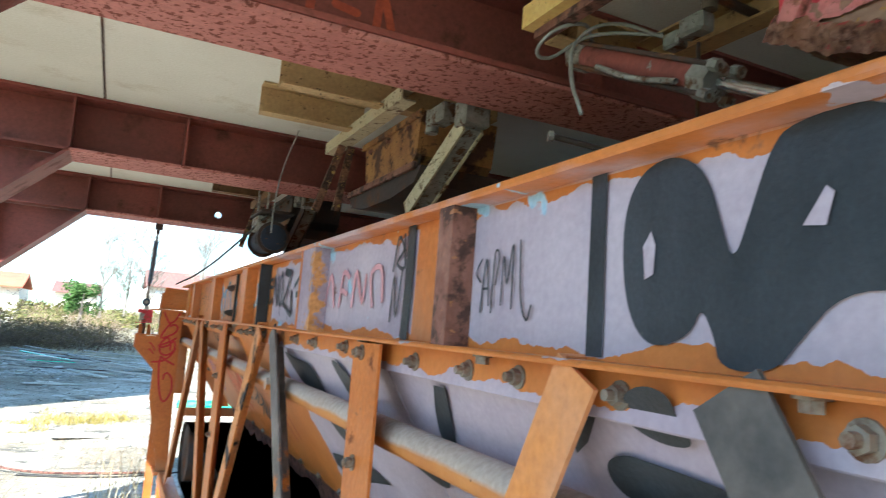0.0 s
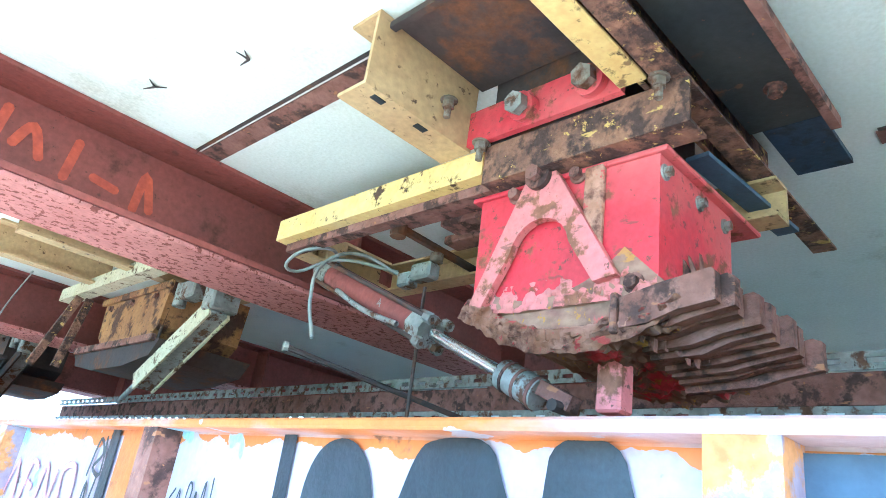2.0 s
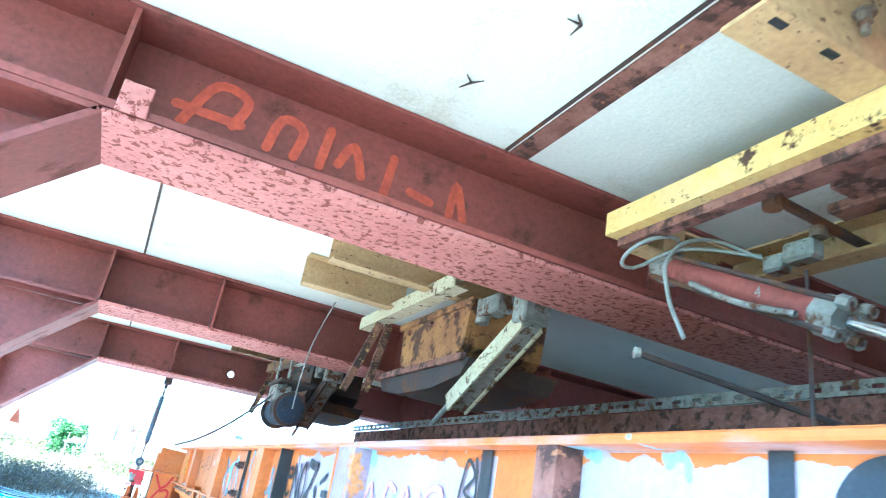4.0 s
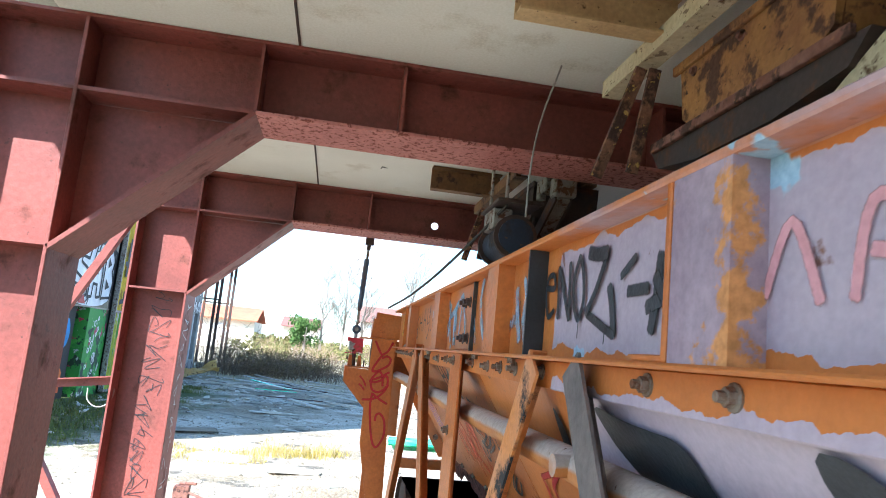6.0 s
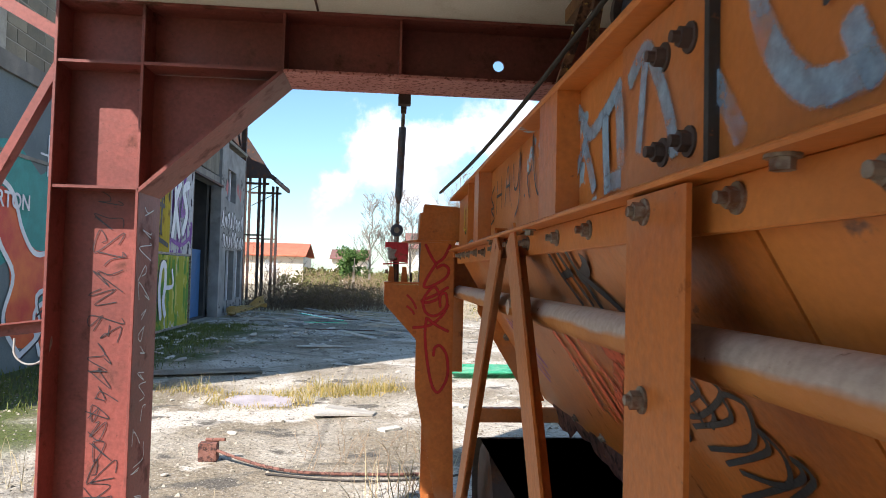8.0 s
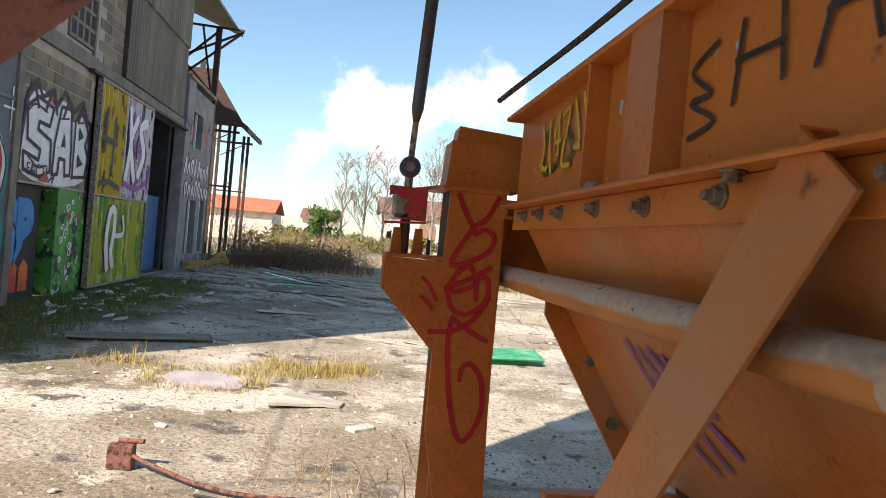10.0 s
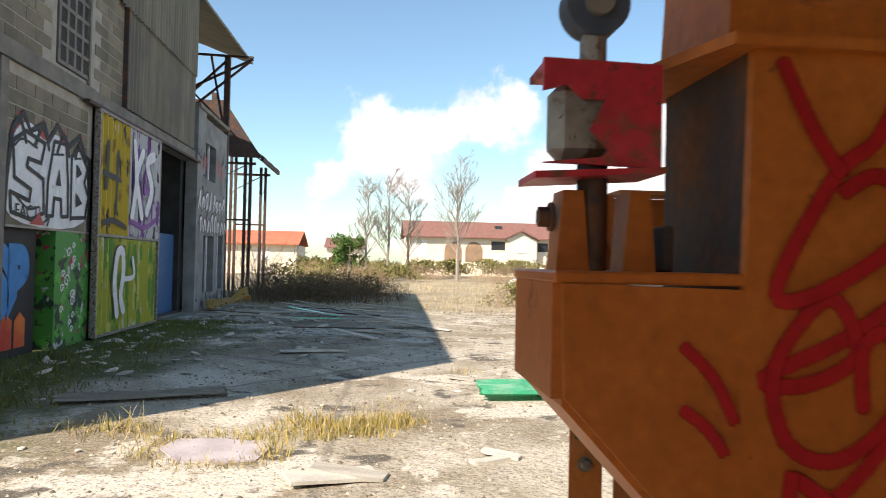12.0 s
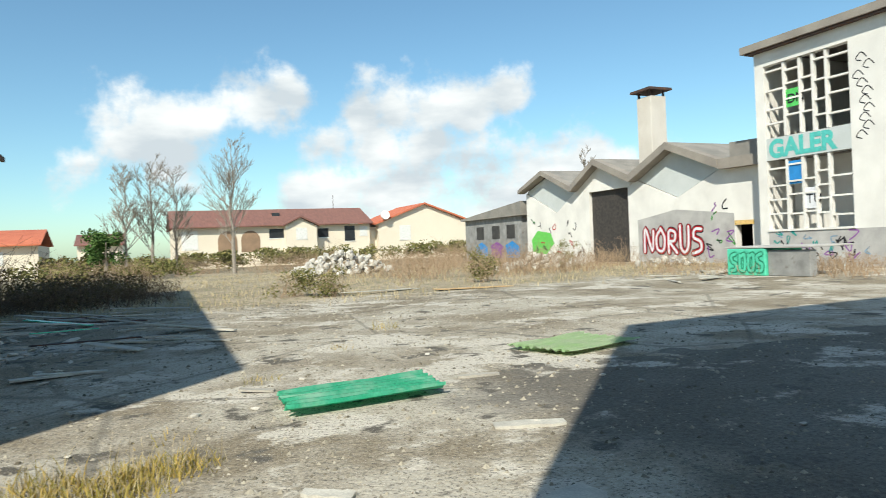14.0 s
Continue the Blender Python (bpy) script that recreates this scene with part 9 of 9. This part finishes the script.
swoosh("black_band", [(1.62, -0.12), (1.71, -0.12), (1.64, 0.05), (1.50, 0.10), (1.27, 0.16), (1.22, 0.10), (1.50, 0.03)])
for pts in ([(0.564, -0.168), (0.528, -0.181), (0.499, -0.173), (0.502, -0.144), (0.492, -0.115), (0.539, -0.109), (0.58, -0.125), (0.581, -0.145)], [(0.661, -0.126), (0.635, -0.128), (0.676, -0.085), (0.713, -0.061), (0.711, -0.082), (0.687, -0.106)], [(0.657, -0.064), (0.612, -0.083), (0.579, -0.08), (0.532, -0.078), (0.455, -0.07), (0.531, -0.035), (0.635, -0.01), (0.666, -0.032)], [(1.08, -0.116), (1.036, -0.115), (1.109, 0.014), (1.172, 0.04), (1.159, -0.012), (1.126, -0.064)], [(2.285, 0.283), (1.868, 0.225), (1.711, 0.257), (1.993, 0.321), (2.231, 0.354), (2.307, 0.333)]):
    swoosh("black_band", pts)
# chalk scrawl on the nearest portal, pale writing on the last leg
ch = thing("orange_scrawl", (0.2, 1.56, 2.38), "orange-red chalk letters on the portal web", "graffiti")
for pts in ([(-0.10, 2.33), (-0.05, 2.44), (0.02, 2.43), (0.0, 2.36)], [(-0.12, 2.37), (0.02, 2.37)], [(0.08, 2.34), (0.10, 2.42), (0.15, 2.41), (0.14, 2.34)], [(0.20, 2.34), (0.21, 2.44)], [(0.24, 2.36), (0.27, 2.42), (0.30, 2.35)], [(0.36, 2.33), (0.37, 2.43)], [(0.42, 2.36), (0.48, 2.35)], [(0.53, 2.32), (0.54, 2.42), (0.57, 2.33)], [(0.28, 2.30), (0.42, 2.29), (0.55, 2.29)]):
    part("chalk_line", stroke(BM(), pts, 0.02, (0, 1.565 - TW / 2, 0), X, Z, 0.004), surface("orange_chalk", (0.52, 0.10, 0.05), (0.40, 0.08, 0.05), 30, 0.9) if pts[0] == (-0.10, 2.33) else bpy.data.materials["orange_chalk"], ch, smooth=False)
lg = thing("leg_tags", (LEG_R, 5.3, 1.2), "black and white scribbles down the portal leg", "graffiti")
for k in range(17):
    z_ = 1.70 - 0.075 * k
    part("scribble", stroke(BM(), [(-0.90 + g7.uniform(-0.07, 0.06), z_ + g7.uniform(-0.055, 0.055)) for i in range(6)], 0.0042, (0, 5.34 - TW / 2, 0), X, Z, 0.004), soft_edged(black_paint), lg, smooth=False)
for k in range(16):
    z_ = 1.68 - 0.08 * k
    part("scribble", stroke(BM(), [(5.30 + g7.uniform(-0.07, 0.09), z_ + g7.uniform(-0.04, 0.04)) for i in range(4)], 0.005, (LEG_R, 0, 0), Y, Z, 0.004), soft_edged(silver), lg, smooth=False)


# ---- masonry of the workshop wall, block by block
def block_mesh(w, seed):
    rr_ = random.Random(seed)
    g = BM()
    box(g, (-0.04, 0.010, 0.010), (0.012 + rr_.uniform(-0.003, 0.004), w - 0.010, 0.190))
    for vt in g.verts:
        vt.co += Vector((0, rr_.uniform(-0.002, 0.002), rr_.uniform(-0.002, 0.002)))
    return to_mesh("block", g, block_mat)


full, half_b = [block_mesh(0.5, k) for k in range(4)], block_mesh(0.25, 9)
def lay_blocks(y0, y1, z0, z1, skip=()):
    row, z = 0, z0
    while z + 0.2 <= z1 + 0.01:
        y = y0
        if row % 2:
            items = [(y, half_b)]
            y += 0.25
        else:
            items = []
        while y + 0.5 <= y1 + 0.01:
            items.append((y, full[rng.randrange(4)]))
            y += 0.5
        if y + 0.25 <= y1 + 0.01:
            items.append((y, half_b))
        for yy, me in items:
            if any(a < yy + 0.4 and yy < b and c < z + 0.19 and z < d for a, b, c, d in skip):
                continue
            o = new("block", me)
            o.parent = shop
            o.location = Vector((WX - 0.018, yy, z)) - shop.location
        z += 0.2
        row += 1
lay_blocks(11.7, 18.2, 4.2, 7.6, ((15.55, 16.72, 4.22, 5.78),))
lay_blocks(14.27, 16.9, 1.8, 3.94)
